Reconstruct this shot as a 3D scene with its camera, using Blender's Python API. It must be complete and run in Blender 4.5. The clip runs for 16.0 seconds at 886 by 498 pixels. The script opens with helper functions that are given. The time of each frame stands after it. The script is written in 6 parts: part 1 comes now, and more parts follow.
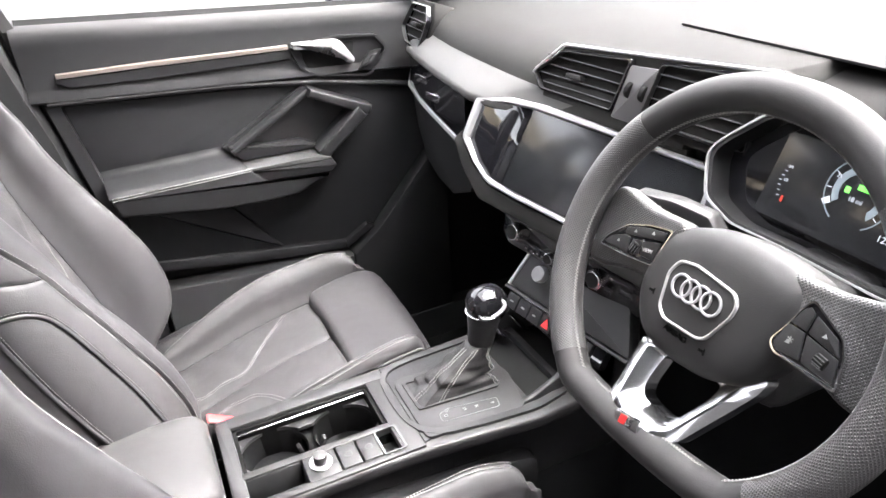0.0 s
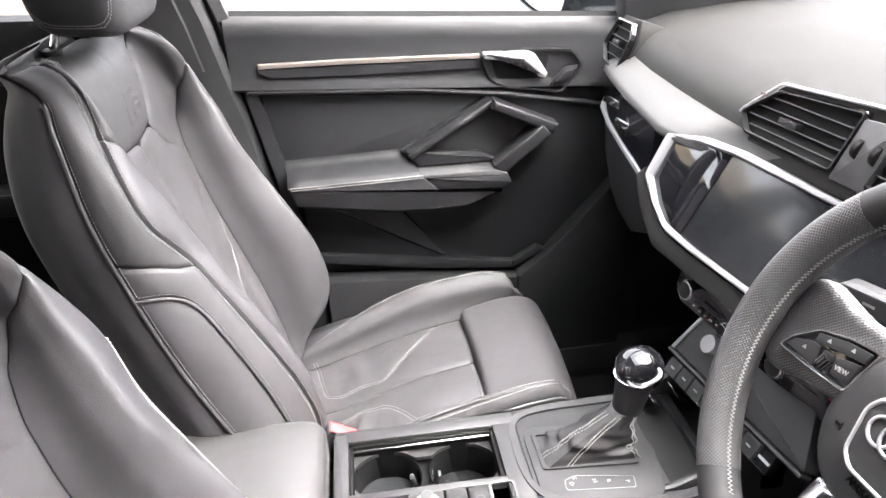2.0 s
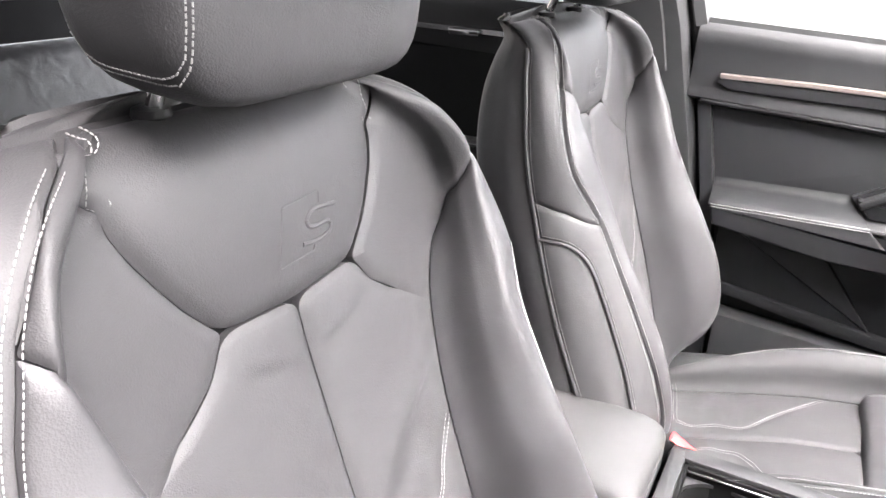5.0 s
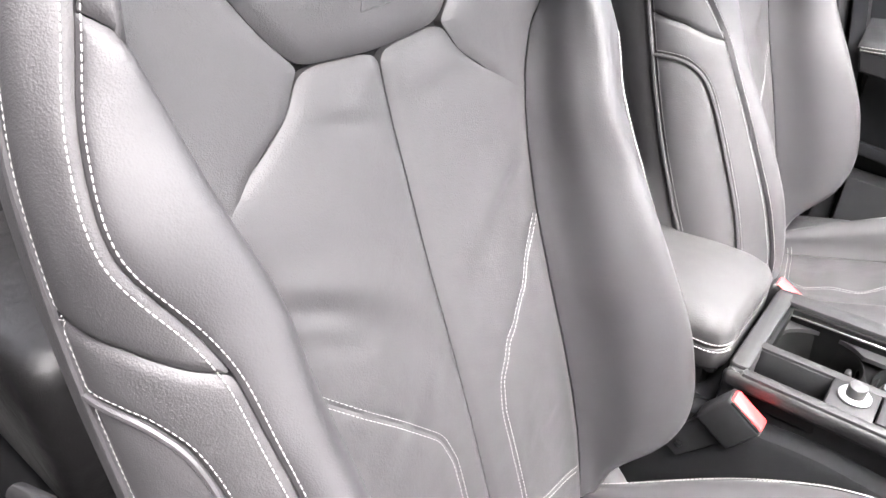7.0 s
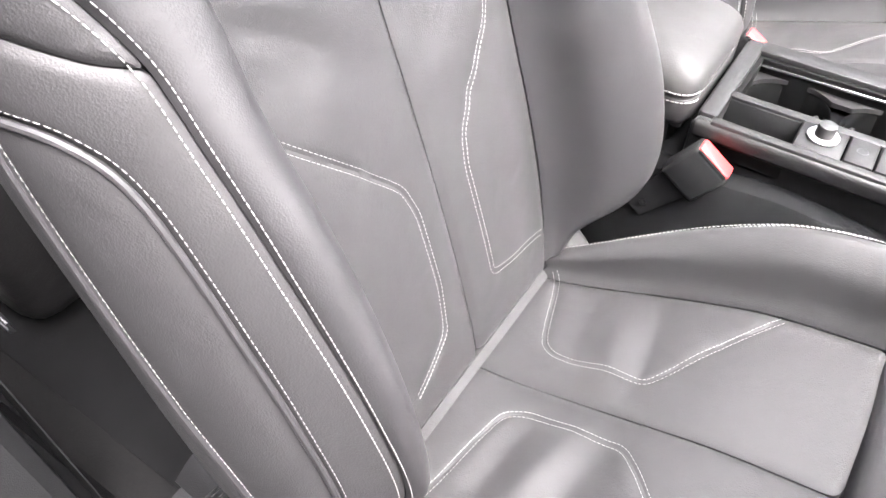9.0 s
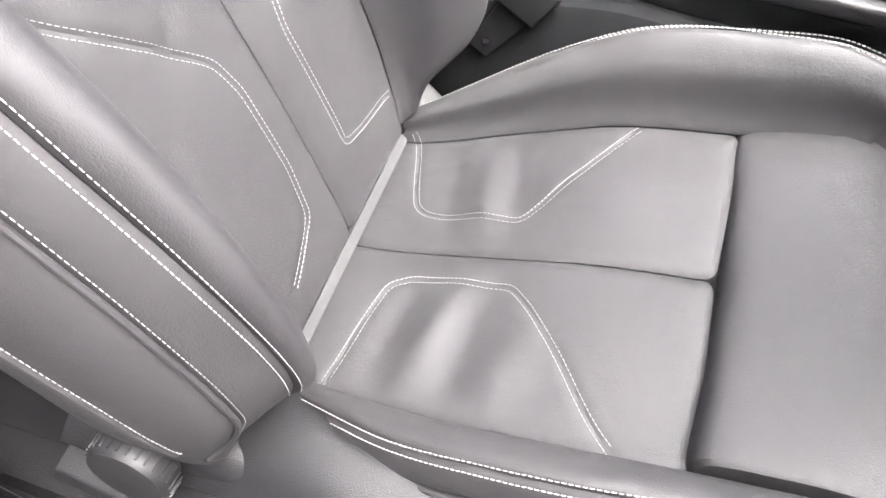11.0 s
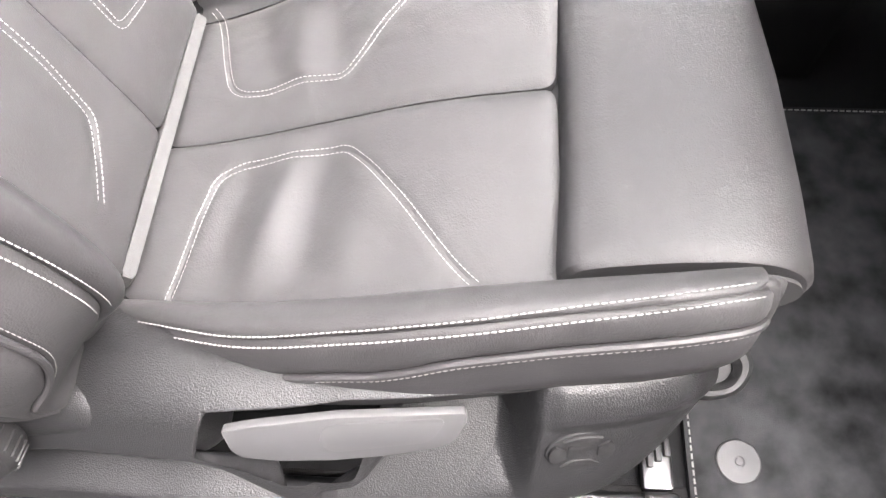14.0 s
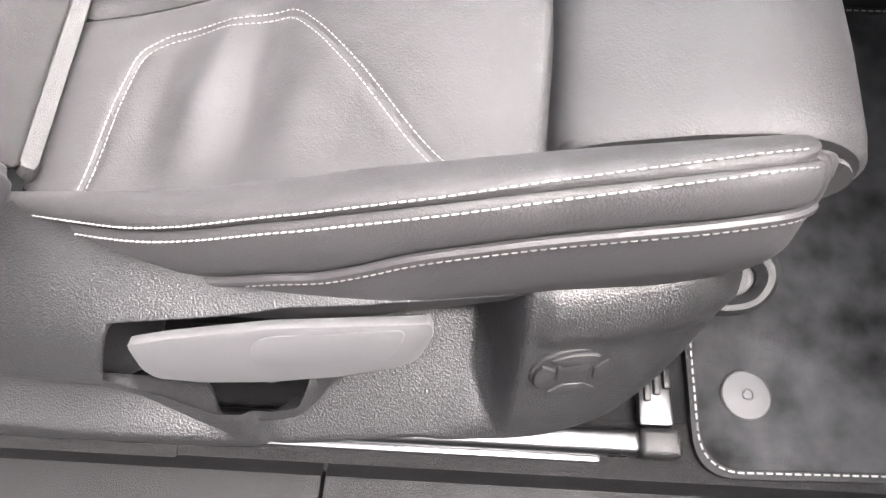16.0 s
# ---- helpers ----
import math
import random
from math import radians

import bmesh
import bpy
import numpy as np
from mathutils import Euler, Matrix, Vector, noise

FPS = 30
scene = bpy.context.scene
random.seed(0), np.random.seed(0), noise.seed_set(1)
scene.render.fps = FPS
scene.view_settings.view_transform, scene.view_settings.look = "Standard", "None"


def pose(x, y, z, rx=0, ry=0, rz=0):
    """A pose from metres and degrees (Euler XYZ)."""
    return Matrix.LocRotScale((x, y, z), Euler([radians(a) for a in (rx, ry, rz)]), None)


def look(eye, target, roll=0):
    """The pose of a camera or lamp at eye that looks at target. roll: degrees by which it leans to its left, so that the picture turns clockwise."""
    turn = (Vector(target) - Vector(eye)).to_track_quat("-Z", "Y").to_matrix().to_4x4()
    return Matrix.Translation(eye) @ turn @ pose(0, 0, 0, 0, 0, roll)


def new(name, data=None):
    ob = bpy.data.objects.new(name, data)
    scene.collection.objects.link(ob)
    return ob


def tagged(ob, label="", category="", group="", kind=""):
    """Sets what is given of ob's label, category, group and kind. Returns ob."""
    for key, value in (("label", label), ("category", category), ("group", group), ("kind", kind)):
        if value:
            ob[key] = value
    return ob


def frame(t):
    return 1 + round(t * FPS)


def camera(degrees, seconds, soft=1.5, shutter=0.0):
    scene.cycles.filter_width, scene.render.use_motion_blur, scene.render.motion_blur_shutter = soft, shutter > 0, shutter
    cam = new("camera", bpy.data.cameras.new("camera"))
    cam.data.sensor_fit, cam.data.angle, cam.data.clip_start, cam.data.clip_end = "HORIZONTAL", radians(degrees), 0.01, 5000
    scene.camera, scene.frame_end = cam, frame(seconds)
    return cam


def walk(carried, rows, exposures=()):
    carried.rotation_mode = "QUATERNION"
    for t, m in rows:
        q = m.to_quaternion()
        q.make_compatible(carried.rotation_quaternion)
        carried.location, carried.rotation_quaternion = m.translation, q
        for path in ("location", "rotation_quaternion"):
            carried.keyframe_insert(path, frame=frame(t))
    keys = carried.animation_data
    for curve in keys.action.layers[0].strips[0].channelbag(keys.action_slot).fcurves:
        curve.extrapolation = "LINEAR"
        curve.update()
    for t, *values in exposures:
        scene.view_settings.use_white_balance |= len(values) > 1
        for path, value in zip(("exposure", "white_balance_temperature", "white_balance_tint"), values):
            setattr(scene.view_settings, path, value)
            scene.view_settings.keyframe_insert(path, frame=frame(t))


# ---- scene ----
from mathutils import geometry
from mathutils.bvhtree import BVHTree

cam = camera(65.0, 16.0)
PATH = [
    (0, (-0.048, -0.803, 1.605), (0.655, 0.801, 0.639), -3.4),
    (0.5, (-0.039, -0.798, 1.603), (0.579, 0.841, 0.637), -3.1),
    (1, (0.003, -0.748, 1.594), (0.515, 0.925, 0.623), -2.9),
    (1.5, (0.019, -0.72, 1.597), (0.393, 0.992, 0.633), -2.7),
    (2, (0.031, -0.724, 1.601), (0.225, 1.035, 0.669), -2.6),
    (2.5, (0.054, -0.739, 1.602), (0.035, 1.057, 0.722), -2.2),
    (3, (0.058, -0.758, 1.589), (-0.18, 1.053, 0.774), -1.5),
    (3.5, (0.034, -0.762, 1.567), (-0.4, 1.032, 0.799), -0.2),
    (4, (0.024, -0.767, 1.552), (-0.592, 0.981, 0.801), 0.7),
    (4.2, (0.02, -0.765, 1.546), (-0.655, 0.959, 0.79), 1.2),
    (6.3, (0.055, -0.768, 1.451), (-1.007, 0.633, 0.496), 0.3),
    (6.5, (0.056, -0.768, 1.438), (-1.005, 0.603, 0.441), 0.4),
    (7, (0.06, -0.768, 1.415), (-0.987, 0.539, 0.322), 0.3),
    (7.5, (0.061, -0.77, 1.387), (-0.939, 0.473, 0.181), 0.5),
    (8, (0.063, -0.773, 1.363), (-0.873, 0.423, 0.062), 0.4),
    (8.5, (0.063, -0.773, 1.343), (-0.786, 0.384, -0.05), 0.5),
    (9, (0.058, -0.774, 1.327), (-0.689, 0.358, -0.143), 0.6),
    (9.5, (0.051, -0.771, 1.316), (-0.587, 0.338, -0.221), 0.8),
    (10, (0.051, -0.77, 1.302), (-0.474, 0.33, -0.284), 1.1),
    (10.2, (0.056, -0.77, 1.296), (-0.432, 0.327, -0.304), 0.9),
    (12.3, (0.128, -0.747, 1.254), (-0.127, 0.261, -0.455), -5.7),
    (12.5, (0.132, -0.749, 1.25), (-0.1, 0.254, -0.465), -5.8),
    (13, (0.136, -0.756, 1.238), (-0.035, 0.232, -0.492), -4.9),
    (13.5, (0.14, -0.759, 1.223), (0.012, 0.191, -0.532), -4.3),
    (14, (0.146, -0.76, 1.2), (0.047, 0.142, -0.583), -3.6),
    (14.5, (0.152, -0.757, 1.171), (0.066, 0.097, -0.635), -3.2),
    (15, (0.158, -0.757, 1.142), (0.084, 0.057, -0.683), -2.5),
    (15.5, (0.159, -0.754, 1.119), (0.092, 0.036, -0.717), -2.0),
    (16, (0.158, -0.755, 1.095), (0.096, 0.02, -0.747), -1.6),
]
walk(cam, [(t, look(eye, target, roll)) for t, eye, target, roll in PATH], [(0, 4.05, 6550, 14), (3.0, 4.2, 6550, 14), (4.2, 4.25, 6550, 14), (6.5, 4.18, 6500, 14), (10, 4.17, 6500, 14), (13, 4.38, 6700, 14), (16, 4.5, 6700, 14)])

# ---- daylight: an overcast sky, a wide soft sun ----
world = bpy.data.worlds.new("sky")
scene.world = world
world.use_nodes = True
wn = world.node_tree.nodes
sky = wn.new("ShaderNodeTexSky")
sky.sky_type = 'NISHITA'
sky.sun_disc = False
sky.sun_elevation, sky.sun_rotation = radians(61), radians(101)
sky.dust_density, sky.air_density = 4.0, 1.0
wn["Background"].inputs["Strength"].default_value = 0.15
grey = wn.new("ShaderNodeHueSaturation")
grey.inputs["Saturation"].default_value = 0.2
world.node_tree.links.new(sky.outputs[0], grey.inputs["Color"])
world.node_tree.links.new(grey.outputs[0], wn["Background"].inputs["Color"])
sun = new("sun", bpy.data.lights.new("sun", 'SUN'))
sun.data.energy, sun.data.angle, sun.data.color = 1.4, radians(66), (1.0, 0.965, 0.945)
sun.matrix_world = look((1.6, -0.3, 2.9), (0, 0, 0))


# ---- materials ----
def mat(name, color, rough=0.5, metal=0.0, vary=0.12, vscale=5.0, bump=0.0, bscale=500.0, cells=False, spec=0.5,
        coat=0.0, rvary=0.08, glow=0.0):
    m = bpy.data.materials.new(name)
    m.use_nodes = True
    nt = m.node_tree
    n, ln = nt.nodes, nt.links
    b = n["Principled BSDF"]
    co = n.new("ShaderNodeTexCoord")
    big = n.new("ShaderNodeTexNoise")
    big.inputs["Scale"].default_value, big.inputs["Detail"].default_value = vscale, 6.0
    ln.new(co.outputs["Object"], big.inputs["Vector"])
    ramp = n.new("ShaderNodeMapRange")
    ramp.inputs["To Min"].default_value, ramp.inputs["To Max"].default_value = 1.0 - vary, 1.0 + vary
    ln.new(big.outputs["Fac"], ramp.inputs["Value"])
    mul = n.new("ShaderNodeVectorMath")
    mul.operation = 'SCALE'
    mul.inputs[0].default_value = color[:3]
    ln.new(ramp.outputs[0], mul.inputs["Scale"])
    ln.new(mul.outputs[0], b.inputs["Base Color"])
    rr = n.new("ShaderNodeMapRange")
    rr.inputs["To Min"].default_value, rr.inputs["To Max"].default_value = max(rough - rvary, 0.02), rough + rvary
    ln.new(big.outputs["Fac"], rr.inputs["Value"])
    ln.new(rr.outputs[0], b.inputs["Roughness"])
    b.inputs["Metallic"].default_value = metal
    b.inputs["Specular IOR Level"].default_value = spec
    b.inputs["Coat Weight"].default_value = coat
    if bump:
        bp = n.new("ShaderNodeBump")
        bp.inputs["Strength"].default_value = bump
        bp.inputs["Distance"].default_value = 0.001
        if cells:
            tx = n.new("ShaderNodeTexVoronoi")
            tx.inputs["Scale"].default_value = bscale
            wob = n.new("ShaderNodeTexNoise")
            wob.inputs["Scale"].default_value = bscale * 0.6
            add = n.new("ShaderNodeVectorMath")
            add.operation = 'MULTIPLY_ADD'
            add.inputs[1].default_value = (1.2 / bscale,) * 3
            ln.new(co.outputs["Object"], wob.inputs["Vector"])
            ln.new(wob.outputs["Color"], add.inputs[0])
            ln.new(co.outputs["Object"], add.inputs[2])
            ln.new(add.outputs[0], tx.inputs["Vector"])
            ln.new(tx.outputs["Distance"], bp.inputs["Height"])
        else:
            tx = n.new("ShaderNodeTexNoise")
            tx.inputs["Scale"].default_value, tx.inputs["Detail"].default_value = bscale, 3.0
            ln.new(co.outputs["Object"], tx.inputs["Vector"])
            ln.new(tx.outputs["Fac"], bp.inputs["Height"])
        ln.new(bp.outputs[0], b.inputs["Normal"])
    if glow:
        b.inputs["Emission Color"].default_value = (*color[:3], 1)
        b.inputs["Emission Strength"].default_value = glow
    return m


def leather(name, color, rough, fine, soft):
    """Leather: fine grain over faint wrinkles and soft folds."""
    m = mat(name, color, rough, spec=0.50, bump=fine, bscale=760, cells=True, vary=0.14, vscale=9.0, rvary=0.06)
    nt = m.node_tree
    n, ln = nt.nodes, nt.links
    co = n.new("ShaderNodeTexCoord")
    last = n["Principled BSDF"].inputs["Normal"].links[0].from_node
    for scale, detail, warp, amount, depth in ((22.0, 1.0, 0.5, soft, 0.012), (130.0, 3.0, 1.8, soft * 0.9, 0.0018)):
        tx = n.new("ShaderNodeTexNoise")
        tx.inputs["Scale"].default_value, tx.inputs["Detail"].default_value, tx.inputs["Distortion"].default_value = scale, detail, warp
        ln.new(co.outputs["Object"], tx.inputs["Vector"])
        bp = n.new("ShaderNodeBump")
        bp.inputs["Strength"].default_value, bp.inputs["Distance"].default_value = amount, depth
        ln.new(tx.outputs["Fac"], bp.inputs["Height"])
        old = last.inputs["Normal"].links
        ln.new(bp.outputs[0], last.inputs["Normal"])
        last = bp
    return m


LEATHER = leather("black_leather", (0.0230, 0.0218, 0.0230), 0.62, 0.19, 0.14)
# the seat leather again, darkened to hold down the light on the lid
LEATHER_LID = leather("shaded_armrest_leather", (0.0165, 0.0158, 0.0160), 0.64, 0.16, 0.10)
LEATHER_FINE = leather("smooth_black_leather", (0.0225, 0.0213, 0.0228), 0.55, 0.12, 0.08)
LEATHER_WRAP = mat("wheel_leather", (0.0195, 0.0189, 0.0192), 0.58, spec=0.32, bump=0.10, bscale=1000, cells=True)
LEATHER_DARK = leather("soft_dark_leather", (0.012, 0.0115, 0.012), 0.44, 0.2, 0.3)
SEAM = mat("seam_shadow_fabric", (0.012, 0.012, 0.013), 0.8, spec=0.05)
THREAD = mat("grey_white_thread", (0.21, 0.205, 0.20), 0.6, vary=0.05)
PLASTIC = mat("grained_black_plastic", (0.0118, 0.0116, 0.0124), 0.40, bump=0.40, bscale=820, cells=True)
PLASTIC_SOFT = mat("soft_black_trim", (0.013, 0.013, 0.0137), 0.52, spec=0.32, bump=0.25, bscale=900, cells=True)
PLASTIC_SMOOTH = mat("satin_dark_plastic", (0.0135, 0.0132, 0.0138), 0.48, spec=0.34, bump=0.15, bscale=900, cells=True)
PLASTIC_GREY = mat("satin_grey_plastic", (0.048, 0.047, 0.049), 0.45, vary=0.05)
INLAY = mat("dull_metal_inlay", (0.044, 0.0435, 0.0425), 0.56, metal=0.4, vary=0.06, bump=0.2, bscale=1500)
KNOB_GREY = mat("satin_knob_cap", (0.024, 0.0235, 0.0245), 0.42, vary=0.05)
PAD = mat("dash_pad", (0.0112, 0.0109, 0.0104), 0.70, spec=0.13, bump=0.2, bscale=700, cells=True)
GLOSS = mat("piano_black", (0.006, 0.006, 0.007), 0.06, vary=0.02, rvary=0.02, coat=0.5)
GLASS_BLACK = mat("screen_glass", (0.010, 0.0105, 0.0115), 0.17, vary=0.02, rvary=0.01, spec=0.65)
ALU = mat("satin_aluminium", (0.50, 0.50, 0.51), 0.18, metal=1.0, vary=0.04)
ALU_DARK = mat("brushed_aluminium_inlay", (0.066, 0.066, 0.0672), 0.48, metal=0.6, vary=0.06, bump=0.15, bscale=1500)
SILVER = mat("satin_silver_trim", (0.40, 0.40, 0.405), 0.30, metal=0.6, vary=0.04)
COPPER = mat("warm_metal_strip", (0.80, 0.69, 0.63), 0.30, metal=1.0, vary=0.03)
CHROME = mat("bright_chrome", (0.75, 0.75, 0.76), 0.10, metal=1.0, vary=0.02, rvary=0.03)
STEEL = mat("seat_rail_steel", (0.11, 0.11, 0.115), 0.34, metal=1.0, vary=0.15, vscale=20)
CARPET = mat("dark_grey_carpet", (0.0100, 0.0100, 0.0105), 0.95, spec=0.1, bump=1.0, bscale=900, vary=0.35, vscale=14)
MAT_PILE = mat("velour_mat", (0.030, 0.030, 0.0315), 0.95, spec=0.1, bump=0.9, bscale=1300, vary=1.6, vscale=22)
PLASTIC_DOOR = mat("door_trim_plastic", (0.0112, 0.0112, 0.0122), 0.50, spec=0.32, bump=0.12, bscale=900, cells=True)
SILL = mat("grained_sill_plastic", (0.0062, 0.0061, 0.0065), 0.52, spec=0.20, bump=0.4, bscale=900, cells=True)
CARPET_EDGE = mat("woven_carpet_edge", (0.013, 0.0127, 0.013), 0.9, spec=0.1, bump=1.0, bscale=700, vary=0.4, vscale=200)
# real rubber parts, and painted shade on rear doors and handle bowl
RUBBER_SHADE = mat("black_rubber_and_shade", (0.007, 0.007, 0.007), 0.7, spec=0.12)
# black print, and painted shade for vent recesses, slats and cup wells
BLACK = mat("black_print_and_recess_shade", (0.003, 0.003, 0.003), 0.6, spec=0.08)
WEB = mat("belt_webbing", (0.014, 0.014, 0.015), 0.65, spec=0.2, bump=0.5, bscale=900)
RED = mat("red_buckle_button", (0.62, 0.03, 0.03), 0.35, vary=0.05)
FELT = mat("grey_felt_lining", (0.034, 0.033, 0.034), 0.9, bump=0.6, bscale=900)
BODY = mat("dark_grey_car_paint", (0.03, 0.032, 0.035), 0.25, coat=0.8)
HEADLINER = mat("black_headliner", (0.03, 0.03, 0.031), 0.9, bump=0.3, bscale=900)
CONCRETE = mat("beige_rendered_wall", (0.30, 0.25, 0.175), 0.9, bump=0.5, bscale=60, vary=0.15, vscale=1.2)
ASPHALT = mat("worn_grey_asphalt", (0.05, 0.049, 0.048), 0.9, bump=0.6, bscale=90, vary=0.2, vscale=1.5)
# for the added wall only, dark so that little light bounces off it
BLOCKER_GREY = mat("sky_blocker_grey", (0.05, 0.049, 0.048), 0.9, bump=0.4, bscale=70, vary=0.12, vscale=1.0)
WHITE_PRINT = mat("white_print", (0.22, 0.22, 0.22), 0.5, vary=0.02)
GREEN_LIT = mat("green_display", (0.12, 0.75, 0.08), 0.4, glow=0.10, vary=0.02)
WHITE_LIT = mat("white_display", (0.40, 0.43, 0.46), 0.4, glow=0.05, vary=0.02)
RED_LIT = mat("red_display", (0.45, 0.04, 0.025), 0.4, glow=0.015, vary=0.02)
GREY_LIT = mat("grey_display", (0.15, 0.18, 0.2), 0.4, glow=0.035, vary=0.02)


def clear_glass():
    m = bpy.data.materials.new("window_glass")
    m.use_nodes = True
    b = m.node_tree.nodes["Principled BSDF"]
    b.inputs["Base Color"].default_value = (0.93, 0.95, 0.94, 1)
    b.inputs["Roughness"].default_value = 0.01
    b.inputs["Transmission Weight"].default_value = 1.0
    b.inputs["IOR"].default_value = 1.05
    return m


GLASS = clear_glass()


def perforated():
    """Leather with rows of fine holes."""
    m = mat("perforated_black_leather", (0.042, 0.0405, 0.041), 0.44, spec=0.65)
    nt = m.node_tree
    n, ln = nt.nodes, nt.links
    b = n["Principled BSDF"]
    co = n.new("ShaderNodeUVMap")
    co.uv_map = "grain"
    turn = n.new("ShaderNodeVectorRotate")
    turn.inputs["Angle"].default_value = radians(45)
    ln.new(co.outputs["UV"], turn.inputs["Vector"])
    vo = n.new("ShaderNodeTexVoronoi")
    vo.voronoi_dimensions = '2D'
    vo.inputs["Scale"].default_value, vo.inputs["Randomness"].default_value = 430.0, 0.05
    ln.new(turn.outputs[0], vo.inputs["Vector"])
    dot = n.new("ShaderNodeMapRange")
    dot.inputs["From Min"].default_value, dot.inputs["From Max"].default_value = 0.20, 0.40
    ln.new(vo.outputs["Distance"], dot.inputs["Value"])
    old = b.inputs["Base Color"].links[0].from_socket
    mul = n.new("ShaderNodeVectorMath")
    mul.operation = 'SCALE'
    ln.new(old, mul.inputs[0])
    ln.new(dot.outputs[0], mul.inputs["Scale"])
    ln.new(mul.outputs[0], b.inputs["Base Color"])
    bp = n.new("ShaderNodeBump")
    bp.inputs["Strength"].default_value, bp.inputs["Distance"].default_value = 0.6, 0.001
    ln.new(dot.outputs[0], bp.inputs["Height"])
    ln.new(bp.outputs[0], b.inputs["Normal"])
    return m


PERF = perforated()


# ---- mesh helpers ----
def thing(name, at=(0, 0, 0), label="", category="", group="", kind=""):
    ob = new(name)
    ob.location = at
    ob.empty_display_size = 0.05
    return tagged(ob, label, category, group, kind)


def part(name, bm, material, parent=None, label="", smooth=True, kind=""):
    me = bpy.data.meshes.new(name)
    if isinstance(bm, tuple):
        me.from_pydata(*bm)
    else:
        bm.to_mesh(me)
        bm.free()
    me.materials.append(material)
    if smooth:
        me.shade_smooth()
        me.set_sharp_from_angle(angle=radians(38))
    ob = new(name, me)
    ob.parent = parent
    return tagged(ob, label, kind=kind)


def box(lo, hi, bevel=0.0, seg=2):
    bm = bmesh.new()
    bmesh.ops.create_cube(bm, size=1.0)
    for v in bm.verts:
        v.co = Vector([lo[k] + (hi[k] - lo[k]) * (v.co[k] + 0.5) for k in range(3)])
    if bevel:
        bmesh.ops.bevel(bm, geom=bm.edges[:], offset=bevel, segments=seg, affect='EDGES', profile=0.5)
    return bm


def turned(bm, m):
    bmesh.ops.transform(bm, matrix=m, verts=bm.verts)
    return bm


def joined(*bms):
    out = bmesh.new()
    for b in bms:
        me = bpy.data.meshes.new("tmp")
        b.to_mesh(me)
        b.free()
        out.from_mesh(me)
        bpy.data.meshes.remove(me)
    return out


def rounded(pts, r, seg=4, closed=True):
    """Corners of a plane outline cut by small arcs of size r."""
    out, n = [], len(pts)
    for i, p in enumerate(pts):
        if not closed and i in (0, n - 1):
            out.append(tuple(p))
            continue
        p, a, b = Vector(p), Vector(pts[i - 1]), Vector(pts[(i + 1) % n])
        da, db = (a - p), (b - p)
        ra, rb = min(r, da.length * 0.49), min(r, db.length * 0.49)
        a, b = p + da.normalized() * ra, p + db.normalized() * rb
        for k in range(seg + 1):
            u = k / seg
            out.append(tuple(a * (1 - u) ** 2 + p * 2 * u * (1 - u) + b * u * u))
    return out


def prism(pts, axis, lo, hi, bevel=0.0, seg=2, shear=None):
    """An outline of two coordinates, pushed along the third axis from lo to hi."""
    k = "xyz".index(axis)
    rest = [i for i in range(3) if i != k]
    bm = bmesh.new()
    vs = []
    for p in pts:
        co = [0.0] * 3
        co[rest[0]], co[rest[1]], co[k] = p[0], p[1], lo
        vs.append(bm.verts.new(co))
    f = bm.faces.new(vs)
    got = bmesh.ops.extrude_face_region(bm, geom=[f])
    for v in got["geom"]:
        if isinstance(v, bmesh.types.BMVert):
            v.co[k] = hi
    bmesh.ops.recalc_face_normals(bm, faces=bm.faces[:])
    if bevel:
        caps = [e for e in bm.edges if abs(e.verts[0].co[k] - e.verts[1].co[k]) < 1e-6]
        bmesh.ops.bevel(bm, geom=caps, offset=bevel, segments=seg, affect='EDGES', profile=0.5)
    return bm


def tube(path, r, sides=8, closed=False, flat=1.0, up=(0, 0, 1)):
    """A round bar along a path; r may be a list."""
    P = [Vector(p) for p in path]
    n = len(P)
    verts, faces = [], []
    up = Vector(up)
    for i, p in enumerate(P):
        a = P[i - 1] if (i or closed) else p
        b = P[(i + 1) % n] if (i < n - 1 or closed) else p
        t = (b - a).normalized()
        s = t.cross(up)
        s = s.normalized() if s.length > 1e-4 else t.orthogonal().normalized()
        w = s.cross(t)
        rad = r[i] if isinstance(r, (list, tuple)) else r
        for k in range(sides):
            an = 2 * math.pi * k / sides
            verts.append(p + s * math.cos(an) * rad + w * math.sin(an) * rad * flat)
    for i in range(n if closed else n - 1):
        for k in range(sides):
            a, b = i * sides + k, i * sides + (k + 1) % sides
            c, d = ((i + 1) % n) * sides + (k + 1) % sides, ((i + 1) % n) * sides + k
            faces.append((a, b, c, d))
    if not closed:
        faces += [tuple(range(sides))[::-1], tuple(range((n - 1) * sides, n * sides))]
    bm = bmesh.new()
    vs = [bm.verts.new(v) for v in verts]
    for f in faces:
        bm.faces.new([vs[i] for i in f])
    return bm


def lathe(profile, seg=24):
    """Radius and height pairs turned about z."""
    bm = bmesh.new()
    rings = []
    for r, z in profile:
        rings.append([bm.verts.new((r * math.cos(2 * math.pi * k / seg), r * math.sin(2 * math.pi * k / seg), z)) for k in range(seg)])
    for a, b in zip(rings, rings[1:]):
        for k in range(seg):
            bm.faces.new((a[k], a[(k + 1) % seg], b[(k + 1) % seg], b[k]))
    bm.faces.new(rings[0][::-1])
    bm.faces.new(rings[-1])
    bmesh.ops.recalc_face_normals(bm, faces=bm.faces[:])
    return bm


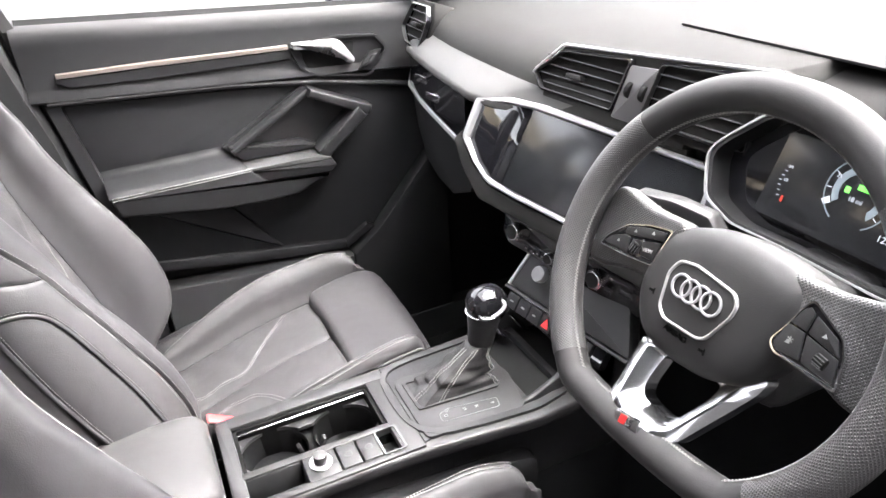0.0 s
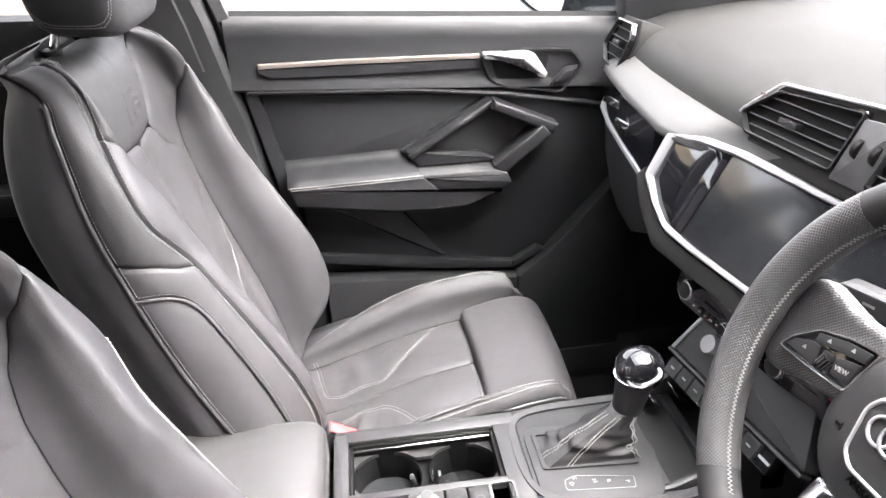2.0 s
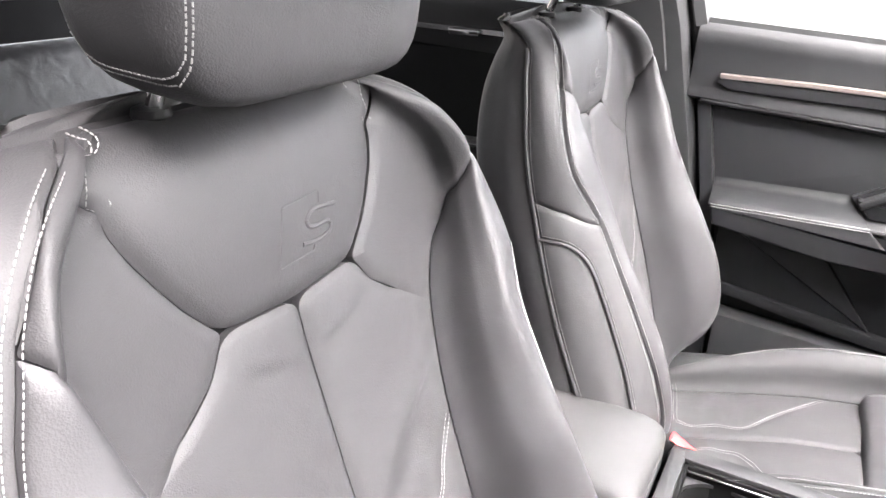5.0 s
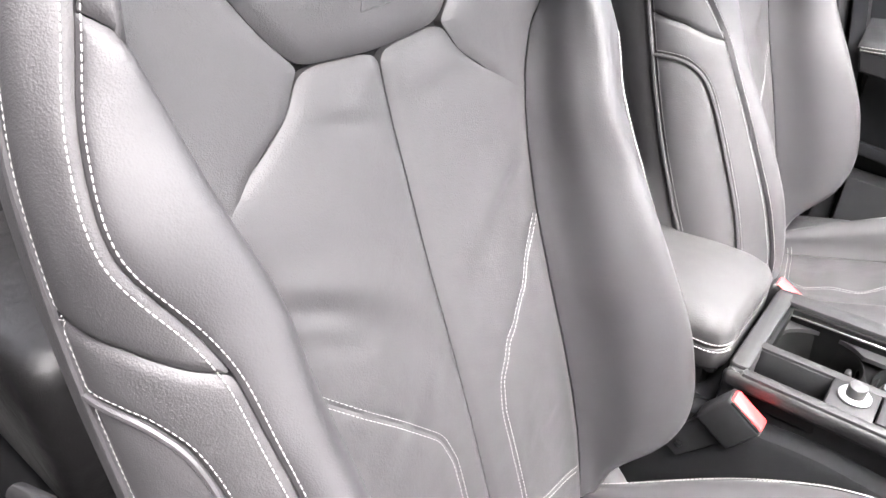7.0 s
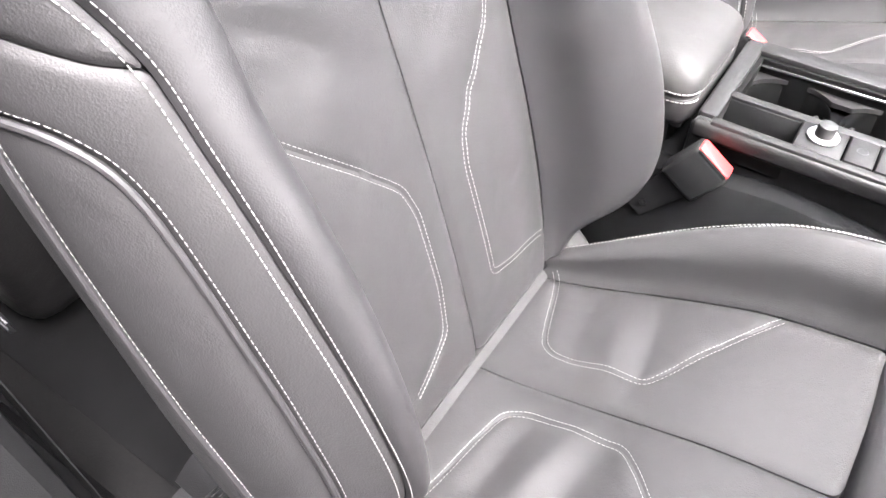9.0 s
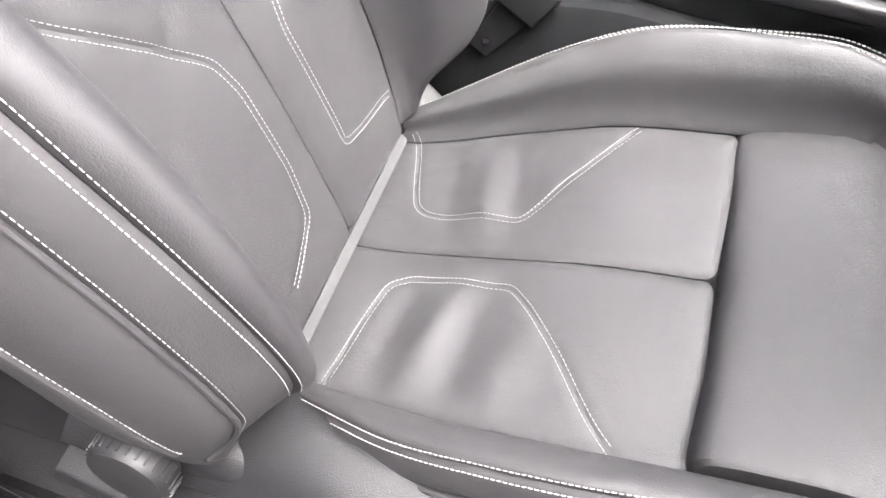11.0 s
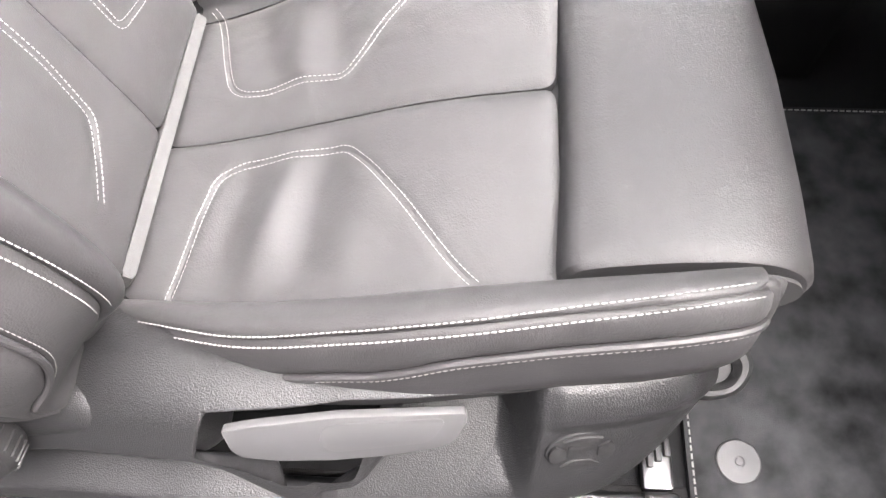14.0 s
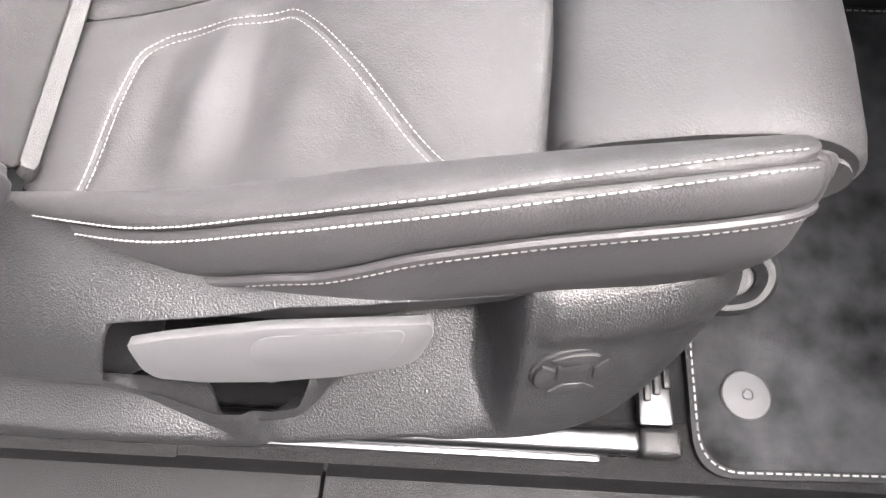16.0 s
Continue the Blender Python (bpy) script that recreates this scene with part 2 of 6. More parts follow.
def loft(rings, caps=True, closed=True):
    bm = bmesh.new()
    R = [[bm.verts.new(p) for p in ring] for ring in rings]
    n = len(R[0])
    for a, b in zip(R, R[1:]):
        for k in range(n if closed else n - 1):
            bm.faces.new((a[k], a[(k + 1) % n], b[(k + 1) % n], b[k]))
    if caps:
        bm.faces.new(R[0][::-1])
        bm.faces.new(R[-1])
    bmesh.ops.recalc_face_normals(bm, faces=bm.faces[:])
    return bm


# ---- upholstery: leather panels laid on a lofted body, with seams, piping and stitches ----
def herm(xs, Y, x):
    """A smooth curve through Y (rows at xs), read at all x."""
    xs, Y, x = np.asarray(xs, float), np.asarray(Y, float), np.clip(x, xs[0], xs[-1])
    k = np.clip(np.searchsorted(xs, x) - 1, 0, len(xs) - 2)
    d = np.diff(Y, axis=0) / np.diff(xs).reshape(-1, *[1] * (Y.ndim - 1))
    m = np.concatenate([d[:1], (d[1:] + d[:-1]) / 2, d[-1:]])
    h = (xs[k + 1] - xs[k])
    u = (x - xs[k]) / h
    sh = (-1,) + (1,) * (Y.ndim - 1)
    u, h = u.reshape(sh), h.reshape(sh)
    return ((2 * u**3 - 3 * u**2 + 1) * Y[k] + (u**3 - 2 * u**2 + u) * h * m[k] + (3 * u**2 - 2 * u**3) * Y[k + 1]
            + (u**3 - u**2) * h * m[k + 1])


class Chart:
    """A body lofted along t from half sections (across, out); s counts the section's points, minus on the door side."""

    def __init__(self, T, half, place):
        self.T, self.half, self.place = np.array(T, float), np.array(half, float), place
        self.n = self.half.shape[1]

    def pos(self, st):
        st = np.asarray(st, float).reshape(-1, 2)
        s, t = np.abs(st[:, 0]), st[:, 1]
        C = herm(self.T, self.half, t)
        g = C[:, 1:2] * (-1, 1)
        C = np.concatenate([g, C, 2 * C[:, -1:] - C[:, -2:-1]], 1)
        k = np.clip(s.astype(int), 0, self.n - 2)
        u = (s - k)[:, None]
        r = np.arange(len(s))
        p0, p1, p2, p3 = C[r, k], C[r, k + 1], C[r, k + 2], C[r, k + 3]
        m1, m2 = (p2 - p0) / 2, (p3 - p1) / 2
        q = (2 * u**3 - 3 * u**2 + 1) * p1 + (u**3 - 2 * u**2 + u) * m1 + (3 * u**2 - 2 * u**3) * p2 + (u**3 - u**2) * m2
        q[:, 0] *= np.where(st[:, 0] < 0, -1, 1)
        return self.place(q[:, 0], q[:, 1], t)

    def both(self, st):
        st = np.asarray(st, float).reshape(-1, 2)
        e = 2e-3
        P = self.pos(st)
        a = self.pos(st + (e, 0)) - self.pos(st - (e, 0))
        b = self.pos(st + (0, e)) - self.pos(st - (0, e))
        n = np.cross(a, b)
        n /= np.linalg.norm(n, axis=1)[:, None] + 1e-12
        return P, n * self.sign

    def at(self, l, t):
        """s for a distance l from the middle at t."""
        c = herm(self.T, self.half, np.array([t], float))[0, :, 0]
        top = int(np.argmax(c)) + 1
        return math.copysign(float(np.interp(abs(l), c[:top], np.arange(top))), l)


US = 0.06


def dense(pts, step):
    out = []
    P = np.asarray(pts, float)
    for a, b in zip(P, P[1:]):
        n = max(1, int(np.ceil(np.linalg.norm((b - a) * (US, 1)) / step)))
        out += [a + (b - a) * k / n for k in range(n)]
    return np.array(out + [P[-1]])


def soft_line(pts, r=0.02, step=0.004, closed=False):
    q = rounded([(s * US, t) for s, t in pts], r, 5, closed)
    q = [(a / US, b) for a, b in q]
    d = dense(q + q[:1] if closed else q, step)
    return d[:-1] if closed else d


def gaps(A, B):
    """Distance of each A to the nearest of B."""
    out = np.empty(len(A))
    for i in range(0, len(A), 400):
        out[i:i + 400] = np.sqrt(((A[i:i + 400, None] - B[None]) ** 2).sum(2)).min(1)
    return out


class Seat:
    """side: 1 with the middle of the car at +y of the seat, -1 mirrored."""

    def __init__(self, root, side, fine):
        self.root, self.side, self.fine, self.trees = root, side, fine, {}

    def mesh(self, name, V, F, material, parent, label="", kind=""):
        V = np.array(V, float)
        V[:, 1] *= self.side
        if self.side < 0:
            F = [tuple(f)[::-1] for f in F]
        return part(name, (V.tolist(), [], F), material, parent, label, kind=kind)

    def panel(self, name, chart, outline, material, parent, r=0.015, drop=0.0034, soft=0.0030, lift=0.0, bulge=0.0, puff=0.0012, creases=(), dents=(), label="", key="",
              step=None):
        step = step or (0.007 if self.fine else 0.012)
        edge = soft_line(outline, r, step * 0.7, True)
        e2 = edge * (US, 1)
        area = 0.5 * np.sum(e2[:, 0] * np.roll(e2[:, 1], -1) - np.roll(e2[:, 0], -1) * e2[:, 1])
        tan = np.roll(e2, -1, 0) - np.roll(e2, 1, 0)
        tan /= np.linalg.norm(tan, axis=1)[:, None] + 1e-9
        inw = np.stack([-tan[:, 1], tan[:, 0]], 1) * (1 if area > 0 else -1)
        e2 = e2 + inw * 0.0005
        cand = [e2 + inw * d for d in (0.0018, 0.004, 0.008)]
        lo, hi = e2.min(0), e2.max(0)
        gx, gy = np.meshgrid(np.arange(lo[0], hi[0], step), np.arange(lo[1], hi[1], step))
        grid = np.stack([gx.ravel(), gy.ravel()], 1)
        extra = [soft_line(c[0], 0.015, step * 0.7) * (US, 1) for c in creases]
        side = []
        for q in extra:
            tq = np.gradient(q, axis=0)
            tq /= np.linalg.norm(tq, axis=1)[:, None] + 1e-9
            nq = np.stack([-tq[:, 1], tq[:, 0]], 1)
            side += [q, q + nq * 0.004, q - nq * 0.004]
        pts = [e2]
        for c, near in [(c, 0.0016) for c in side] + [(c, 0.002) for c in cand] + [(grid, step * 0.6)]:
            inside = np.zeros(len(c), bool)
            x0, y0, x1, y1 = e2[:, 0], e2[:, 1], np.roll(e2[:, 0], -1), np.roll(e2[:, 1], -1)
            for i in range(len(c)):
                px, py = c[i]
                hit = ((y0 > py) != (y1 > py)) & (px < (x1 - x0) * (py - y0) / (y1 - y0 + 1e-15) + x0)
                inside[i] = hit.sum() % 2
            c = c[inside]
            if len(c):
                c = c[gaps(c, np.concatenate(pts)) > near]
            if len(c):
                pts.append(c)
        flat = np.concatenate(pts)
        n = len(e2)
        got = geometry.delaunay_2d_cdt([Vector(p) for p in flat], [(i, (i + 1) % n) for i in range(n)], [], 1, 1e-7)
        uv = np.array([(v.x, v.y) for v in got[0]])
        faces = [tuple(f) for f in got[2]]
        st = uv / (US, 1)
        P, N = chart.both(st)
        E = chart.pos(e2 / (US, 1))
        d = gaps(P, E)
        off = lift - drop * np.exp(-(d / soft) ** 1.3) - puff * np.exp(-d / 0.013) + bulge * (1 - np.exp(-d / 0.045))
        for line, deep, wide in creases:
            dc = gaps(P, chart.pos(soft_line(line, 0.015, 0.003)))
            off -= deep * np.exp(-(dc / wide) ** 2)
        for (cs, ct), (rs, rt), turn, amp in dents:
            a, b = (st[:, 0] - cs) * US, st[:, 1] - ct
            ca, sa = math.cos(radians(turn)), math.sin(radians(turn))
            off += amp * np.exp(-((ca * a + sa * b) / rs) ** 2 - ((ca * b - sa * a) / rt) ** 2) * (1 - np.exp(-(d / 0.02) ** 2))
        V = P + N * off[:, None]
        rim = [i for i in range(len(uv)) if d[i] < 1e-5]
        order = sorted(rim, key=lambda i: int(np.argmin(((e2 - uv[i]) ** 2).sum(1))))
        low = {i: len(V) + k for k, i in enumerate(order)}
        V = np.concatenate([V, V[order] - N[order] * 0.014])
        if faces:
            f = faces[len(faces) // 2]
            nn = np.cross(V[f[1]] - V[f[0]], V[f[2]] - V[f[0]])
            if nn @ N[f[0]] < 0:
                faces = [g[::-1] for g in faces]
        tris = list(faces)
        for a, b in zip(order, order[1:] + order[:1]):
            faces.append((a, b, low[b], low[a]))
        ob = self.mesh(name, V, faces, material, parent, label)
        self.trees.setdefault(key or "all", []).append(BVHTree.FromPolygons([Vector(v) for v in V], tris))
        return ob

    def on(self, chart, st, key="all", shift=0.0):
        """Points on the panels under st, moved sideways by shift along the line."""
        P, N = chart.both(st)
        if shift:
            T = np.gradient(P, axis=0)
            S = np.cross(T, N)
            P = P + S / (np.linalg.norm(S, axis=1)[:, None] + 1e-9) * shift
        out = []
        for p, n in zip(P, N):
            p, n = Vector(p), Vector(n)
            best, dist = None, 0.05
            for tree in self.trees.get(key, []):
                h = tree.ray_cast(p + n * 0.025, -n, 0.05)
                if h[0] is not None and h[3] < dist:
                    best, dist = h[0], h[3]
            out.append((best if best is not None else p, n))
        return out

    def stitches(self, chart, line, parent, key="all", shift=0.0, pitch=0.0047, long=0.0035, wide=0.00042, high=0.0004, r=0.015, name="stitching"):
        st = soft_line(line, r, 0.002)
        spots = self.on(chart, st, key, shift)
        P = np.array([p for p, _ in spots])
        run = np.concatenate([[0], np.cumsum(np.linalg.norm(np.diff(P, axis=0), axis=1))])
        V, F = [], []
        for at in np.arange(pitch / 2, run[-1] - pitch / 2, pitch):
            a, b, k = (np.array([np.interp(at + o, run, P[:, c]) for c in range(3)]) for o in (-long / 2, long / 2, 0))
            n = np.array(spots[int(np.searchsorted(run, at)) - 1][1])
            t = b - a
            t /= np.linalg.norm(t) + 1e-9
            s = np.cross(t, n)
            i = len(V)
            for e, lift in ((a, 0.0), (a + t * 0.0009, high), (b - t * 0.0009, high), (b, 0.0)):
                w = wide * (0.6 if lift == 0 else 1.0)
                V += [e - s * w - n * 0.0004, e + s * w - n * 0.0004, e + s * w * 0.5 + n * (lift + 0.0002), e - s * w * 0.5 + n * (lift + 0.0002)]
            for q in range(3):
                j = i + 4 * q
                F += [(j + x, j + (x + 1) % 4, j + 4 + (x + 1) % 4, j + 4 + x) for x in range(4)]
            F += [(i + 3, i + 2, i + 1, i), (i + 12, i + 13, i + 14, i + 15)]
        return self.mesh(name, V, F, THREAD, parent, "pale grey contrast stitching", kind="stuff") if V else None

    def piping(self, chart, line, rad, material, parent, key="", r=0.02, sink=-0.0005, name="piping"):
        st = soft_line(line, r, 0.006)
        if key:
            path = [p + n * sink for p, n in self.on(chart, st, key)]
        else:
            P, N = chart.both(st)
            path = [Vector(p + n * sink) for p, n in zip(P, N)]
        path = [Vector((p[0], p[1] * self.side, p[2])) for p in path]
        return part(name, tube(path, rad, 8), material, parent)

    def core(self, chart, s_end, t0, t1, inset, material, parent, name="padding", ns=56, nt=40, cap=True):
        S = np.linspace(-s_end, s_end, ns)
        T = np.linspace(t0, t1, nt)
        st = np.array([(s, t) for t in T for s in S])
        P, N = chart.both(st)
        V = P - N * inset
        F = [(j * ns + i, j * ns + i + 1, (j + 1) * ns + i + 1, (j + 1) * ns + i) for j in range(nt - 1) for i in range(ns - 1)]
        if cap:
            F += [tuple(range((nt - 1) * ns, nt * ns))]
        return self.mesh(name, V, F, material, parent)


TILT_BACK = radians(16.6)
SB, CB = math.sin(TILT_BACK), math.cos(TILT_BACK)
HS = [-.040, .020, .060, .100, .200, .300, .400, .470, .530, .580, .630, .670, .700, .730, .755]
L2 = [.150, .155, .158, .160, .160, .158, .163, .172, .186, .200, .203, .184, .150, .112, .080]
L4 = [.185, .200, .207, .212, .213, .208, .207, .202, .214, .217, .220, .208, .190, .160, .130]
P4 = [.000, .025, .080, .108, .123, .111, .091, .080, .074, .063, .055, .047, .036, .018, -.002]
L5 = [.205, .225, .232, .238, .241, .240, .240, .246, .262, .254, .238, .222, .204, .175, .140]
P5 = [.000, .014, .060, .088, .099, .092, .081, .069, .062, .055, .045, .035, .023, .007, -.006]
L6 = [.250, .278, .286, .293, .296, .294, .291, .287, .281, .274, .261, .245, .222, .190, .150]
DEEP = [1, 1, 1, 1, 1, 1, 1, 1, 1, 1, .950, .850, .720, .500, .200]
MID = [-.010, -.002, .000, .002, .004, .003, .000, .000, .000, .003, .008, .010, .008, -.006, -.040]


def back_sections():
    out = []
    for l2, l4, p4, l5, p5, l6, k in zip(L2, L4, P4, L5, P5, L6, DEEP):
        p6 = min(p5 * .55, p5 - .008)
        p7 = min(0, p5 - .020)
        p8 = min(-.05 * k, p7 - .012)
        p9 = min(-.10 * k, p8 - .012)
        out.append([(0, 0), (l2 * .5, .0), (l2, .003), (l2 + .45 * (l4 - l2), .60 * p4 + .006), (l4, p4), (l5, p5), (l5 + .62 * (l6 - l5) + .006, p6),
                    (l6, p7), (l6 - .008, p8), (l6 - .05, p9), (.0, min(-.11 * k, p9 - .004))])
    return out


def back_place(l, p, h):
    p = p + herm(HS, MID, h)
    return np.stack([-.147 - SB * h + CB * p, l, .70 + CB * h + SB * p], 1)


XC = [-.20, -.17, -.10, .0, .10, .20, .285, .322, .342]
ZC = [.648, .655, .670, .703, .737, .758, .774, .778, .775]
C2 = [.150, .156, .164, .171, .172, .170, .168, .162, .15]
C4 = [.168, .178, .198, .222, .229, .224, .215, .202, .178]
D4 = [.010, .020, .045, .066, .077, .078, .070, .052, .020]
C5 = [.185, .197, .220, .243, .249, .242, .233, .219, .192]
D5 = [-.02, -.01, .002, .014, .024, .031, .029, .019, -.01]


def cushion_sections():
    out = []
    for l2, l4, d4, l5, d5 in zip(C2, C4, D4, C5, D5):
        out.append([(0, .0), (l2 * .5, .001), (l2, .0), (l2 + .45 * (l4 - l2), .68 * d4 + .006), (l4, d4), (l5, d5), (l5 + .002, d5 - .03), (l5 - .01, d5 - .08)])
    return out


def cushion_place(l, z, x):
    return np.stack([x, l, herm(XC, ZC, x) + z + .07 * l * np.clip((x + .12) / .2, 0, 1)], 1)


# the outer seam of the back, from the top edge down, and the crest where shoulder and bolster meet
NOSE = [(3.65, .744), (3.8, .722), (4.25, .702), (4.7, .680), (5.02, .648), (5.03, .640), (5.16, .605), (5.18, .570), (5.12, .525), (4.97, .482), (4.85, .447), (4.88, .40), (4.84, .328),
        (4.76, .234), (4.68, .16), (4.62, .08), (4.7, .03), (5, -.015)]
CREST = [(2, .46), (2.02, .513), (2.12, .556), (2.46, .598), (3.4, .622), (4.4, .634), (5.02, .644)]


def build_seat(name, at, side, fine, label):
    root = thing(name, at, label, "car seat", "front seats")
    S = Seat(root, side, fine)
    back, cush = Chart(HS, back_sections(), back_place), Chart(XC, cushion_sections(), cushion_place)
    back.sign, cush.sign = -1.0, -1.0
    back.sign *= math.copysign(1, back.both([(0.5, 0.3)])[1][0][0])
    cush.sign *= math.copysign(1, cush.both([(0.5, 0.1)])[1][0][2])
    B, C = back.at, cush.at
    rest = S.core(back, 9.9, -.035, .655, 0.013, SEAM, root, "backrest", 64, 44, False)
    seat = S.core(cush, 6.9, -.195, .332, 0.013, SEAM, root, "cushion", 56, 36)
    for m in (1, -1):
        # back: middle panel, shoulder panel, bolster and the panels of the flank
        seam = [(2 * m, h) for h in (-.02, .06, .12, .20, .28, .36, .43, .48, .506)]
        mid = [(0, -.02), *seam, (B(.133 * m, .524), .524), (B(.096 * m, .553), .553), (B(.078 * m, .580), .580), (0, .574)]
        q = 0.041
        st_in = [(B(.157 * m, .372), .372), (B(.101 * m, .303), .303), (B(.049 * m, .239), .239), (B(.042 * m, .205), .205), (B(.046 * m, .066), .066), (B(.150 * m, .042), .042)]
        if m < 0:
            st_in = [(B(-.157, .362), .362), (B(-.091, .288), .288), (B(-.046, .238), .238), (B(-.037, .205), .205), (B(-.037, .120), .120), (B(-.046, .064), .064), (B(-.105, .030), .030)]
        S.panel("centre_panel", back, mid, LEATHER, rest, r=.012, bulge=.004, key="back",
                creases=[(st_in, .0022, .0035)],
                dents=[((B(.10 * m, .33), .33), (.012, .05), 25 * m, .003), ((B(.08 * m, .26), .26), (.010, .05), 30 * m, -.003),
                       ((B(.11 * m, .20), .20), (.012, .06), 15 * m, .002), ((B(.128 * m, .415), .415), (.030, .006), 38 * m, -.0030), ((B(.122 * m, .432), .432), (.030, .007), 36 * m, .0024),
                       ((B(.130 * m, .385), .385), (.026, .005), 44 * m, -.0022), ((B(.070 * m, .405), .405), (.050, .016), 52 * m, .0028), ((B(.060 * m, .36), .36), (.050, .014), 50 * m, -.0024),
                       ((B(.040 * m, .530), .530), (.022, .007), 20 * m, -.0020), ((B(.055 * m, .545), .545), (.018, .006), 28 * m, .0018)])
        for d in (-.0032, .0032):
            S.stitches(back, st_in, rest, "back", d, r=.009)
        sh = [(B(.078 * m, .580), .580), (B(.102 * m, .607), .607), (B(.122 * m, .642), .642), (B(.131 * m, .667), .667), (B(.133 * m, .690), .690), (B(.128 * m, .744), .744),
              *[(s * m, h) for s, h in NOSE[4::-1]], *[(s * m, h) for s, h in CREST[::-1]],
              (B(.133 * m, .524), .524), (B(.096 * m, .553), .553)]
        S.panel("shoulder_panel", back, sh, LEATHER, rest, r=.005, bulge=.002, key="back")
        bol = [(2 * m, h) for h in (-.01, .05, .1, .2, .3, .4)] + [(s * m, h) for s, h in CREST] + [(s * m, h) for s, h in NOSE[5:]]
        S.panel("side_bolster", back, bol, LEATHER_FINE, rest, r=.006, bulge=.002, key="back", puff=.0008)
        up = [(s * m, h) for s, h in NOSE[:11]] + [(5.26 * m, .456), (5.86 * m, .477), (7 * m, .500)] + [(7 * m, h) for h in (.56, .62, .668, .712, .744)] + [(6 * m, .744), (4.8 * m, .744)]
        S.panel("upper_flank", back, up, LEATHER, rest, r=.006, key="flank", puff=.001)
        pipe = [(7 * m, .449), (6.4 * m, .441), (6.0 * m, .431), (5.72 * m, .412), (5.62 * m, .385), (5.58 * m, .33), (5.54 * m, .25), (5.52 * m, .16), (5.55 * m, .09), (5.75 * m, .055), (6.3 * m, .042)]
        band = [(s * m, h) for s, h in NOSE[10:]] + [(6.6 * m, -.02), (6.6 * m, .02)] + pipe[::-1] + [(7 * m, .500), (5.86 * m, .477), (5.26 * m, .456)]
        S.panel("front_flank", back, band, LEATHER, rest, r=.006, key="flank", puff=.001)
        low = pipe + [(6.65 * m, .030), (6.65 * m, -.015), (7 * m, -.01)] + [(7 * m, h) for h in (.1, .2, .3, .4)]
        S.panel("lower_flank", back, low, LEATHER, rest, r=.006, key="flank", puff=.001)
        rear = [(7 * m, h) for h in (-.02, .1, .2, .3, .4, .5, .6, .68, .744)] + [(9 * m, h) for h in (.744, .6, .4, .2, -.02)]
        S.panel("rear_flank", back, rear, LEATHER, rest, r=.006, key="flank", step=.012)
        nose = [(s * m, h) for s, h in NOSE[1:-2]]
        if m > 0 and side > 0:
            nose = nose[7:]
        S.stitches(back, nose, rest, "back", -.0048 * m)
        S.stitches(back, nose, rest, "flank", .0045 * m)
        S.piping(back, pipe, .0026, LEATHER_FINE, rest, r=.02)
        S.stitches(back, pipe, rest, "flank", .0055 * m)
        rear_line = [(7 * m, h) for h in (.70, .6, .5, .4, .32)] + [(6.9 * m, .25), (6.72 * m, .16), (6.66 * m, .08)]
        S.piping(back, rear_line, .0028, LEATHER_FINE, rest)
        S.stitches(back, rear_line, rest, "flank", .0058 * m)
        # cushion
        EDGE = [(s * m, x) for s, x in ((4.2, -.14), (4.2, -.03), (4.08, .05), (4.05, .15), (3.95, .225), (3.83, .30), (3.82, .326))]
        LOW = [(s * m, x) for s, x in ((4.86, -.12), (4.82, -.06), (4.78, 0), (4.72, .054), (4.75, .080), (4.70, .106), (4.62, .130), (4.61, .18), (4.62, .256), (4.67, .327))]
        cm = [(0, -.172), (0, .1), (0, .2045), (C(.07 * m, .2), .2065), (2 * m, .2075), (2 * m, .15), (2 * m, .05), (2 * m, -.05), (2 * m, -.12), (2 * m, -.172)]
        cst = ([(.163, -.141), (.058, -.098), (.047, -.082), (.046, .020), (.060, .034), (.170, .113)] if m > 0 else
               [(-.166, -.120), (-.046, -.090), (-.034, -.066), (-.034, .032), (-.056, .055), (-.169, .149)])
        cst = [(C(l, x), x) for l, x in cst]
        S.panel("cushion_panel", cush, cm, LEATHER, seat, r=.012, bulge=.003, puff=.0012, key="cush", creases=[(cst, .0022, .0035)],
                dents=[((C(.095 * m, -.03), -.03), (.05, .013), -18 * m, .0055), ((C(.09 * m, .008), .008), (.045, .014), -15 * m, -.005), ((C(.09 * m, -.066), -.066), (.045, .014), -15 * m, -.005),
                       ((C(.12 * m, .045), .045), (.035, .016), -25 * m, .003)])
        for d in (-.0032, .0032):
            S.stitches(cush, cst, seat, "cush", d, r=.009)
        top = [(2 * m, x) for x in (-.185, -.12, -.05, .05, .12, .2, .275, .317)] + [(3 * m, .328), (3.8 * m, .325)] + EDGE[-2::-1] + [(4.1 * m, -.185)]
        S.panel("cushion_bolster", cush, top, LEATHER, seat, r=.012, bulge=.002, key="cush", puff=.0008)
        sidep = [(4.1 * m, -.18)] + EDGE + [(4.3 * m, .335), (4.68 * m, .338)] + LOW[::-1] + [(4.9 * m, -.17)]
        S.panel("cushion_side", cush, sidep, LEATHER, seat, r=.012, key="cside", puff=.0008,
                dents=[((4.5 * m, .15), (.02, .007), 40, -.0025), ((4.5 * m, .168), (.02, .006), 40, .002), ((4.6 * m, .05), (.02, .01), 60, -.002), ((4.5 * m, .03), (.02, .008), 60, .002)])
        strip = [(4.9 * m, -.17)] + LOW + [(4.68 * m, .339), (6.6 * m, .335)] + [(6.6 * m, x) for x in (.2, .05, -.1, -.17)]
        S.panel("cushion_skirt", cush, strip, LEATHER_FINE, seat, r=.01, key="cside", puff=0.0, drop=.003)
        edge = EDGE[:-1] + [(3.82 * m, .314)]
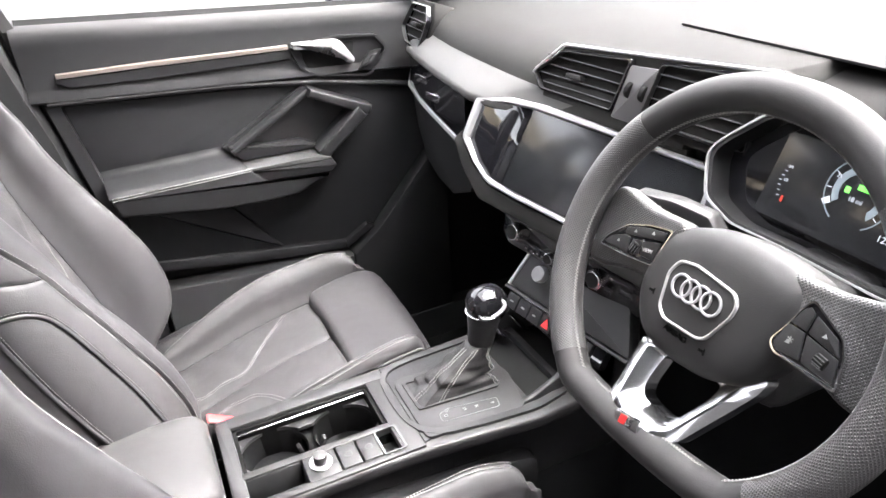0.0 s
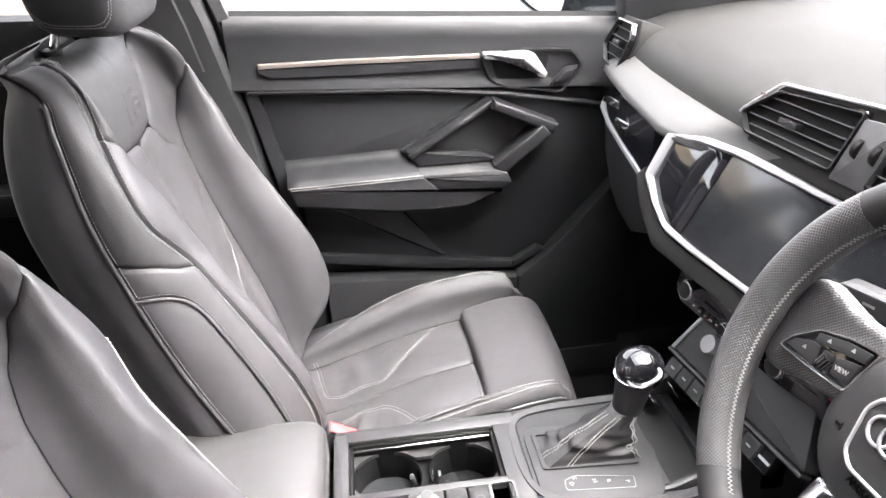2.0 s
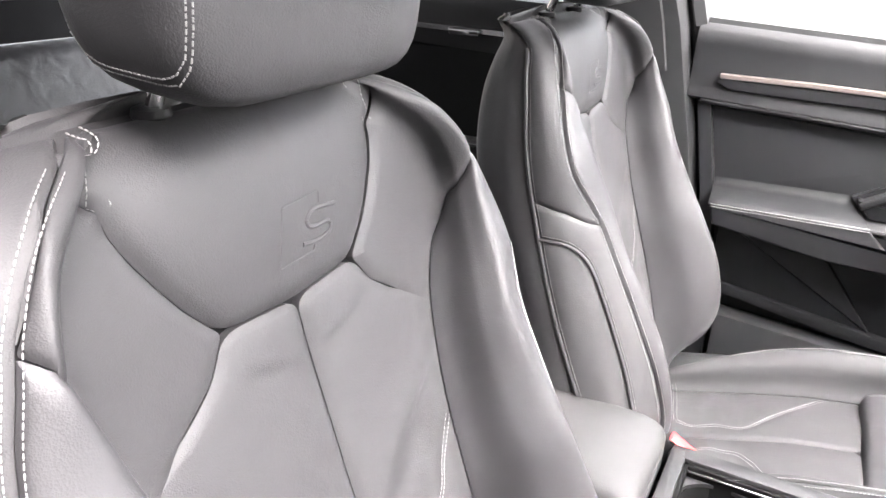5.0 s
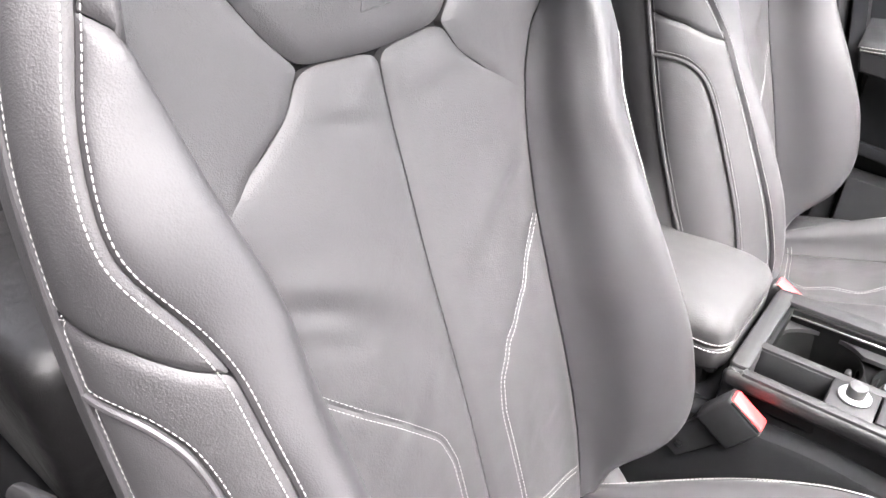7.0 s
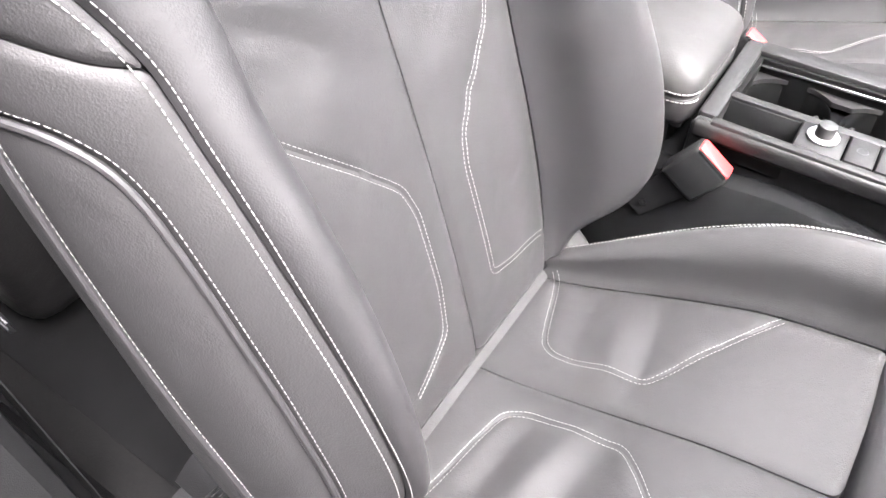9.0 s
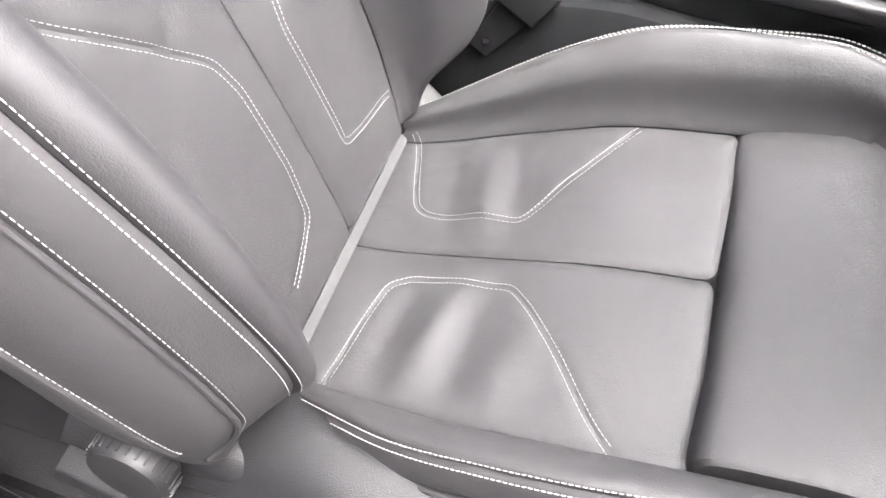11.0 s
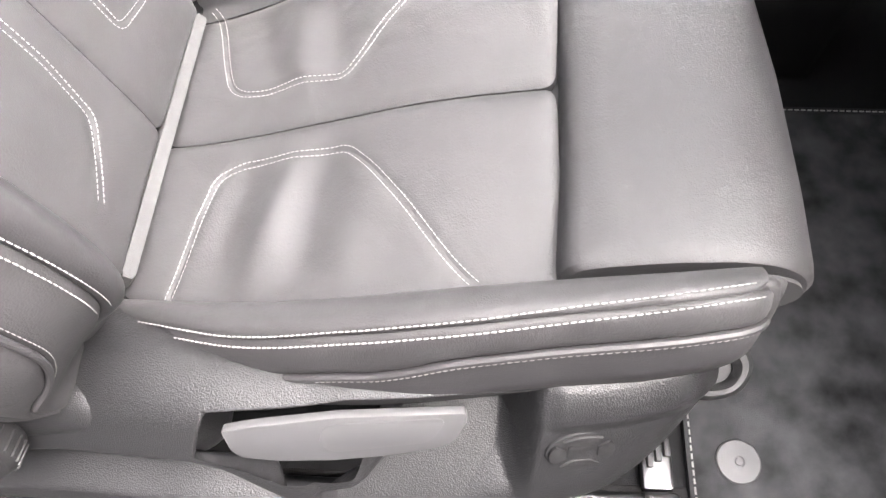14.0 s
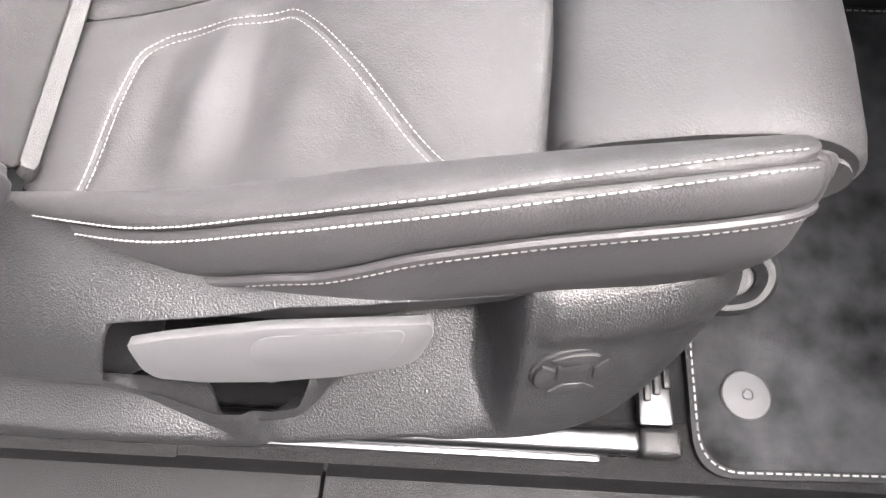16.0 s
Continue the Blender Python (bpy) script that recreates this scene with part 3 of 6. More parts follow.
        S.stitches(cush, edge, seat, "cush", -.0045 * m, wide=.00046, high=.0005)
        S.stitches(cush, edge, seat, "cside", .0045 * m, wide=.00046, high=.0005)
        low_line = LOW[1:]
        S.piping(cush, low_line, .003, LEATHER_FINE, seat)
        S.stitches(cush, low_line, seat, "cside", -.0052 * m)
        # rounded front end of the bolster
        ss = np.linspace(2.0, 6.6, 26)
        P0, N0 = cush.both([(v * m, .312) for v in ss])
        P1, N1 = cush.both([(v * m, .331) for v in ss])
        ring = P1 - N1 * .0085
        mid_p = ring.mean(0)
        rings = [[tuple((p - q * .010) * (1, side, 1)) for p, q in zip(P0, N0)]]
        rings += [[tuple((mid_p + (p - mid_p) * k + np.array((dx, 0, 0))) * (1, side, 1)) for p in ring] for k, dx in ((1.0, 0), (.98, .004), (.91, .009), (.75, .013), (.4, .0155), (.1, .016))]
        part("bolster_end", loft(rings, caps=False), LEATHER, seat)
    # rolled top edge of the back
    ss = np.linspace(-9.5, 9.5, 70)
    rings = []
    for t, deep in ((.726, .0115), (.738, .0075), (.747, .0050)):
        P, N = back.both([(v, t) for v in ss])
        rings.append(P - N * deep)
    last, mid_p = rings[-1], rings[-1].mean(0)
    for k, up_z in ((.93, .004), (.80, .008), (.55, .011), (.2, .012)):
        rings.append(mid_p + (last - mid_p) * (k, k, 1) + (0, 0, up_z))
    part("top_roll", loft([[tuple(p * (1, side, 1)) for p in r] for r in rings]), LEATHER, rest)
    # the embossed panel below the head restraint
    em = [(0, .574), (B(.078, .580), .580), (B(.102, .607), .607), (B(.122, .642), .642), (B(.131, .667), .667), (B(.133, .69), .69), (B(.128, .744), .744),
          (B(-.128, .744), .744), (B(-.133, .69), .69), (B(-.131, .667), .667), (B(-.122, .642), .642), (B(-.102, .607), .607), (B(-.078, .580), .580)]
    em_panel = S.panel("embossed_panel", back, em, LEATHER, rest, r=.012, drop=.0055, soft=.006, bulge=.008, key="emblem")
    for m in (1, -1):
        line = [(B(.133 * m, .692), .692), (B(.131 * m, .715), .715), (B(.128 * m, .742), .742)]
        S.stitches(back, line, rest, "back", -.0060 * m)
        S.stitches(back, line, rest, "emblem", .0060 * m)
    sg = side

    def raised(pts, wide, sink=-.0003, r=.0015):
        st = [(B(a * side, h), h) for a, h in pts]
        S.piping(back, st, wide, LEATHER, em_panel, "emblem", sink=sink, name="embossing", r=r)
    raised([(.039, .643), (.042, .653), (-.003, .651), (-.017, .605), (.024, .607), (.026, .611)], .0010)
    raised([(.058, .637), (.041, .6395), (.028, .640), (.020, .634), (.022, .627), (.033, .6255), (.044, .6265), (.050, .623), (.048, .617), (.038, .614), (.024, .614), (.012, .616)], .0027, -.0012, .004)
    # fabric strip in the gap between back and cushion
    P = [(-.185, .640), (-.160, .672), (-.148, .684), (-.140, .676), (-.150, .66), (-.175, .63)]
    bm = prism(P, 'y', -.150, .150, .006)
    part("gap_cover", bm, FELT, seat, "pale grey fabric strip between cushion and back")
    # thigh support that pulls out
    prof = [(.2085, .690), (.2080, .748), (.2125, .768), (.228, .776), (.28, .789), (.325, .794), (.356, .788), (.378, .772), (.388, .748), (.382, .724), (.364, .712), (.33, .70)]
    rings = []
    W = [(-.170, 0.0, .93), (-.166, .004, .985), (-.155, .0065, 1.0), (-.10, .0, 1.0), (0, 0, 1.0), (.10, 0, 1.0), (.160, .0065, 1.0), (.176, .004, .985), (.181, 0.0, .93)]
    sm = rounded(prof, .012, 3)
    for l, _, k in W:
        rings.append([(.30 + (x - .30) * k - .006 * (abs(l) / .17) ** 2 - .012 * (l + .17) / .35 * (x > .3), l * sg, .745 + (z - .745) * k + .004 * (1 - (l / .18) ** 2)) for x, z in sm])
    bm = loft(rings)
    part("thigh_support", bm, LEATHER, root, "pull-out leather thigh support")
    liner = [(.30, .772), (.335, .776), (.362, .768), (.374, .748), (.367, .728), (.35, .718), (.31, .706)]
    part("support_lining", prism(rounded(liner, .01, 3), 'y', -.173 * sg if sg > 0 else .173 - .004, (-.169 * sg if sg > 0 else .173), .0), FELT, root)
    return root, S, rest, seat, back, cush


def head_restraint(root, side):
    """A padded head restraint on two posts, leaning forward."""
    W, H, D = .130, .105, .062
    bm = bmesh.new()
    bmesh.ops.create_cube(bm, size=2.0)
    bmesh.ops.subdivide_edges(bm, edges=bm.edges[:], cuts=11, use_grid_fill=True)
    for v in bm.verts:
        x, y, z = v.co
        q = Vector((abs(x) ** 1.0, abs(y), abs(z)))
        k = (abs(x) ** 5 + abs(y) ** 7 + abs(z) ** 6) ** (1 / 6.0)
        x, y, z = x / k, y / k, z / k
        taper = 1.0 - .10 * (z < 0) * z * z
        v.co = (x * D * (1.0 - .10 * z * z) + .010 * z * z, y * W * taper * (1 - .06 * max(z, 0)), z * H * (.93 if z < 0 else 1))
    m = Matrix.Translation((-.147 - SB * .835 + CB * .070, 0, .70 + CB * .835 + SB * .075)) @ Matrix.Rotation(radians(4), 4, 'Y')
    turned(bm, m)
    head = part("head_restraint", bm, LEATHER, root, "padded black leather head restraint")
    # a stitched seam round the flank towards the driver door
    tree = BVHTree.FromPolygons([v.co for v in head.data.vertices], [tuple(f.vertices) for f in head.data.polygons])
    V, F = [], []
    n = 130
    for off in (-.0013, .0013):
        pts = []
        for i in range(n):
            a = 2 * math.pi * i / n
            far = m @ Vector((math.cos(a) * .2, -W * .89 + off, math.sin(a) * .2))
            mid = m @ Vector((0, -W * .89 + off, 0))
            got = tree.ray_cast(far, (mid - far).normalized())
            if got[0] is not None:
                pts.append((got[0], got[1]))
        for k in range(len(pts)):
            p, nn = pts[k]
            t = (pts[(k + 1) % len(pts)][0] - p)
            t = t.normalized() * min(t.length * .33, .003)
            s = t.cross(nn).normalized()
            i0 = len(V)
            for o in (-1, 1):
                for w, l in ((-.0006, -.0003), (.0006, -.0003), (.0004, .0006), (-.0004, .0006)):
                    V.append(p + t * o + s * w + nn * l)
            F += [(i0, i0 + 1, i0 + 5, i0 + 4), (i0 + 1, i0 + 2, i0 + 6, i0 + 5), (i0 + 2, i0 + 3, i0 + 7, i0 + 6), (i0 + 3, i0, i0 + 4, i0 + 7),
                  (i0 + 3, i0 + 2, i0 + 1, i0), (i0 + 4, i0 + 5, i0 + 6, i0 + 7)]
    part("stitching", ([tuple(v) for v in V], [], F), THREAD, head, "pale grey contrast stitching", kind="stuff")
    for y in (-.062, .062):
        a = Vector((-.147 - SB * .68 - .055, y, .70 + CB * .68))
        b = m @ Vector((-.035, y, -H * .8))
        part("post", tube([a, b], .006, 12), CHROME, head, "steel head restraint post")
        part("post_sleeve", turned(lathe([(.012, 0), (.014, .003), (.013, .008), (.008, .010)], 16), Matrix.Translation(a + (b - a) * .55)), PLASTIC_SMOOTH, head)


# ---- the car's shell and the ground ----
ground = part("ground", box((-400, -400, -.05), (400, 400, 0)), ASPHALT, None, smooth=False)
tagged(ground, "worn grey asphalt forecourt under the car", "ground", kind="structure")
FLOOR = .425
cab = [(-1.9, .30), (1.25, .30), (1.25, FLOOR), (.85, FLOOR), (-.35, FLOOR), (-1.9, FLOOR)]
floor = part("floor", prism(cab, 'y', -.66, .78), CARPET, None)
tagged(floor, "dark grey carpeted car floor", "floor", kind="structure")
bulk = part("wall_front", box((1.05, -.74, .30), (1.12, .80, 1.25)), CARPET, None)
tagged(bulk, "dark footwell bulkhead", "bulkhead", kind="structure")
toe = part("wall_toeboard", prism([(.80, FLOOR - .01), (1.05, FLOOR - .01), (1.05, .75)], 'y', -.70, .74), CARPET, None)
tagged(toe, "dark carpeted toe board", "toe board", kind="structure")
rearw = part("wall_rear", box((-1.95, -.74, .30), (-1.88, .80, 1.35)), CARPET, None)
tagged(rearw, "dark carpeted rear bulkhead", "bulkhead", kind="structure")
# unseen roof: black inside to cut fill light, narrowed to light the driver seat
roof_pts = [(-1.95, 1.66), (-1.2, 1.78), (-.4, 1.82), (-.02, 1.805), (.08, 1.785), (.08, 1.755), (-.4, 1.78), (-1.2, 1.74), (-1.95, 1.62)]
ceiling = part("ceiling", prism(roof_pts, 'y', -.56, .62), HEADLINER, None)
tagged(ceiling, "black woven headliner", "headliner", kind="structure")
roof = part("roof", prism([(x, z + .045) for x, z in roof_pts], 'y', -.60, .66, .01), BODY, None)
tagged(roof, "dark grey painted car roof", "car roof", kind="structure")


psill = part("wall_sill", box((-1.2, .70, .22), (1.2, .93, .52), .02), PLASTIC_SOFT, None)
tagged(psill, "dark sill below the passenger door", "sill", kind="structure")


def pillar(name, path, r, material, label, flat=.6):
    ob = part(name, tube(path, r, 12, flat=flat, up=(1, 0, 0)), material, None)
    return tagged(ob, label, "pillar", kind="structure")


pillar("a_pillar", [(1.15, .78, 1.30), (.85, .74, 1.46), (.50, .69, 1.65), (.10, .65, 1.77)], .045, PLASTIC_SOFT, "dark trim of the windscreen pillar on the passenger side")
pillar("a_pillar", [(1.15, -.78, 1.30), (.85, -.74, 1.50), (.50, -.66, 1.66), (.10, -.59, 1.77)], .045, PLASTIC_SOFT, "dark trim of the windscreen pillar on the driver side")
pillar("roof_rail", [(.10, .66, 1.765), (-.4, .68, 1.79), (-1.2, .67, 1.74), (-1.9, .64, 1.62)], .04, PLASTIC_SOFT, "dark roof rail trim above the passenger doors")
pillar("roof_rail", [(.10, -.59, 1.765), (-.4, -.58, 1.79), (-1.2, -.58, 1.74), (-1.9, -.56, 1.62)], .04, PLASTIC_SOFT, "dark roof rail trim above the driver door")

kick = part("wall_side", box((.64, .742, .30), (1.20, .81, 1.33)), PLASTIC_SOFT, None)
tagged(kick, "dark footwell side panel ahead of the passenger door", "side panel", kind="structure")
kick2 = part("wall_side", box((.78, -.80, .30), (1.20, -.74, 1.33)), PLASTIC_SOFT, None)
tagged(kick2, "dark footwell side panel ahead of the driver door", "side panel", kind="structure")
# the driver door stands open, outside the view
dd = part("door_3", turned(box((-1.12, -.09, .33), (0, 0, 1.34), .03, 3), Matrix.Translation((.76, -.83, 0)) @ Matrix.Rotation(radians(62), 4, 'Z')), PLASTIC_SOFT, None)
tagged(dd, "open driver door with dark inner trim", "car door", kind="structure")
# an unseen wall, added to keep low sky light off the driver side
sky_blocker = part("wall_building", box((-14, -2.9, 0), (14, -2.6, 4.5)), BLOCKER_GREY, None)
tagged(sky_blocker, "unseen dark wall added to block the low sky", "wall", kind="structure")
far = part("wall_building", box((-40, 11.0, 0), (-4.6, 11.4, 6.0)), CONCRETE, None)
tagged(far, "beige building wall beyond the rear side window", "wall", kind="structure")
# ---- driver seat and passenger seat ----
DY, PY = -.385, .365
seat_d, SD, rest_d, cush_d, chart_b, chart_c = build_seat("bucket_seat", (0, DY, 0), 1, True, "black leather sports seat with pale stitching and embossed backrest")
head_restraint(seat_d, 1)
seat_p, SP, rest_p, cush_p, _, _ = build_seat("bucket_seat", (-.004, PY, .012), -1, False, "black leather passenger sports seat with pale stitching beside the console")
head_restraint(seat_p, -1)


def FR(o, u, v):
    """A frame: origin, right and up on a plane; the third axis comes out of it."""
    u = Vector(u).normalized()
    v = Vector(v)
    v = (v - u * v.dot(u)).normalized()
    n = u.cross(v)
    return Matrix(((u.x, v.x, n.x, o[0]), (u.y, v.y, n.y, o[1]), (u.z, v.z, n.z, o[2]), (0, 0, 0, 1)))


def slab(fr, pts, lo, hi, bevel=0.0, seg=2):
    return turned(prism(pts, 'z', lo, hi, bevel, seg), fr)


def ring_slab(fr, outer, inner, lo, hi):
    """A flat frame between two outlines with the same number of points."""
    n = len(outer)
    rings = [[fr @ Vector((*p, z)) for p in q] for q, z in ((outer, lo), (outer, hi), (inner, hi), (inner, lo))]
    bm = bmesh.new()
    R = [[bm.verts.new(p) for p in r] for r in rings]
    for a, b in zip(R, R[1:] + R[:1]):
        for k in range(n):
            bm.faces.new((a[k], a[(k + 1) % n], b[(k + 1) % n], b[k]))
    bmesh.ops.recalc_face_normals(bm, faces=bm.faces[:])
    return bm


def ring_bevel(fr, outer, inner, lo, hi, cut, k=.22):
    """A frame between two outlines, with both upper edges chamfered."""
    O, I = [Vector(p) for p in outer], [Vector(p) for p in inner]
    o2 = [a + (b - a) * k for a, b in zip(O, I)]
    i2 = [b + (a - b) * k for a, b in zip(O, I)]
    n = len(O)
    bm = bmesh.new()
    R = [[bm.verts.new(fr @ Vector((p[0], p[1], z))) for p in q] for q, z in ((O, lo), (O, hi - cut), (o2, hi), (i2, hi), (I, hi - cut), (I, lo))]
    for a, b in zip(R, R[1:] + R[:1]):
        for q in range(n):
            bm.faces.new((a[q], a[(q + 1) % n], b[(q + 1) % n], b[q]))
    bmesh.ops.recalc_face_normals(bm, faces=bm.faces[:])
    return bm


def words(text, fr, size, material, parent, name="lettering", depth=.0003, align='CENTER'):
    cu = bpy.data.curves.new(name, 'FONT')
    cu.body, cu.size, cu.extrude, cu.align_x, cu.align_y = text, size, depth, align, 'CENTER'
    tmp = bpy.data.objects.new(name, cu)
    scene.collection.objects.link(tmp)
    me = bpy.data.meshes.new_from_object(tmp.evaluated_get(bpy.context.evaluated_depsgraph_get()))
    bpy.data.objects.remove(tmp)
    me.transform(fr)
    me.materials.clear()
    me.materials.append(material)
    ob = new(name, me)
    ob.parent = parent
    return ob


def seat_base(root, side, full):
    """The grained side cover with its lever well, lever, lumbar switch and recline wheel, and the rails below."""
    nu, nv = (380, 120) if full else (40, 16)
    V, F = [], []
    xs = [-.36, -.26, -.17, -.10, -.04, .04, .12, .20, .27, .315, .335]
    lip = np.array([(.20, .62), (.205, .64), (.214, .700), (.222, .715), (.232, .722), (.240, .728), (.238, .739), (.226, .748), (.212, .750), (.200, .742), (.186, .72)])
    mid = np.array([(.262, .61), (.268, .625), (.270, .672), (.276, .690), (.281, .703), (.281, .706), (.274, .712), (.268, .714), (.258, .714), (.240, .705), (.222, .685)])
    foot = np.array([(.300, .545), (.305, .545), (.309, .545), (.312, .545), (.313, .545), (.313, .545), (.311, .545), (.307, .548), (.298, .555), (.278, .58), (.255, .61)])
    well = [(-.042, .294), (.059, .215), (.195, .228), (.193, .41), (.188, .665), (.094, .73), (.030, .73), (.022, .575), (.010, .545), (-.014, .496), (-.053, .454)]
    hole = [(-.0445, .320), (.05, .32), (.085, .36), (.080, .44), (.070, .50), (.060, .556), (.042, .570), (.024, .570), (.006, .556), (-.018, .508), (-.055, .464)]
    K = .23

    def st(a, lo, hi):
        u = np.clip((a - lo) / (hi - lo), 0, 1)
        return u * u * (3 - 2 * u)

    def inside(x, v, poly):
        """Distance inside an outline, minus outside."""
        P = np.array([(a, b * K) for a, b in poly])
        q = np.array((x, v * K))
        A, D = P, np.roll(P, -1, 0) - P
        t = np.clip(((q - A) * D).sum(1) / (D * D).sum(1), 0, 1)
        d = np.sqrt(((A + D * t[:, None] - q) ** 2).sum(1)).min()
        B = np.roll(P, -1, 0)
        hit = ((A[:, 1] > q[1]) != (B[:, 1] > q[1])) & (q[0] < (B[:, 0] - A[:, 0]) * (q[1] - A[:, 1]) / (B[:, 1] - A[:, 1] + 1e-12) + A[:, 0])
        return d if hit.sum() % 2 else -d

    def snapped(x, v, poly, near):
        P = np.array([(a, b * K) for a, b in poly])
        q = np.array((x, v * K))
        D = np.roll(P, -1, 0) - P
        t = np.clip(((q - P) * D).sum(1) / (D * D).sum(1), 0, 1)
        E = P + D * t[:, None]
        i = int(np.argmin(((E - q) ** 2).sum(1)))
        if ((E[i] - q) ** 2).sum() > near ** 2:
            return x, v, False
        return E[i][0], E[i][1] / K, True
    w = np.array([0, .12, .38, .92, 1.0])
    gone = set()
    for i, u in enumerate(np.interp(np.linspace(0, 1, nu), [0, .14, .84, 1], [0, .43, .86, 1])):
        xa = -.36 + .695 * u
        a, b, c = (herm(xs, q, np.array([xa]))[0] for q in (lip, mid, foot))
        rows = np.array([a + np.array([-.035, -.012]), a, b, c, c + np.array([-.03, -.012])])
        low = .690 - .02 * st(xa, .10, .17) + .04 * st(-xa, .05, .17)
        for k, q in enumerate(np.linspace(0, 1.06, nv)):
            v = min(q, 1.0) * low
            x = -.36 + (herm([0, .2, .35, .5, .62, .75], [.316, .322, .324, .311, .294, .272], np.array([v]))[0] + .36) * u
            on_edge = False
            if full and -.07 < x < .10 and .28 < v < .62:
                x, v, on_edge = snapped(x, v, hole, .0009)
            p = herm(w, rows, np.array([v]))[0]
            if q > 1.0:
                p = p + np.array([-.25, -.02]) * (q - 1.0)
            if full:
                d = inside(x, v, well)
                deep = .036 - .033 * np.clip((v - .425) / .235, 0, 1) * st(x, .02, .06)
                deep *= 1 - .86 * st(v, .47, .54) * (1 - st(x, .055, .085))
                # the tray floor rises steeply in front of the lever's slot
                left = .068 - .045 * st(v, .565, .62)
                deep += (.054 - .052 * np.clip((v - .50) / .17, 0, 1) - deep) * st(x, left, left + .028)
                p = p + np.array([-1, -.18]) * deep * st(d, -.003, .0085 + .018 * st(x, .13, .17))
                xb = -.045 + (v - .49) / .20 * .068
                step = (1 - st(x, xb - .014, xb + .010)) * st(v, .475, .515) * (1 - st(v, .628, .655))
                p = p + np.array([-1.0, .0]) * (.010 + .030 * np.clip((v - .49) / .16, 0, 1)) * step * (1 - st(d, -.012, -.004))
                # a raised shoulder above the switch
                p = p + np.array([.004, .002]) * st(x, .195, .21) * (1 - st(v, .33, .40)) * st(v, .16, .24)
                if on_edge or inside(x, v, hole) > 0:
                    gone.add(i * nv + k)
            V.append((x, -p[0] * side, p[1]))
    for i in range(nu - 1):
        for k in range(nv - 1):
            q = (i * nv + k, (i + 1) * nv + k, (i + 1) * nv + k + 1, i * nv + k + 1)
            if gone and all(c in gone for c in q):
                continue
            F.append(q if side > 0 else q[::-1])
    cover = part("side_cover", (V, [], F), PLASTIC, root, "grained black plastic side cover", smooth=False)
    cover.data.shade_smooth()
    # coloured near zero so that the lever's slot looks unlit
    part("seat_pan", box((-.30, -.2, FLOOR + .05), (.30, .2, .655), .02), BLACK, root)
    # the moulded shoulder that covers the recliner
    hump = [(-.30, .58), (-.30, .655), (-.22, .685), (-.165, .702), (-.125, .698), (-.085, .665), (-.05, .59)]
    hb = prism(rounded(hump, .035, 6), 'y', -.276, -.17, .030, 6)
    if side < 0:
        turned(hb, Matrix.Diagonal((1, -1, 1, 1)))
    part("recliner_cover", hb, PLASTIC, root, "grained plastic recliner cover")
    part("recliner_cover", turned(prism(rounded(hump, .025, 4), 'y', .19, .235, .015, 3), Matrix.Diagonal((1, side, 1, 1)) @ Matrix.Translation((-.035, 0, .012))), PLASTIC_GREY, root, "satin grey recliner cover beside the buckle")
    for l in (-.278, .20):
        rail = part("seat_rail", box((-.36, l * side - .012, FLOOR + .004), (.325, l * side + .012, FLOOR + .030), .007, 3), STEEL, root, "bare steel seat rail")
        part("rail_end", box((.322, l * side - .013, FLOOR + .003), (.360, l * side + .013, FLOOR + .033), .006, 3), PLASTIC_SMOOTH, rail, "grey rail end cap")
        for k in range(2):
            part("rail_slot", box((.296 + .010 * k, l * side - .0125, FLOOR + .012), (.302 + .010 * k, l * side - .0115, FLOOR + .024), .0), RUBBER_SHADE, rail)
    part("rail_plate", box((-.34, -.292 * side - .004, FLOOR + .004), (.29, -.292 * side + .004, FLOOR + .010), .002), STEEL, root, "bright steel plate under the side cover")
    if not full:
        return
    fl = FR((.06, -.655 - DY, .728), (.167, .018, .004), (0, .045, .08))
    lev = [(-.0855, .000), (-.061, .003), (-.004, .006), (.083, .002), (.0835, -.007), (.073, -.026), (.062, -.031), (.026, -.036), (-.014, -.037), (-.052, -.034), (-.077, -.028), (-.083, -.020)]
    lever = part("height_lever", slab(fl, rounded(lev, .0035, 3), -.006, .002, .0015), PLASTIC_GREY, root, "satin grey height adjusting lever")
    pad = [(-.018, -.006), (-.010, .000), (.068, -.001), (.066, -.010), (.056, -.024), (-.012, -.028), (-.020, -.020)]
    part("thumb_pad", slab(fl, rounded(pad, .007, 4), .0012, .0024, .0004), PLASTIC_GREY, lever)
    part("lever_hub", slab(fl, rounded([(-.03, -.044), (.0, -.030), (.004, -.046), (-.02, -.056)], .006), -.03, -.012, .003), PLASTIC_SMOOTH, lever)
    fs = FR((.224, -.658 - DY, .692), (.165, .03, -.006), (0.0, .034, .085))
    disc = [(.026 * math.cos(a), .021 * math.sin(a)) for a in [2 * math.pi * k / 40 for k in range(40)]]
    sw = part("lumbar_switch", slab(fs, disc, -.006, .002, .0012), PLASTIC_SMOOTH, root, "four-way lumbar switch")
    for a0 in (0, 90, 180, 270):
        rx, ry = (.024, .019)
        arc = [(rx * math.cos(radians(a0 + d)), ry * math.sin(radians(a0 + d))) for d in range(-36, 37, 8)]
        ina = [(.55 * rx * math.cos(radians(a0 + d)), .55 * ry * math.sin(radians(a0 + d))) for d in (30, -30)]
        part("rocker", slab(fs, arc + ina, .001, .0045, .0012), PLASTIC_SMOOTH, sw)
    part("rocker_centre", slab(fs, rounded([(-.010, -.008), (.010, -.008), (.010, .008), (-.010, .008)], .003), .001, .003, .001), PLASTIC_SMOOTH, sw)
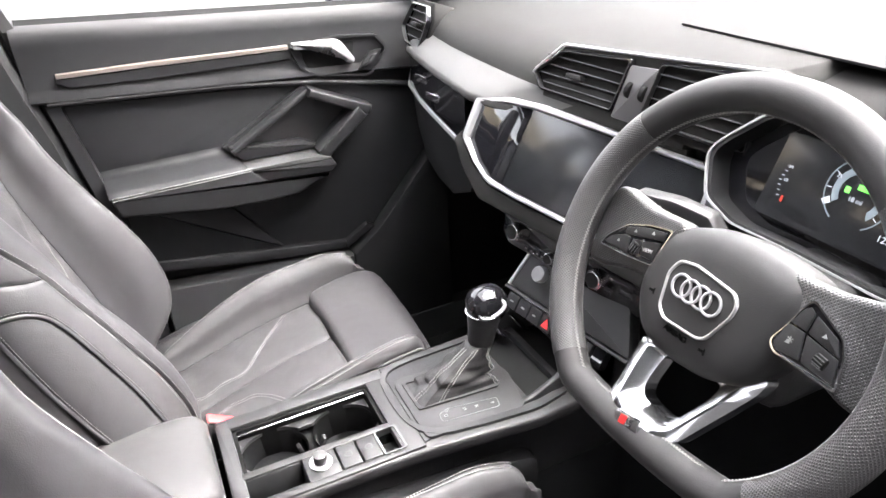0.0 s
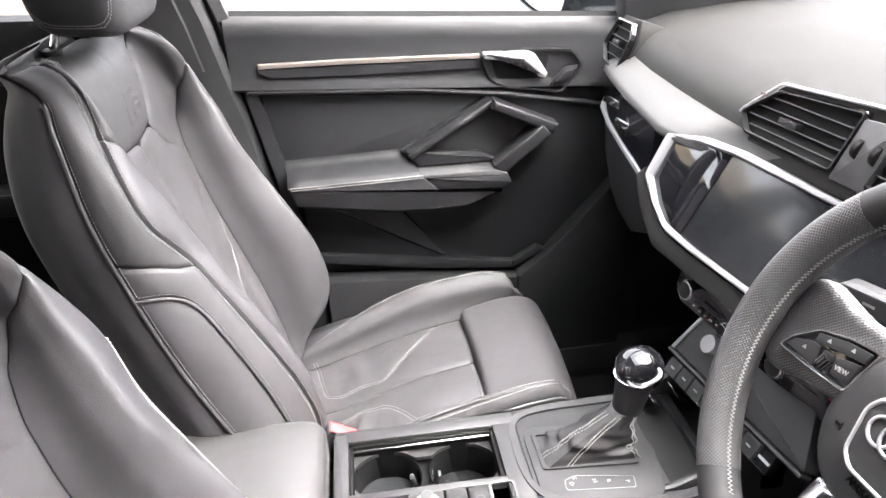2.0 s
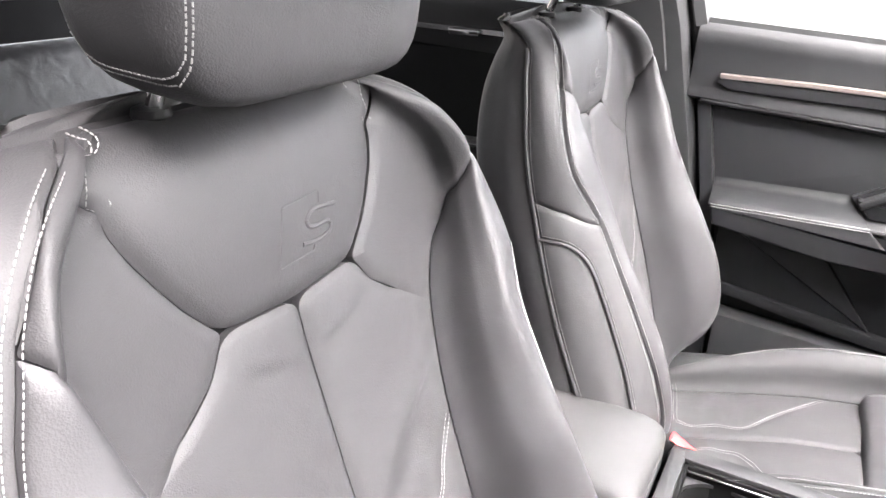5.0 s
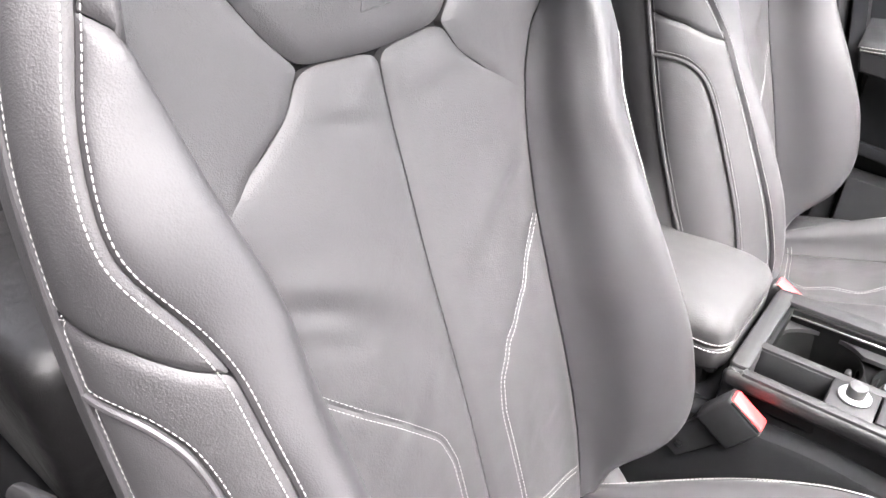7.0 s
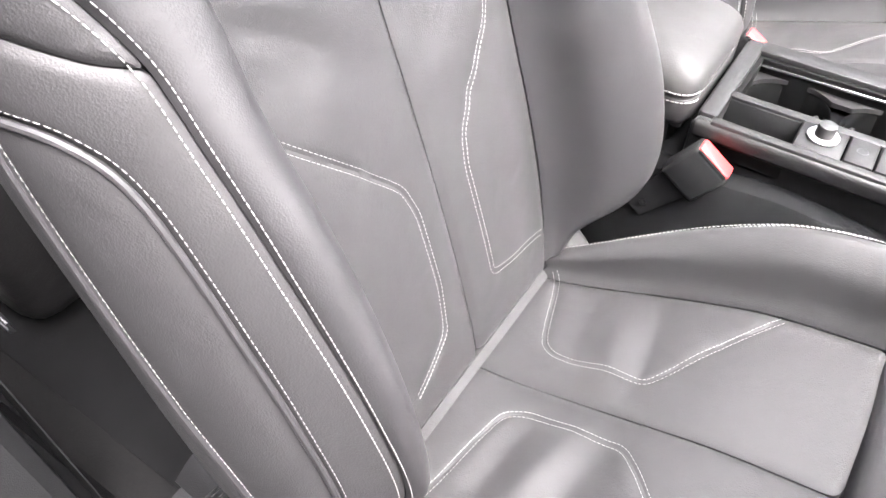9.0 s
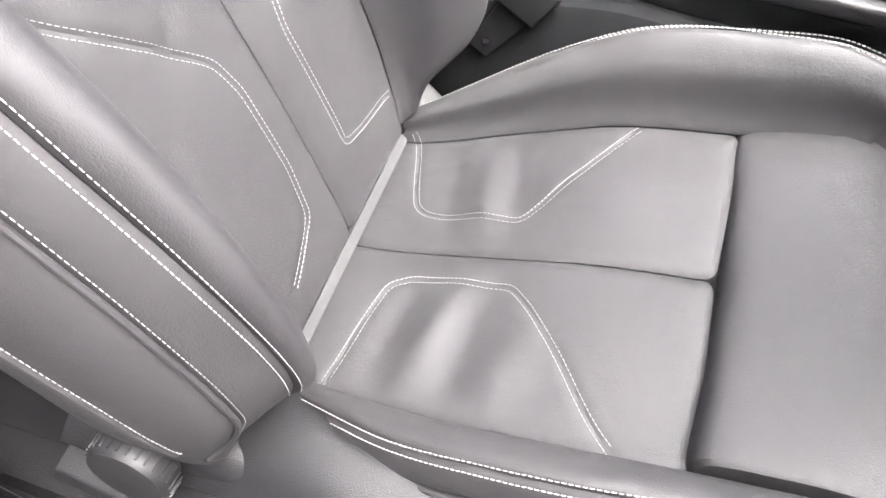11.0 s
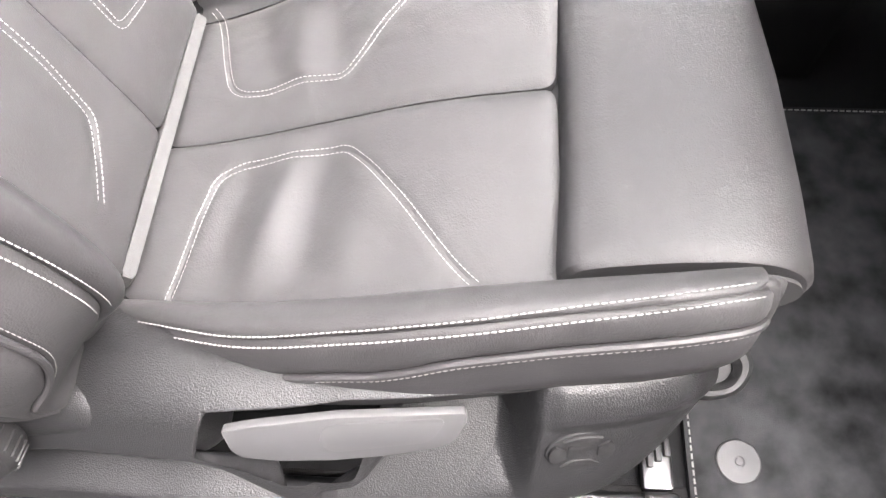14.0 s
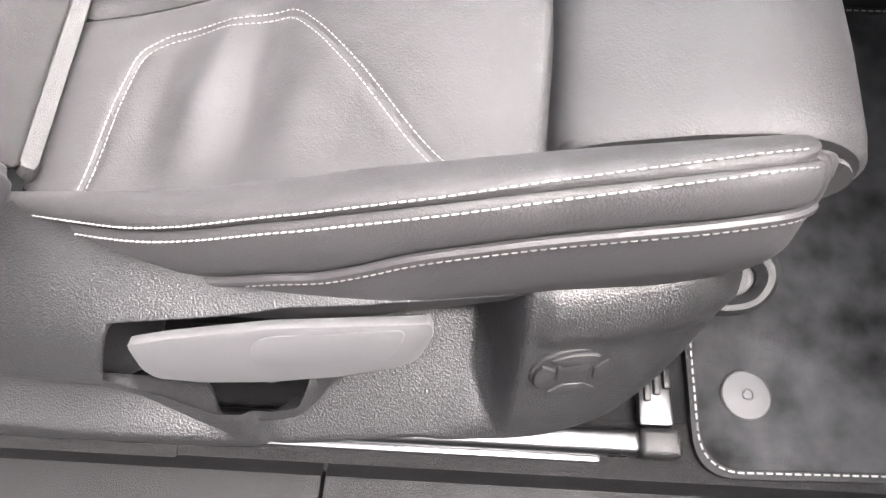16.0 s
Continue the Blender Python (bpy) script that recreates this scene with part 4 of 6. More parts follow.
    # recline wheel behind
    wheel_m = Matrix.Translation((-.235, -.272, .672)) @ Matrix.Rotation(radians(78), 4, 'X')
    prof = [(.030, 0), (.038, .003), (.040, .008), (.040, .024), (.036, .030), (.028, .032), (.010, .031)]
    knob = part("recline_wheel", turned(lathe(prof, 40), wheel_m), PLASTIC_SMOOTH, root, "ribbed round recline wheel")
    for k in range(28):
        a = 2 * math.pi * k / 28
        rb = box((-.0016, -.0012, .008), (.0016, .0012, .025), .0005)
        part("rib", turned(rb, wheel_m @ Matrix.Rotation(a, 4, 'Z') @ Matrix.Translation((.040, 0, 0))), PLASTIC_SMOOTH, knob)
    # pull handle under the front edge
    part("release_bar", tube([(.325, -.10, .655), (.34, .12, .655)], .008, 12), PLASTIC_SOFT, root, "black seat release bar")
    hl = [(.285, .0), (.300, .018), (.326, .026), (.346, .020), (.350, .002), (.338, -.018), (.312, -.024), (.288, -.018)]
    hf = FR((.013, -.205, .655), (1, 0, .05), (0, .75, .35))
    hr = rounded(hl, .012, 4)
    part("release_handle", ring_bevel(hf, hr, [(.318 + (x - .318) * .5, y * .45) for x, y in hr], -.008, .008, .006, .35), PLASTIC_SOFT, root, "black loop handle of the seat release")
    part("handle_web", slab(hf, [(.318 + (x - .318) * .6, y * .6) for x, y in hr], -.006, -.001), PLASTIC_SOFT, root)
    part("rail_foot", box((.325, -.262, FLOOR + .004), (.357, -.215, FLOOR + .020), .004), STEEL, root, "bright steel rail bracket")
    for k in range(3):
        part("rail_bolt", box((.330 + .009 * k, -.240 + .006 * k, FLOOR + .018), (.336 + .009 * k, -.222 + .006 * k, FLOOR + .026), .001), PLASTIC_SMOOTH, root)


for rt, sd in ((seat_d, 1), (seat_p, -1)):
    seat_base(rt, sd, sd > 0)


# ---- centre console ----
CY = .008
console = thing("centre_console", (0, 0, 0), "black centre console with cup holders, buttons and storage between the seats", "console")
flat = FR((0, 0, .868), (1, 0, 0), (0, 1, 0))
# flanks: an upper skin above a carpeted tunnel
for sy in (-1, 1):
    w = .098
    prof = [(-.06, .70), (-.062, .850), (-.045, .862), (.20, .862), (.34, .862), (.40, .870), (.45, .893), (.49, .925), (.53, .95), (.60, .95), (.60, .70)]
    a, b = (CY + sy * (w - .012), CY + sy * w)
    part("side_panel", prism(prof, 'y', min(a, b), max(a, b), .005), PLASTIC, console, "soft black side panel")
part("tunnel", prism([(-.6, .42), (-.6, .74), (-.10, .80), (.10, .79), (.60, .74), (.60, .42)], 'y', CY - .094, CY + .094, .015), CARPET, console, "carpeted tunnel side")
part("seat_side_trim", prism(rounded([(-.30, .55), (-.30, .70), (-.08, .80), (.06, .815), (.40, .78), (.40, .70), (.0, .70), (-.1, .55)], .03, 4), 'y', CY - .128, CY - .092, .012), CARPET, console)
# top plate of the rear half, built round its wells
H0, H1 = .855, .868


def plate(x0, x1, y0, y1, material=None, bev=.002, z0=H0, z1=H1, name="top_plate"):
    return part(name, box((x0, y0, z0), (x1, y1, z1), bev), material or PLASTIC_SMOOTH, console)


part("rear_rail", prism(rounded([(-.058, -.088), (-.036, -.088), (-.036, .092), (-.058, .092)], .006), 'z', .845, H1, .003), PLASTIC_SMOOTH, console, "satin grey console rim")
plate(-.040, .214, .074, .100)
plate(.182, .216, -.100, .076)
plate(-.040, .184, -.040, -.0275)
plate(-.040, .184, -.100, -.088)
plate(.044, .092, -.089, -.039)
# cup holder tray
tray = part("cup_tray", box((-.037, -.028, .775), (.183, .075, .783), .002), BLACK, console)
for lo, hi in (((-.037, -.028, .78), (-.030, .075, .862)), ((.176, -.028, .78), (.183, .075, .862)), ((-.037, -.028, .78), (.183, -.022, .862)), ((-.037, .068, .78), (.183, .075, .862))):
    part("tray_wall", box(lo, hi, .001), BLACK, tray)
rim_o, rim_i = [], []
for k in range(112):
    c, s_ = math.cos(2 * math.pi * (k + .5) / 112), math.sin(2 * math.pi * (k + .5) / 112)
    r = 0.0
    # two round lobes joined by a narrower neck
    while min(math.hypot((abs(r * c) - .054) / .0535, r * s_ / .0455), max(abs(r * c) / .028, abs(r * s_) / .028)) < 1:
        r += .0005
    rim_i.append((r * c, r * s_))
    q = 1 / max(abs(c) / .1095, abs(s_) / .0505)
    rim_o.append((q * c, q * s_))
part("cup_rim", ring_slab(Matrix.Translation((.073, .0235, .838)), rim_o, rim_i, 0, .006), PLASTIC_SMOOTH, tray, "satin cup holder rim with two joined round openings")
for cx in (.018, .128):
    part("cup_well", turned(lathe([(.044, .0), (.0485, .002), (.0495, .054), (.0500, .0545), (.0475, .05), (.0465, .004), (.01, .003)], 40), Matrix.Translation((cx, .023, .784))), BLACK, tray)
bridge = [(.058, -.022), (.088, -.022), (.083, .010), (.088, .068), (.058, .068), (.063, .010)]
part("cup_divider", prism(rounded(bridge, .004), 'z', .784, .830, .003), BLACK, tray)
for x, sgn in ((.060, -1), (.086, 1)):
    part("cup_spring", turned(box((-.003, -.006, -.014), (.003, .006, .014), .002), Matrix.Translation((x + .004 * sgn, .024, .822)) @ Matrix.Rotation(radians(16 * sgn), 4, 'Y')), PLASTIC_SMOOTH, tray, "grey cup spring")
rail = part("blind_rail", tube([(-.030, .067, .854), (.175, .067, .856)], .0018, 8), ALU, tray, "bright edge of the tray blind")
# narrow tray, start button, two keys, key bin
part("side_tray", box((-.038, -.090, .815), (.046, -.038, .822), .002), PLASTIC_SOFT, console)
for lo, hi in (((-.041, -.090, .82), (-.037, -.038, .864)), ((.043, -.090, .82), (.047, -.038, .864)), ((-.04, -.0905, .82), (.046, -.087, .864)), ((-.04, -.041, .82), (.046, -.0385, .864))):
    part("side_tray_wall", box(lo, hi, .001), PLASTIC_SOFT, console)
part("start_ring", turned(lathe([(.012, 0), (.0165, .001), (.0168, .003), (.0150, .0042), (.0125, .004)], 32), Matrix.Translation((.068, -.061, .868))), SILVER, console, "metal ring of the start button")
part("start_button", turned(lathe([(.0095, 0), (.0100, .012), (.0092, .0155), (.007, .0165), (.002, .0162)], 28), Matrix.Translation((.068, -.061, .869))), KNOB_GREY, console, "round start knob with satin metal cap")
for x0, x1 in ((.094, .123), (.125, .154)):
    key = plate(x0, x1, -.088, -.041, PLASTIC_SMOOTH, .0025, .858, .8695, "console_key")
    part("key_mark", ring_slab(Matrix.Translation(((x0 + x1) / 2, -.064, .8694)), [(.006 * math.cos(a), .006 * math.sin(a)) for a in [2 * math.pi * k / 20 for k in range(20)]],
                               [(.005 * math.cos(a), .005 * math.sin(a)) for a in [2 * math.pi * k / 20 for k in range(20)]], 0, .0004), PLASTIC_GREY, key)
part("key_bin", box((.156, -.088, .835), (.188, -.041, .84), .002), RUBBER_SHADE, console)
part("key_bin_flap", turned(box((-.001, -.022, -.016), (.001, .022, .016), .0005), Matrix.Translation((.160, -.0645, .853)) @ Matrix.Rotation(radians(-12), 4, 'Y')), CHROME, console, "bright metal flap of the key bin")
bin_o = rounded([(.154, -.091), (.191, -.091), (.191, -.038), (.154, -.038)], .006, 4)
bin_i = rounded([(.157, -.088), (.187, -.088), (.187, -.041), (.157, -.041)], .005, 4)
part("key_bin_rim", ring_slab(FR((0, 0, .8665), (1, 0, 0), (0, 1, 0)), bin_o, bin_i, 0, .003), ALU_DARK, console)

# ---- gear selector ----
gear_out = rounded([(.204, .066), (.222, .096), (.265, .104), (.40, .108), (.47, .104), (.47, -.098), (.40, -.112), (.310, -.103), (.250, -.094), (.222, -.078), (.206, -.046), (.201, 0)], .02, 5)
for name, pts in (("console_shoulder", [(-.058, -.086), (-.058, -.103), (.10, -.104), (.20, -.107), (.27, -.114), (.40, -.128), (.47, -.124), (.47, -.080), (.20, -.084)]), ("console_shoulder", [(-.058, .088), (-.058, .106), (.20, .108), (.27, .115), (.47, .124), (.47, .090), (.20, .085)])):
    part(name, prism(rounded(pts, .006, 3), 'z', .842, .8645, .006, 3), PLASTIC_SMOOTH, console, "soft black shoulder of the console")
rim_in = [(x + (.30 - x) * .07, y * .88) for x, y in gear_out]
part("gear_surround", ring_slab(FR((0, 0, .858), (1, 0, 0), (0, 1, 0)), gear_out, rim_in, 0, .012), PLASTIC_SMOOTH, console, "satin rim round the gear plate")
gp = rounded([(.222, -.090), (.222, .045), (.235, .058), (.385, .045), (.402, -.012), (.385, -.098)], .012, 4)
part("gear_plate", prism(gp, 'z', .855, .8695, .001), PLASTIC_SMOOTH, console, "satin dark gear plate")
part("gear_deck", box((.216, -.09, .84), (.40, .104, .8665), .003), PLASTIC_SOFT, console)
part("storage_floor", box((.39, -.086, .848), (.53, .100, .856), .002), RUBBER_SHADE, console, "ribbed rubber storage mat")
lever = thing("gear_selector", (0, 0, 0), "gear selector with stitched leather boot and gloss black knob", "gear lever")
bo = rounded([(.234, -.030), (.234, .043), (.382, .030), (.370, -.040)], .006, 4)
bi = rounded([(.239, -.026), (.239, .038), (.377, .026), (.366, -.035)], .005, 4)
part("boot_frame", ring_slab(FR((0, 0, .868), (1, 0, 0), (0, 1, 0)), bo, bi, 0, .004), PLASTIC_SMOOTH, lever, "black boot frame")
rings = []
nb = 64
for k in range(25):
    u = k / 24
    ring = []
    cx, cy = .306 + .052 * u ** 1.2, .002 + .006 * u
    for i in range(nb):
        a = 2 * math.pi * i / nb
        c, s_ = math.cos(a), math.sin(a)
        q = max(abs(c), abs(s_))
        sqx, sqy = c / q * .066, s_ / q * .032
        rx, ry = c * .019, s_ * .019
        w = u ** .85
        fold = 1 + (.085 * math.sin(u * 13 + 4 * c + 2 * s_) + .05 * math.sin(u * 26 - 5 * s_)) * (1 - u ** 3) * min(1, u * 5)
        ring.append((cx + (sqx * (1 - w) + rx * w) * fold, cy + (sqy * (1 - w) + ry * w) * fold, .870 + .062 * u + .010 * math.sin(2 * a) * u * (1 - u)))
    rings.append(ring)
boot = part("boot", loft(rings), LEATHER_DARK, lever, "crumpled black leather boot")
for off in (-.0032, .0032):
    V, F = [], []
    for side_i in (nb // 2 + 2, nb * 5 // 8 + 3, nb * 7 // 8):
        for k in range(34):
            u = k / 34 * .97
            j = int(u * 24)
            w = u * 24 - j
            A, B = rings[j], rings[j + 1]
            p = Vector(A[side_i]).lerp(Vector(B[side_i]), w)
            q = (Vector(B[side_i]) - Vector(A[side_i])).normalized()
            n_ = (Vector(A[side_i + 1]) - Vector(A[side_i - 1])).normalized()
            up = n_.cross(q).normalized()
            p = p + n_ * off + up * .0004
            i0 = len(V)
            for o in (-.0011, .0011):
                for w_ in ((-.0006, -.0006), (.0006, -.0006), (.0005, .0006), (-.0005, .0006)):
                    V.append(tuple(p + q * o + n_ * w_[0] + up * w_[1]))
            F += [(i0, i0 + 1, i0 + 5, i0 + 4), (i0 + 1, i0 + 2, i0 + 6, i0 + 5), (i0 + 2, i0 + 3, i0 + 7, i0 + 6), (i0 + 3, i0, i0 + 4, i0 + 7)]
    part("stitching", (V, [], F), THREAD, boot, "pale grey stitching", kind="stuff")
km = Matrix.Translation((.364, .010, .926)) @ Matrix.Rotation(radians(9), 4, 'Y')
neck = [(.019, 0), (.0210, .004), (.0225, .022), (.0255, .044), (.0295, .060), (.0305, .066), (.024, .070)]
part("grip", turned(lathe(neck, 28), km), LEATHER_DARK, lever, "black leather grip")
bm = bmesh.new()
bmesh.ops.create_uvsphere(bm, u_segments=40, v_segments=24, radius=1.0)
for v in bm.verts:
    c = v.co
    sq = lambda a: math.copysign(abs(a) ** .80, a)
    v.co = Vector((sq(c.x) * .0325, sq(c.y) * .0285, sq(c.z) * .030))
part("knob", turned(bm, km @ Matrix.Translation((.002, 0, .072)) @ Matrix.Rotation(radians(-14), 4, 'Y')), GLOSS, lever, "gloss black knob")
cu, cv = Vector((.917, -.076, .351)).normalized(), Vector((-.254, .538, .79)).normalized()
clasp = [Vector((.375, -.013, 1.000)) + cu * .0215 * math.cos(a) + cv * .0100 * (abs(math.sin(a)) ** .8) * math.copysign(1, math.sin(a)) for a in [2 * math.pi * k / 36 for k in range(36)]]
part("clasp", tube(clasp, .0032, 10, closed=True), SILVER, lever, "bright metal release clasp")
part("collar", turned(lathe([(.0300, 0), (.0312, .0006), (.0312, .0018), (.0300, .0024)], 36), km @ Matrix.Translation((0, 0, .062)) @ Matrix.Rotation(radians(-10), 4, 'Y')), CHROME, lever, "bright metal collar")
for txt, x, y in (("D", .266, -.060), ("S", .272, -.051), ("N", .298, -.060), ("R", .317, -.063), ("P", .342, -.068)):
    words(txt, FR((x, y, .8697), (.18, -.98, 0), (.98, .18, 0)), .0085, WHITE_PRINT, lever)
o_ = rounded([(.256, -.070), (.350, -.080), (.354, -.060), (.275, -.046), (.258, -.052)], .004, 3)
i_ = [(.305 + (x - .305) * .988, -.062 + (y + .062) * .955) for x, y in o_]
part("gate_line", ring_slab(FR((0, 0, .8694), (1, 0, 0), (0, 1, 0)), o_, i_, 0, .0004), WHITE_PRINT, lever)

# ---- armrest between the seats ----
arm = thing("console_armrest", (0, 0, 0), "padded black leather armrest lid behind the cup holders", "armrest")


def arm_outline(inset):
    i, r = inset, max(.030 - .25 * inset, .012)
    return rounded([(-.46 + i, -.086 + i), (-.066 - i, -.086 + i), (-.066 - i, .102 - i), (-.46 + i, .102 - i)], r, 8)


def arm_top(x):
    return 1 - .30 * min(max((x + .24) / .18, 0), 1) ** 2


ar = []
for z, inset in ((.830, .012), (.834, .004), (.842, .0), (.868, .0), (.8705, .0022), (.873, .0003), (.892, .0), (.905, .004), (.914, .012), (.9195, .024), (.922, .045), (.923, .07), (.9232, .088)):
    ar.append([(x, y, .868 + max(z - .868, 0) * arm_top(x) + min(z - .868, 0)) for x, y in arm_outline(inset)])
part("lid", loft(ar), LEATHER_LID, arm)
for zz in (.8655, .8760):
    V, F = [], []
    line = np.array([p for p in arm_outline(-.0002) if p[0] > -.40 and p[1] < -.06])
    line = np.vstack([[(-.44, line[0][1])], line])
    far = np.concatenate([[0], np.cumsum(np.linalg.norm(np.diff(line, axis=0), axis=1))])
    run = [(np.interp(d, far, line[:, 0]), np.interp(d, far, line[:, 1]), zz) for d in np.arange(0, far[-1], .0052)]
    for p, q in zip(run, run[1:]):
        p, q = Vector(p), Vector(q)
        t = (q - p).normalized()
        out = t.cross(Vector((0, 0, 1)))
        m_ = (p + q) / 2
        i0 = len(V)
        for o in (-.0019, .0019):
            for w, l in ((-.0007, -.0004), (.0007, -.0004), (.0005, .0008), (-.0005, .0008)):
                V.append(tuple(m_ + t * o + Vector((0, 0, w)) + out * l))
        F += [(i0, i0 + 1, i0 + 5, i0 + 4), (i0 + 1, i0 + 2, i0 + 6, i0 + 5), (i0 + 2, i0 + 3, i0 + 7, i0 + 6), (i0 + 3, i0, i0 + 4, i0 + 7)]
    part("stitching", (V, [], F), THREAD, arm, "pale grey stitching", kind="stuff")
part("base", box((-.50, -.072, .55), (-.085, .088, .846), .012), PLASTIC_SOFT, arm)
part("hinge_trim", turned(box((-.004, -.02, -.02), (.012, .03, .0), .006), Matrix.Translation((-.085, -.056, .845))), PLASTIC_SOFT, arm, "dark trim under the armrest")


# ---- belt buckles ----
def buckle(at, lean, label):
    b = thing("belt_buckle", at, label, "belt buckle", "belt buckles")
    b.matrix_world = Matrix.Translation(at) @ Matrix.Rotation(radians(lean[0]), 4, 'Y') @ Matrix.Rotation(radians(lean[1]), 4, 'X')
    part("housing", box((-.026, -.014, -.055), (.026, .014, .0), .005, 3), PLASTIC_SOFT, b)
    part("button", box((-.023, -.0105, -.006), (.023, .0105, .003), .003, 3), RED, b, "bright red release button")
    part("slot", box((-.021, -.0135, -.002), (.021, -.0095, .0012), .001), RUBBER_SHADE, b)
    part("webbing", loft([[(-w, -.004, z), (w, -.004, z), (w, .004, z), (-w, .004, z)] for w, z in ((.020, -.05), (.018, -.08), (.013, -.13))]), WEB, b, "dark woven buckle strap")
    part("rivet", turned(lathe([(.004, 0), (.004, .002), (.002, .003)], 12), Matrix.Translation((0, -.006, -.11)) @ Matrix.Rotation(radians(90), 4, 'X')), STEEL, b)
    return b


buckle((-.018, -.122, .840), (34, 0), "black seat belt buckle with red button beside the driver seat")
buckle((-.045, .120, .852), (30, 0), "black seat belt buckle with red button beside the passenger seat")

# ---- dashboard ----
dash = thing("dashboard", (0, 0, 0), "black dashboard with brushed metal inlay, air vents and gloss panels", "dashboard")
YS = [.715, .66, .60, .457, .33, .262, .20, .105, .0, -.10, -.165, -.19, -.72]
XB = [.590, .575, .562, .545, .538, .536, .535, .538, .548, .562, .578, .74, .74]
XF = [.560, .532, .520, .499, .487, .480, .490, .522, .548, .562, .577, .74, .74]
pad, shelf = [], []
for y, xb, xf in zip(YS, XB, XF):
    pad.append([(xb + .10, y, 1.24), (xb - .004, y, 1.270), (xb + .000, y, 1.284), (xb + .010, y, 1.304), (xb + .024, y, 1.319), (xb + .045, y, 1.330), (xb + .10, y, 1.345), (.84, y, 1.356),
                (1.10, y, 1.352), (1.10, y, 1.24)])
    shelf.append([(xb + .02, y, 1.24), (xf + .004, y, 1.243), (xf, y, 1.248), (xf + .001, y, 1.255), (xf + .005, y, 1.260), (xb + .004, y, 1.291), (xb + .02, y, 1.291)])
part("pad", loft(pad), PAD, dash, "soft grained dashboard pad")
part("inlay", loft(shelf[:11]), INLAY, dash, "brushed metal shelf along the dashboard")
well = [[(.78, y, 1.22), (.615 + o, y, 1.22), (.59 + o, y, 1.13), (.585 + o, y, 1.07), (.66 + o, y, .95), (.95, y, .90), (.95, y, 1.22)] for y, o in ((.71, 0), (.40, 0), (.0, 0), (-.14, 0), (-.18, .08), (-.70, .08))]
part("lower_body", loft(well), PLASTIC_SOFT, dash)
# passenger side: gloss band with grille and a pale trim edge below
GY = [.735, .66, .55, .44, .34, .285]
GX = [.575, .536, .514, .500, .490, .483]
GT = [1.212, 1.238, 1.242, 1.244, 1.246, 1.246]
GB = [1.190, 1.176, 1.170, 1.164, 1.158, 1.154]
part("gloss_band", loft([[(x + .05, y, b), (x - .001, y, b), (x + .004, y, (t + b) / 2), (x + .004, y, t), (x + .05, y, t)] for y, x, t, b in zip(GY, GX, GT, GB)]), GLOSS, dash, "gloss black passenger trim")
part("trim_edge", loft([[(x + .05, y, b - .022), (x + .006, y, b - .020), (x - .006, y, b - .006), (x - .004, y, b), (x + .05, y, b)] for y, x, b in zip(GY, GX, GB)]), SILVER, dash, "pale metal trim edge")
part("glovebox_lid", loft([[(x + .10, y, b - h), (x + .03, y, b - h + .01), (x + .012, y, b - h * .5), (x + .006, y, b - .024), (x + .10, y, b - .02)] for y, x, b, h in zip(GY, GX, GB, (.20, .20, .20, .19, .14, .07))]), PLASTIC_SOFT, dash, "dark glovebox lid")
for y, z in ((.535, 1.214), (.455, 1.196)):
    part("trim_glint", turned(box((-.004, -.026, -.008), (.004, .026, .008), .003), Matrix.Translation((.502 + (y - .455) * .14, y, z)) @ Matrix.Rotation(radians(8), 4, 'Z')), CHROME, dash, "bright inlaid trim badge")

# ---- air vents ----
def vent(name, fr, outer, slats, wid, label, tab):
    v = thing(name, (0, 0, 0), label, "air vent", "air vents")
    cx = sum(p[0] for p in outer) / len(outer)
    cy = sum(p[1] for p in outer) / len(outer)
    o = rounded(outer, .006, 3)
    mid = [(cx + (x - cx) * .98, cy + (y - cy) * .93) for x, y in o]
    inn = [(cx + (x - cx) * .974, cy + (y - cy) * .905) for x, y in o]
    part("frame", ring_slab(fr, o, mid, -.05, .004), GLOSS, v, "gloss black vent frame")
    part("bright_edge", ring_slab(fr, mid, inn, -.004, .0055), ALU_DARK, v, "satin metal vent edge")
    part("recess", slab(fr, o, -.058, -.05), BLACK, v)
    for (a, b, y) in slats:
        part("slat", slab(fr @ Matrix.Translation((0, y, 0)) @ Matrix.Rotation(radians(-14), 4, 'X'), [(a, -.0012), (b, -.0012), (b, .0012), (a, .0012)], -.030, -.001, .0006), BLACK, v, "dark slat with a bright edge")
        part("slat_edge", slab(fr @ Matrix.Translation((0, y, 0)) @ Matrix.Rotation(radians(-14), 4, 'X'), [(a, -.0006), (b, -.0006), (b, .0011), (a, .0011)], -.0012, .0004, 0), ALU_DARK, v)
    for x, y in tab:
        part("vane_tab", slab(fr @ Matrix.Translation((x, y, 0)), rounded([(-.016, -.004), (.016, -.004), (.016, .004), (-.016, .004)], .002), -.01, .006, .0015), PLASTIC_SMOOTH, v)
    return v


fv = FR((.556, .03, 1.322), (.12, -1, 0), (.25, 0, 1))
vh = [(-.110, -.010), (-.052, .0385), (.12, .0500), (.30, .0635), (.31, .060), (.31, -.045), (-.092, -.046)]
part("vent_hood", loft([[fv @ Vector((x, y, -.006)) for x, y in vh], [fv @ Vector((x, y + .004 * (y > 0), -.014)) for x, y in vh],
                        [fv @ Vector((x * 1.08, y * .75 - .004, -.10)) for x, y in vh], [fv @ Vector((x * 1.2, y * .3 - .02, -.26)) for x, y in vh]]), PAD, dash)
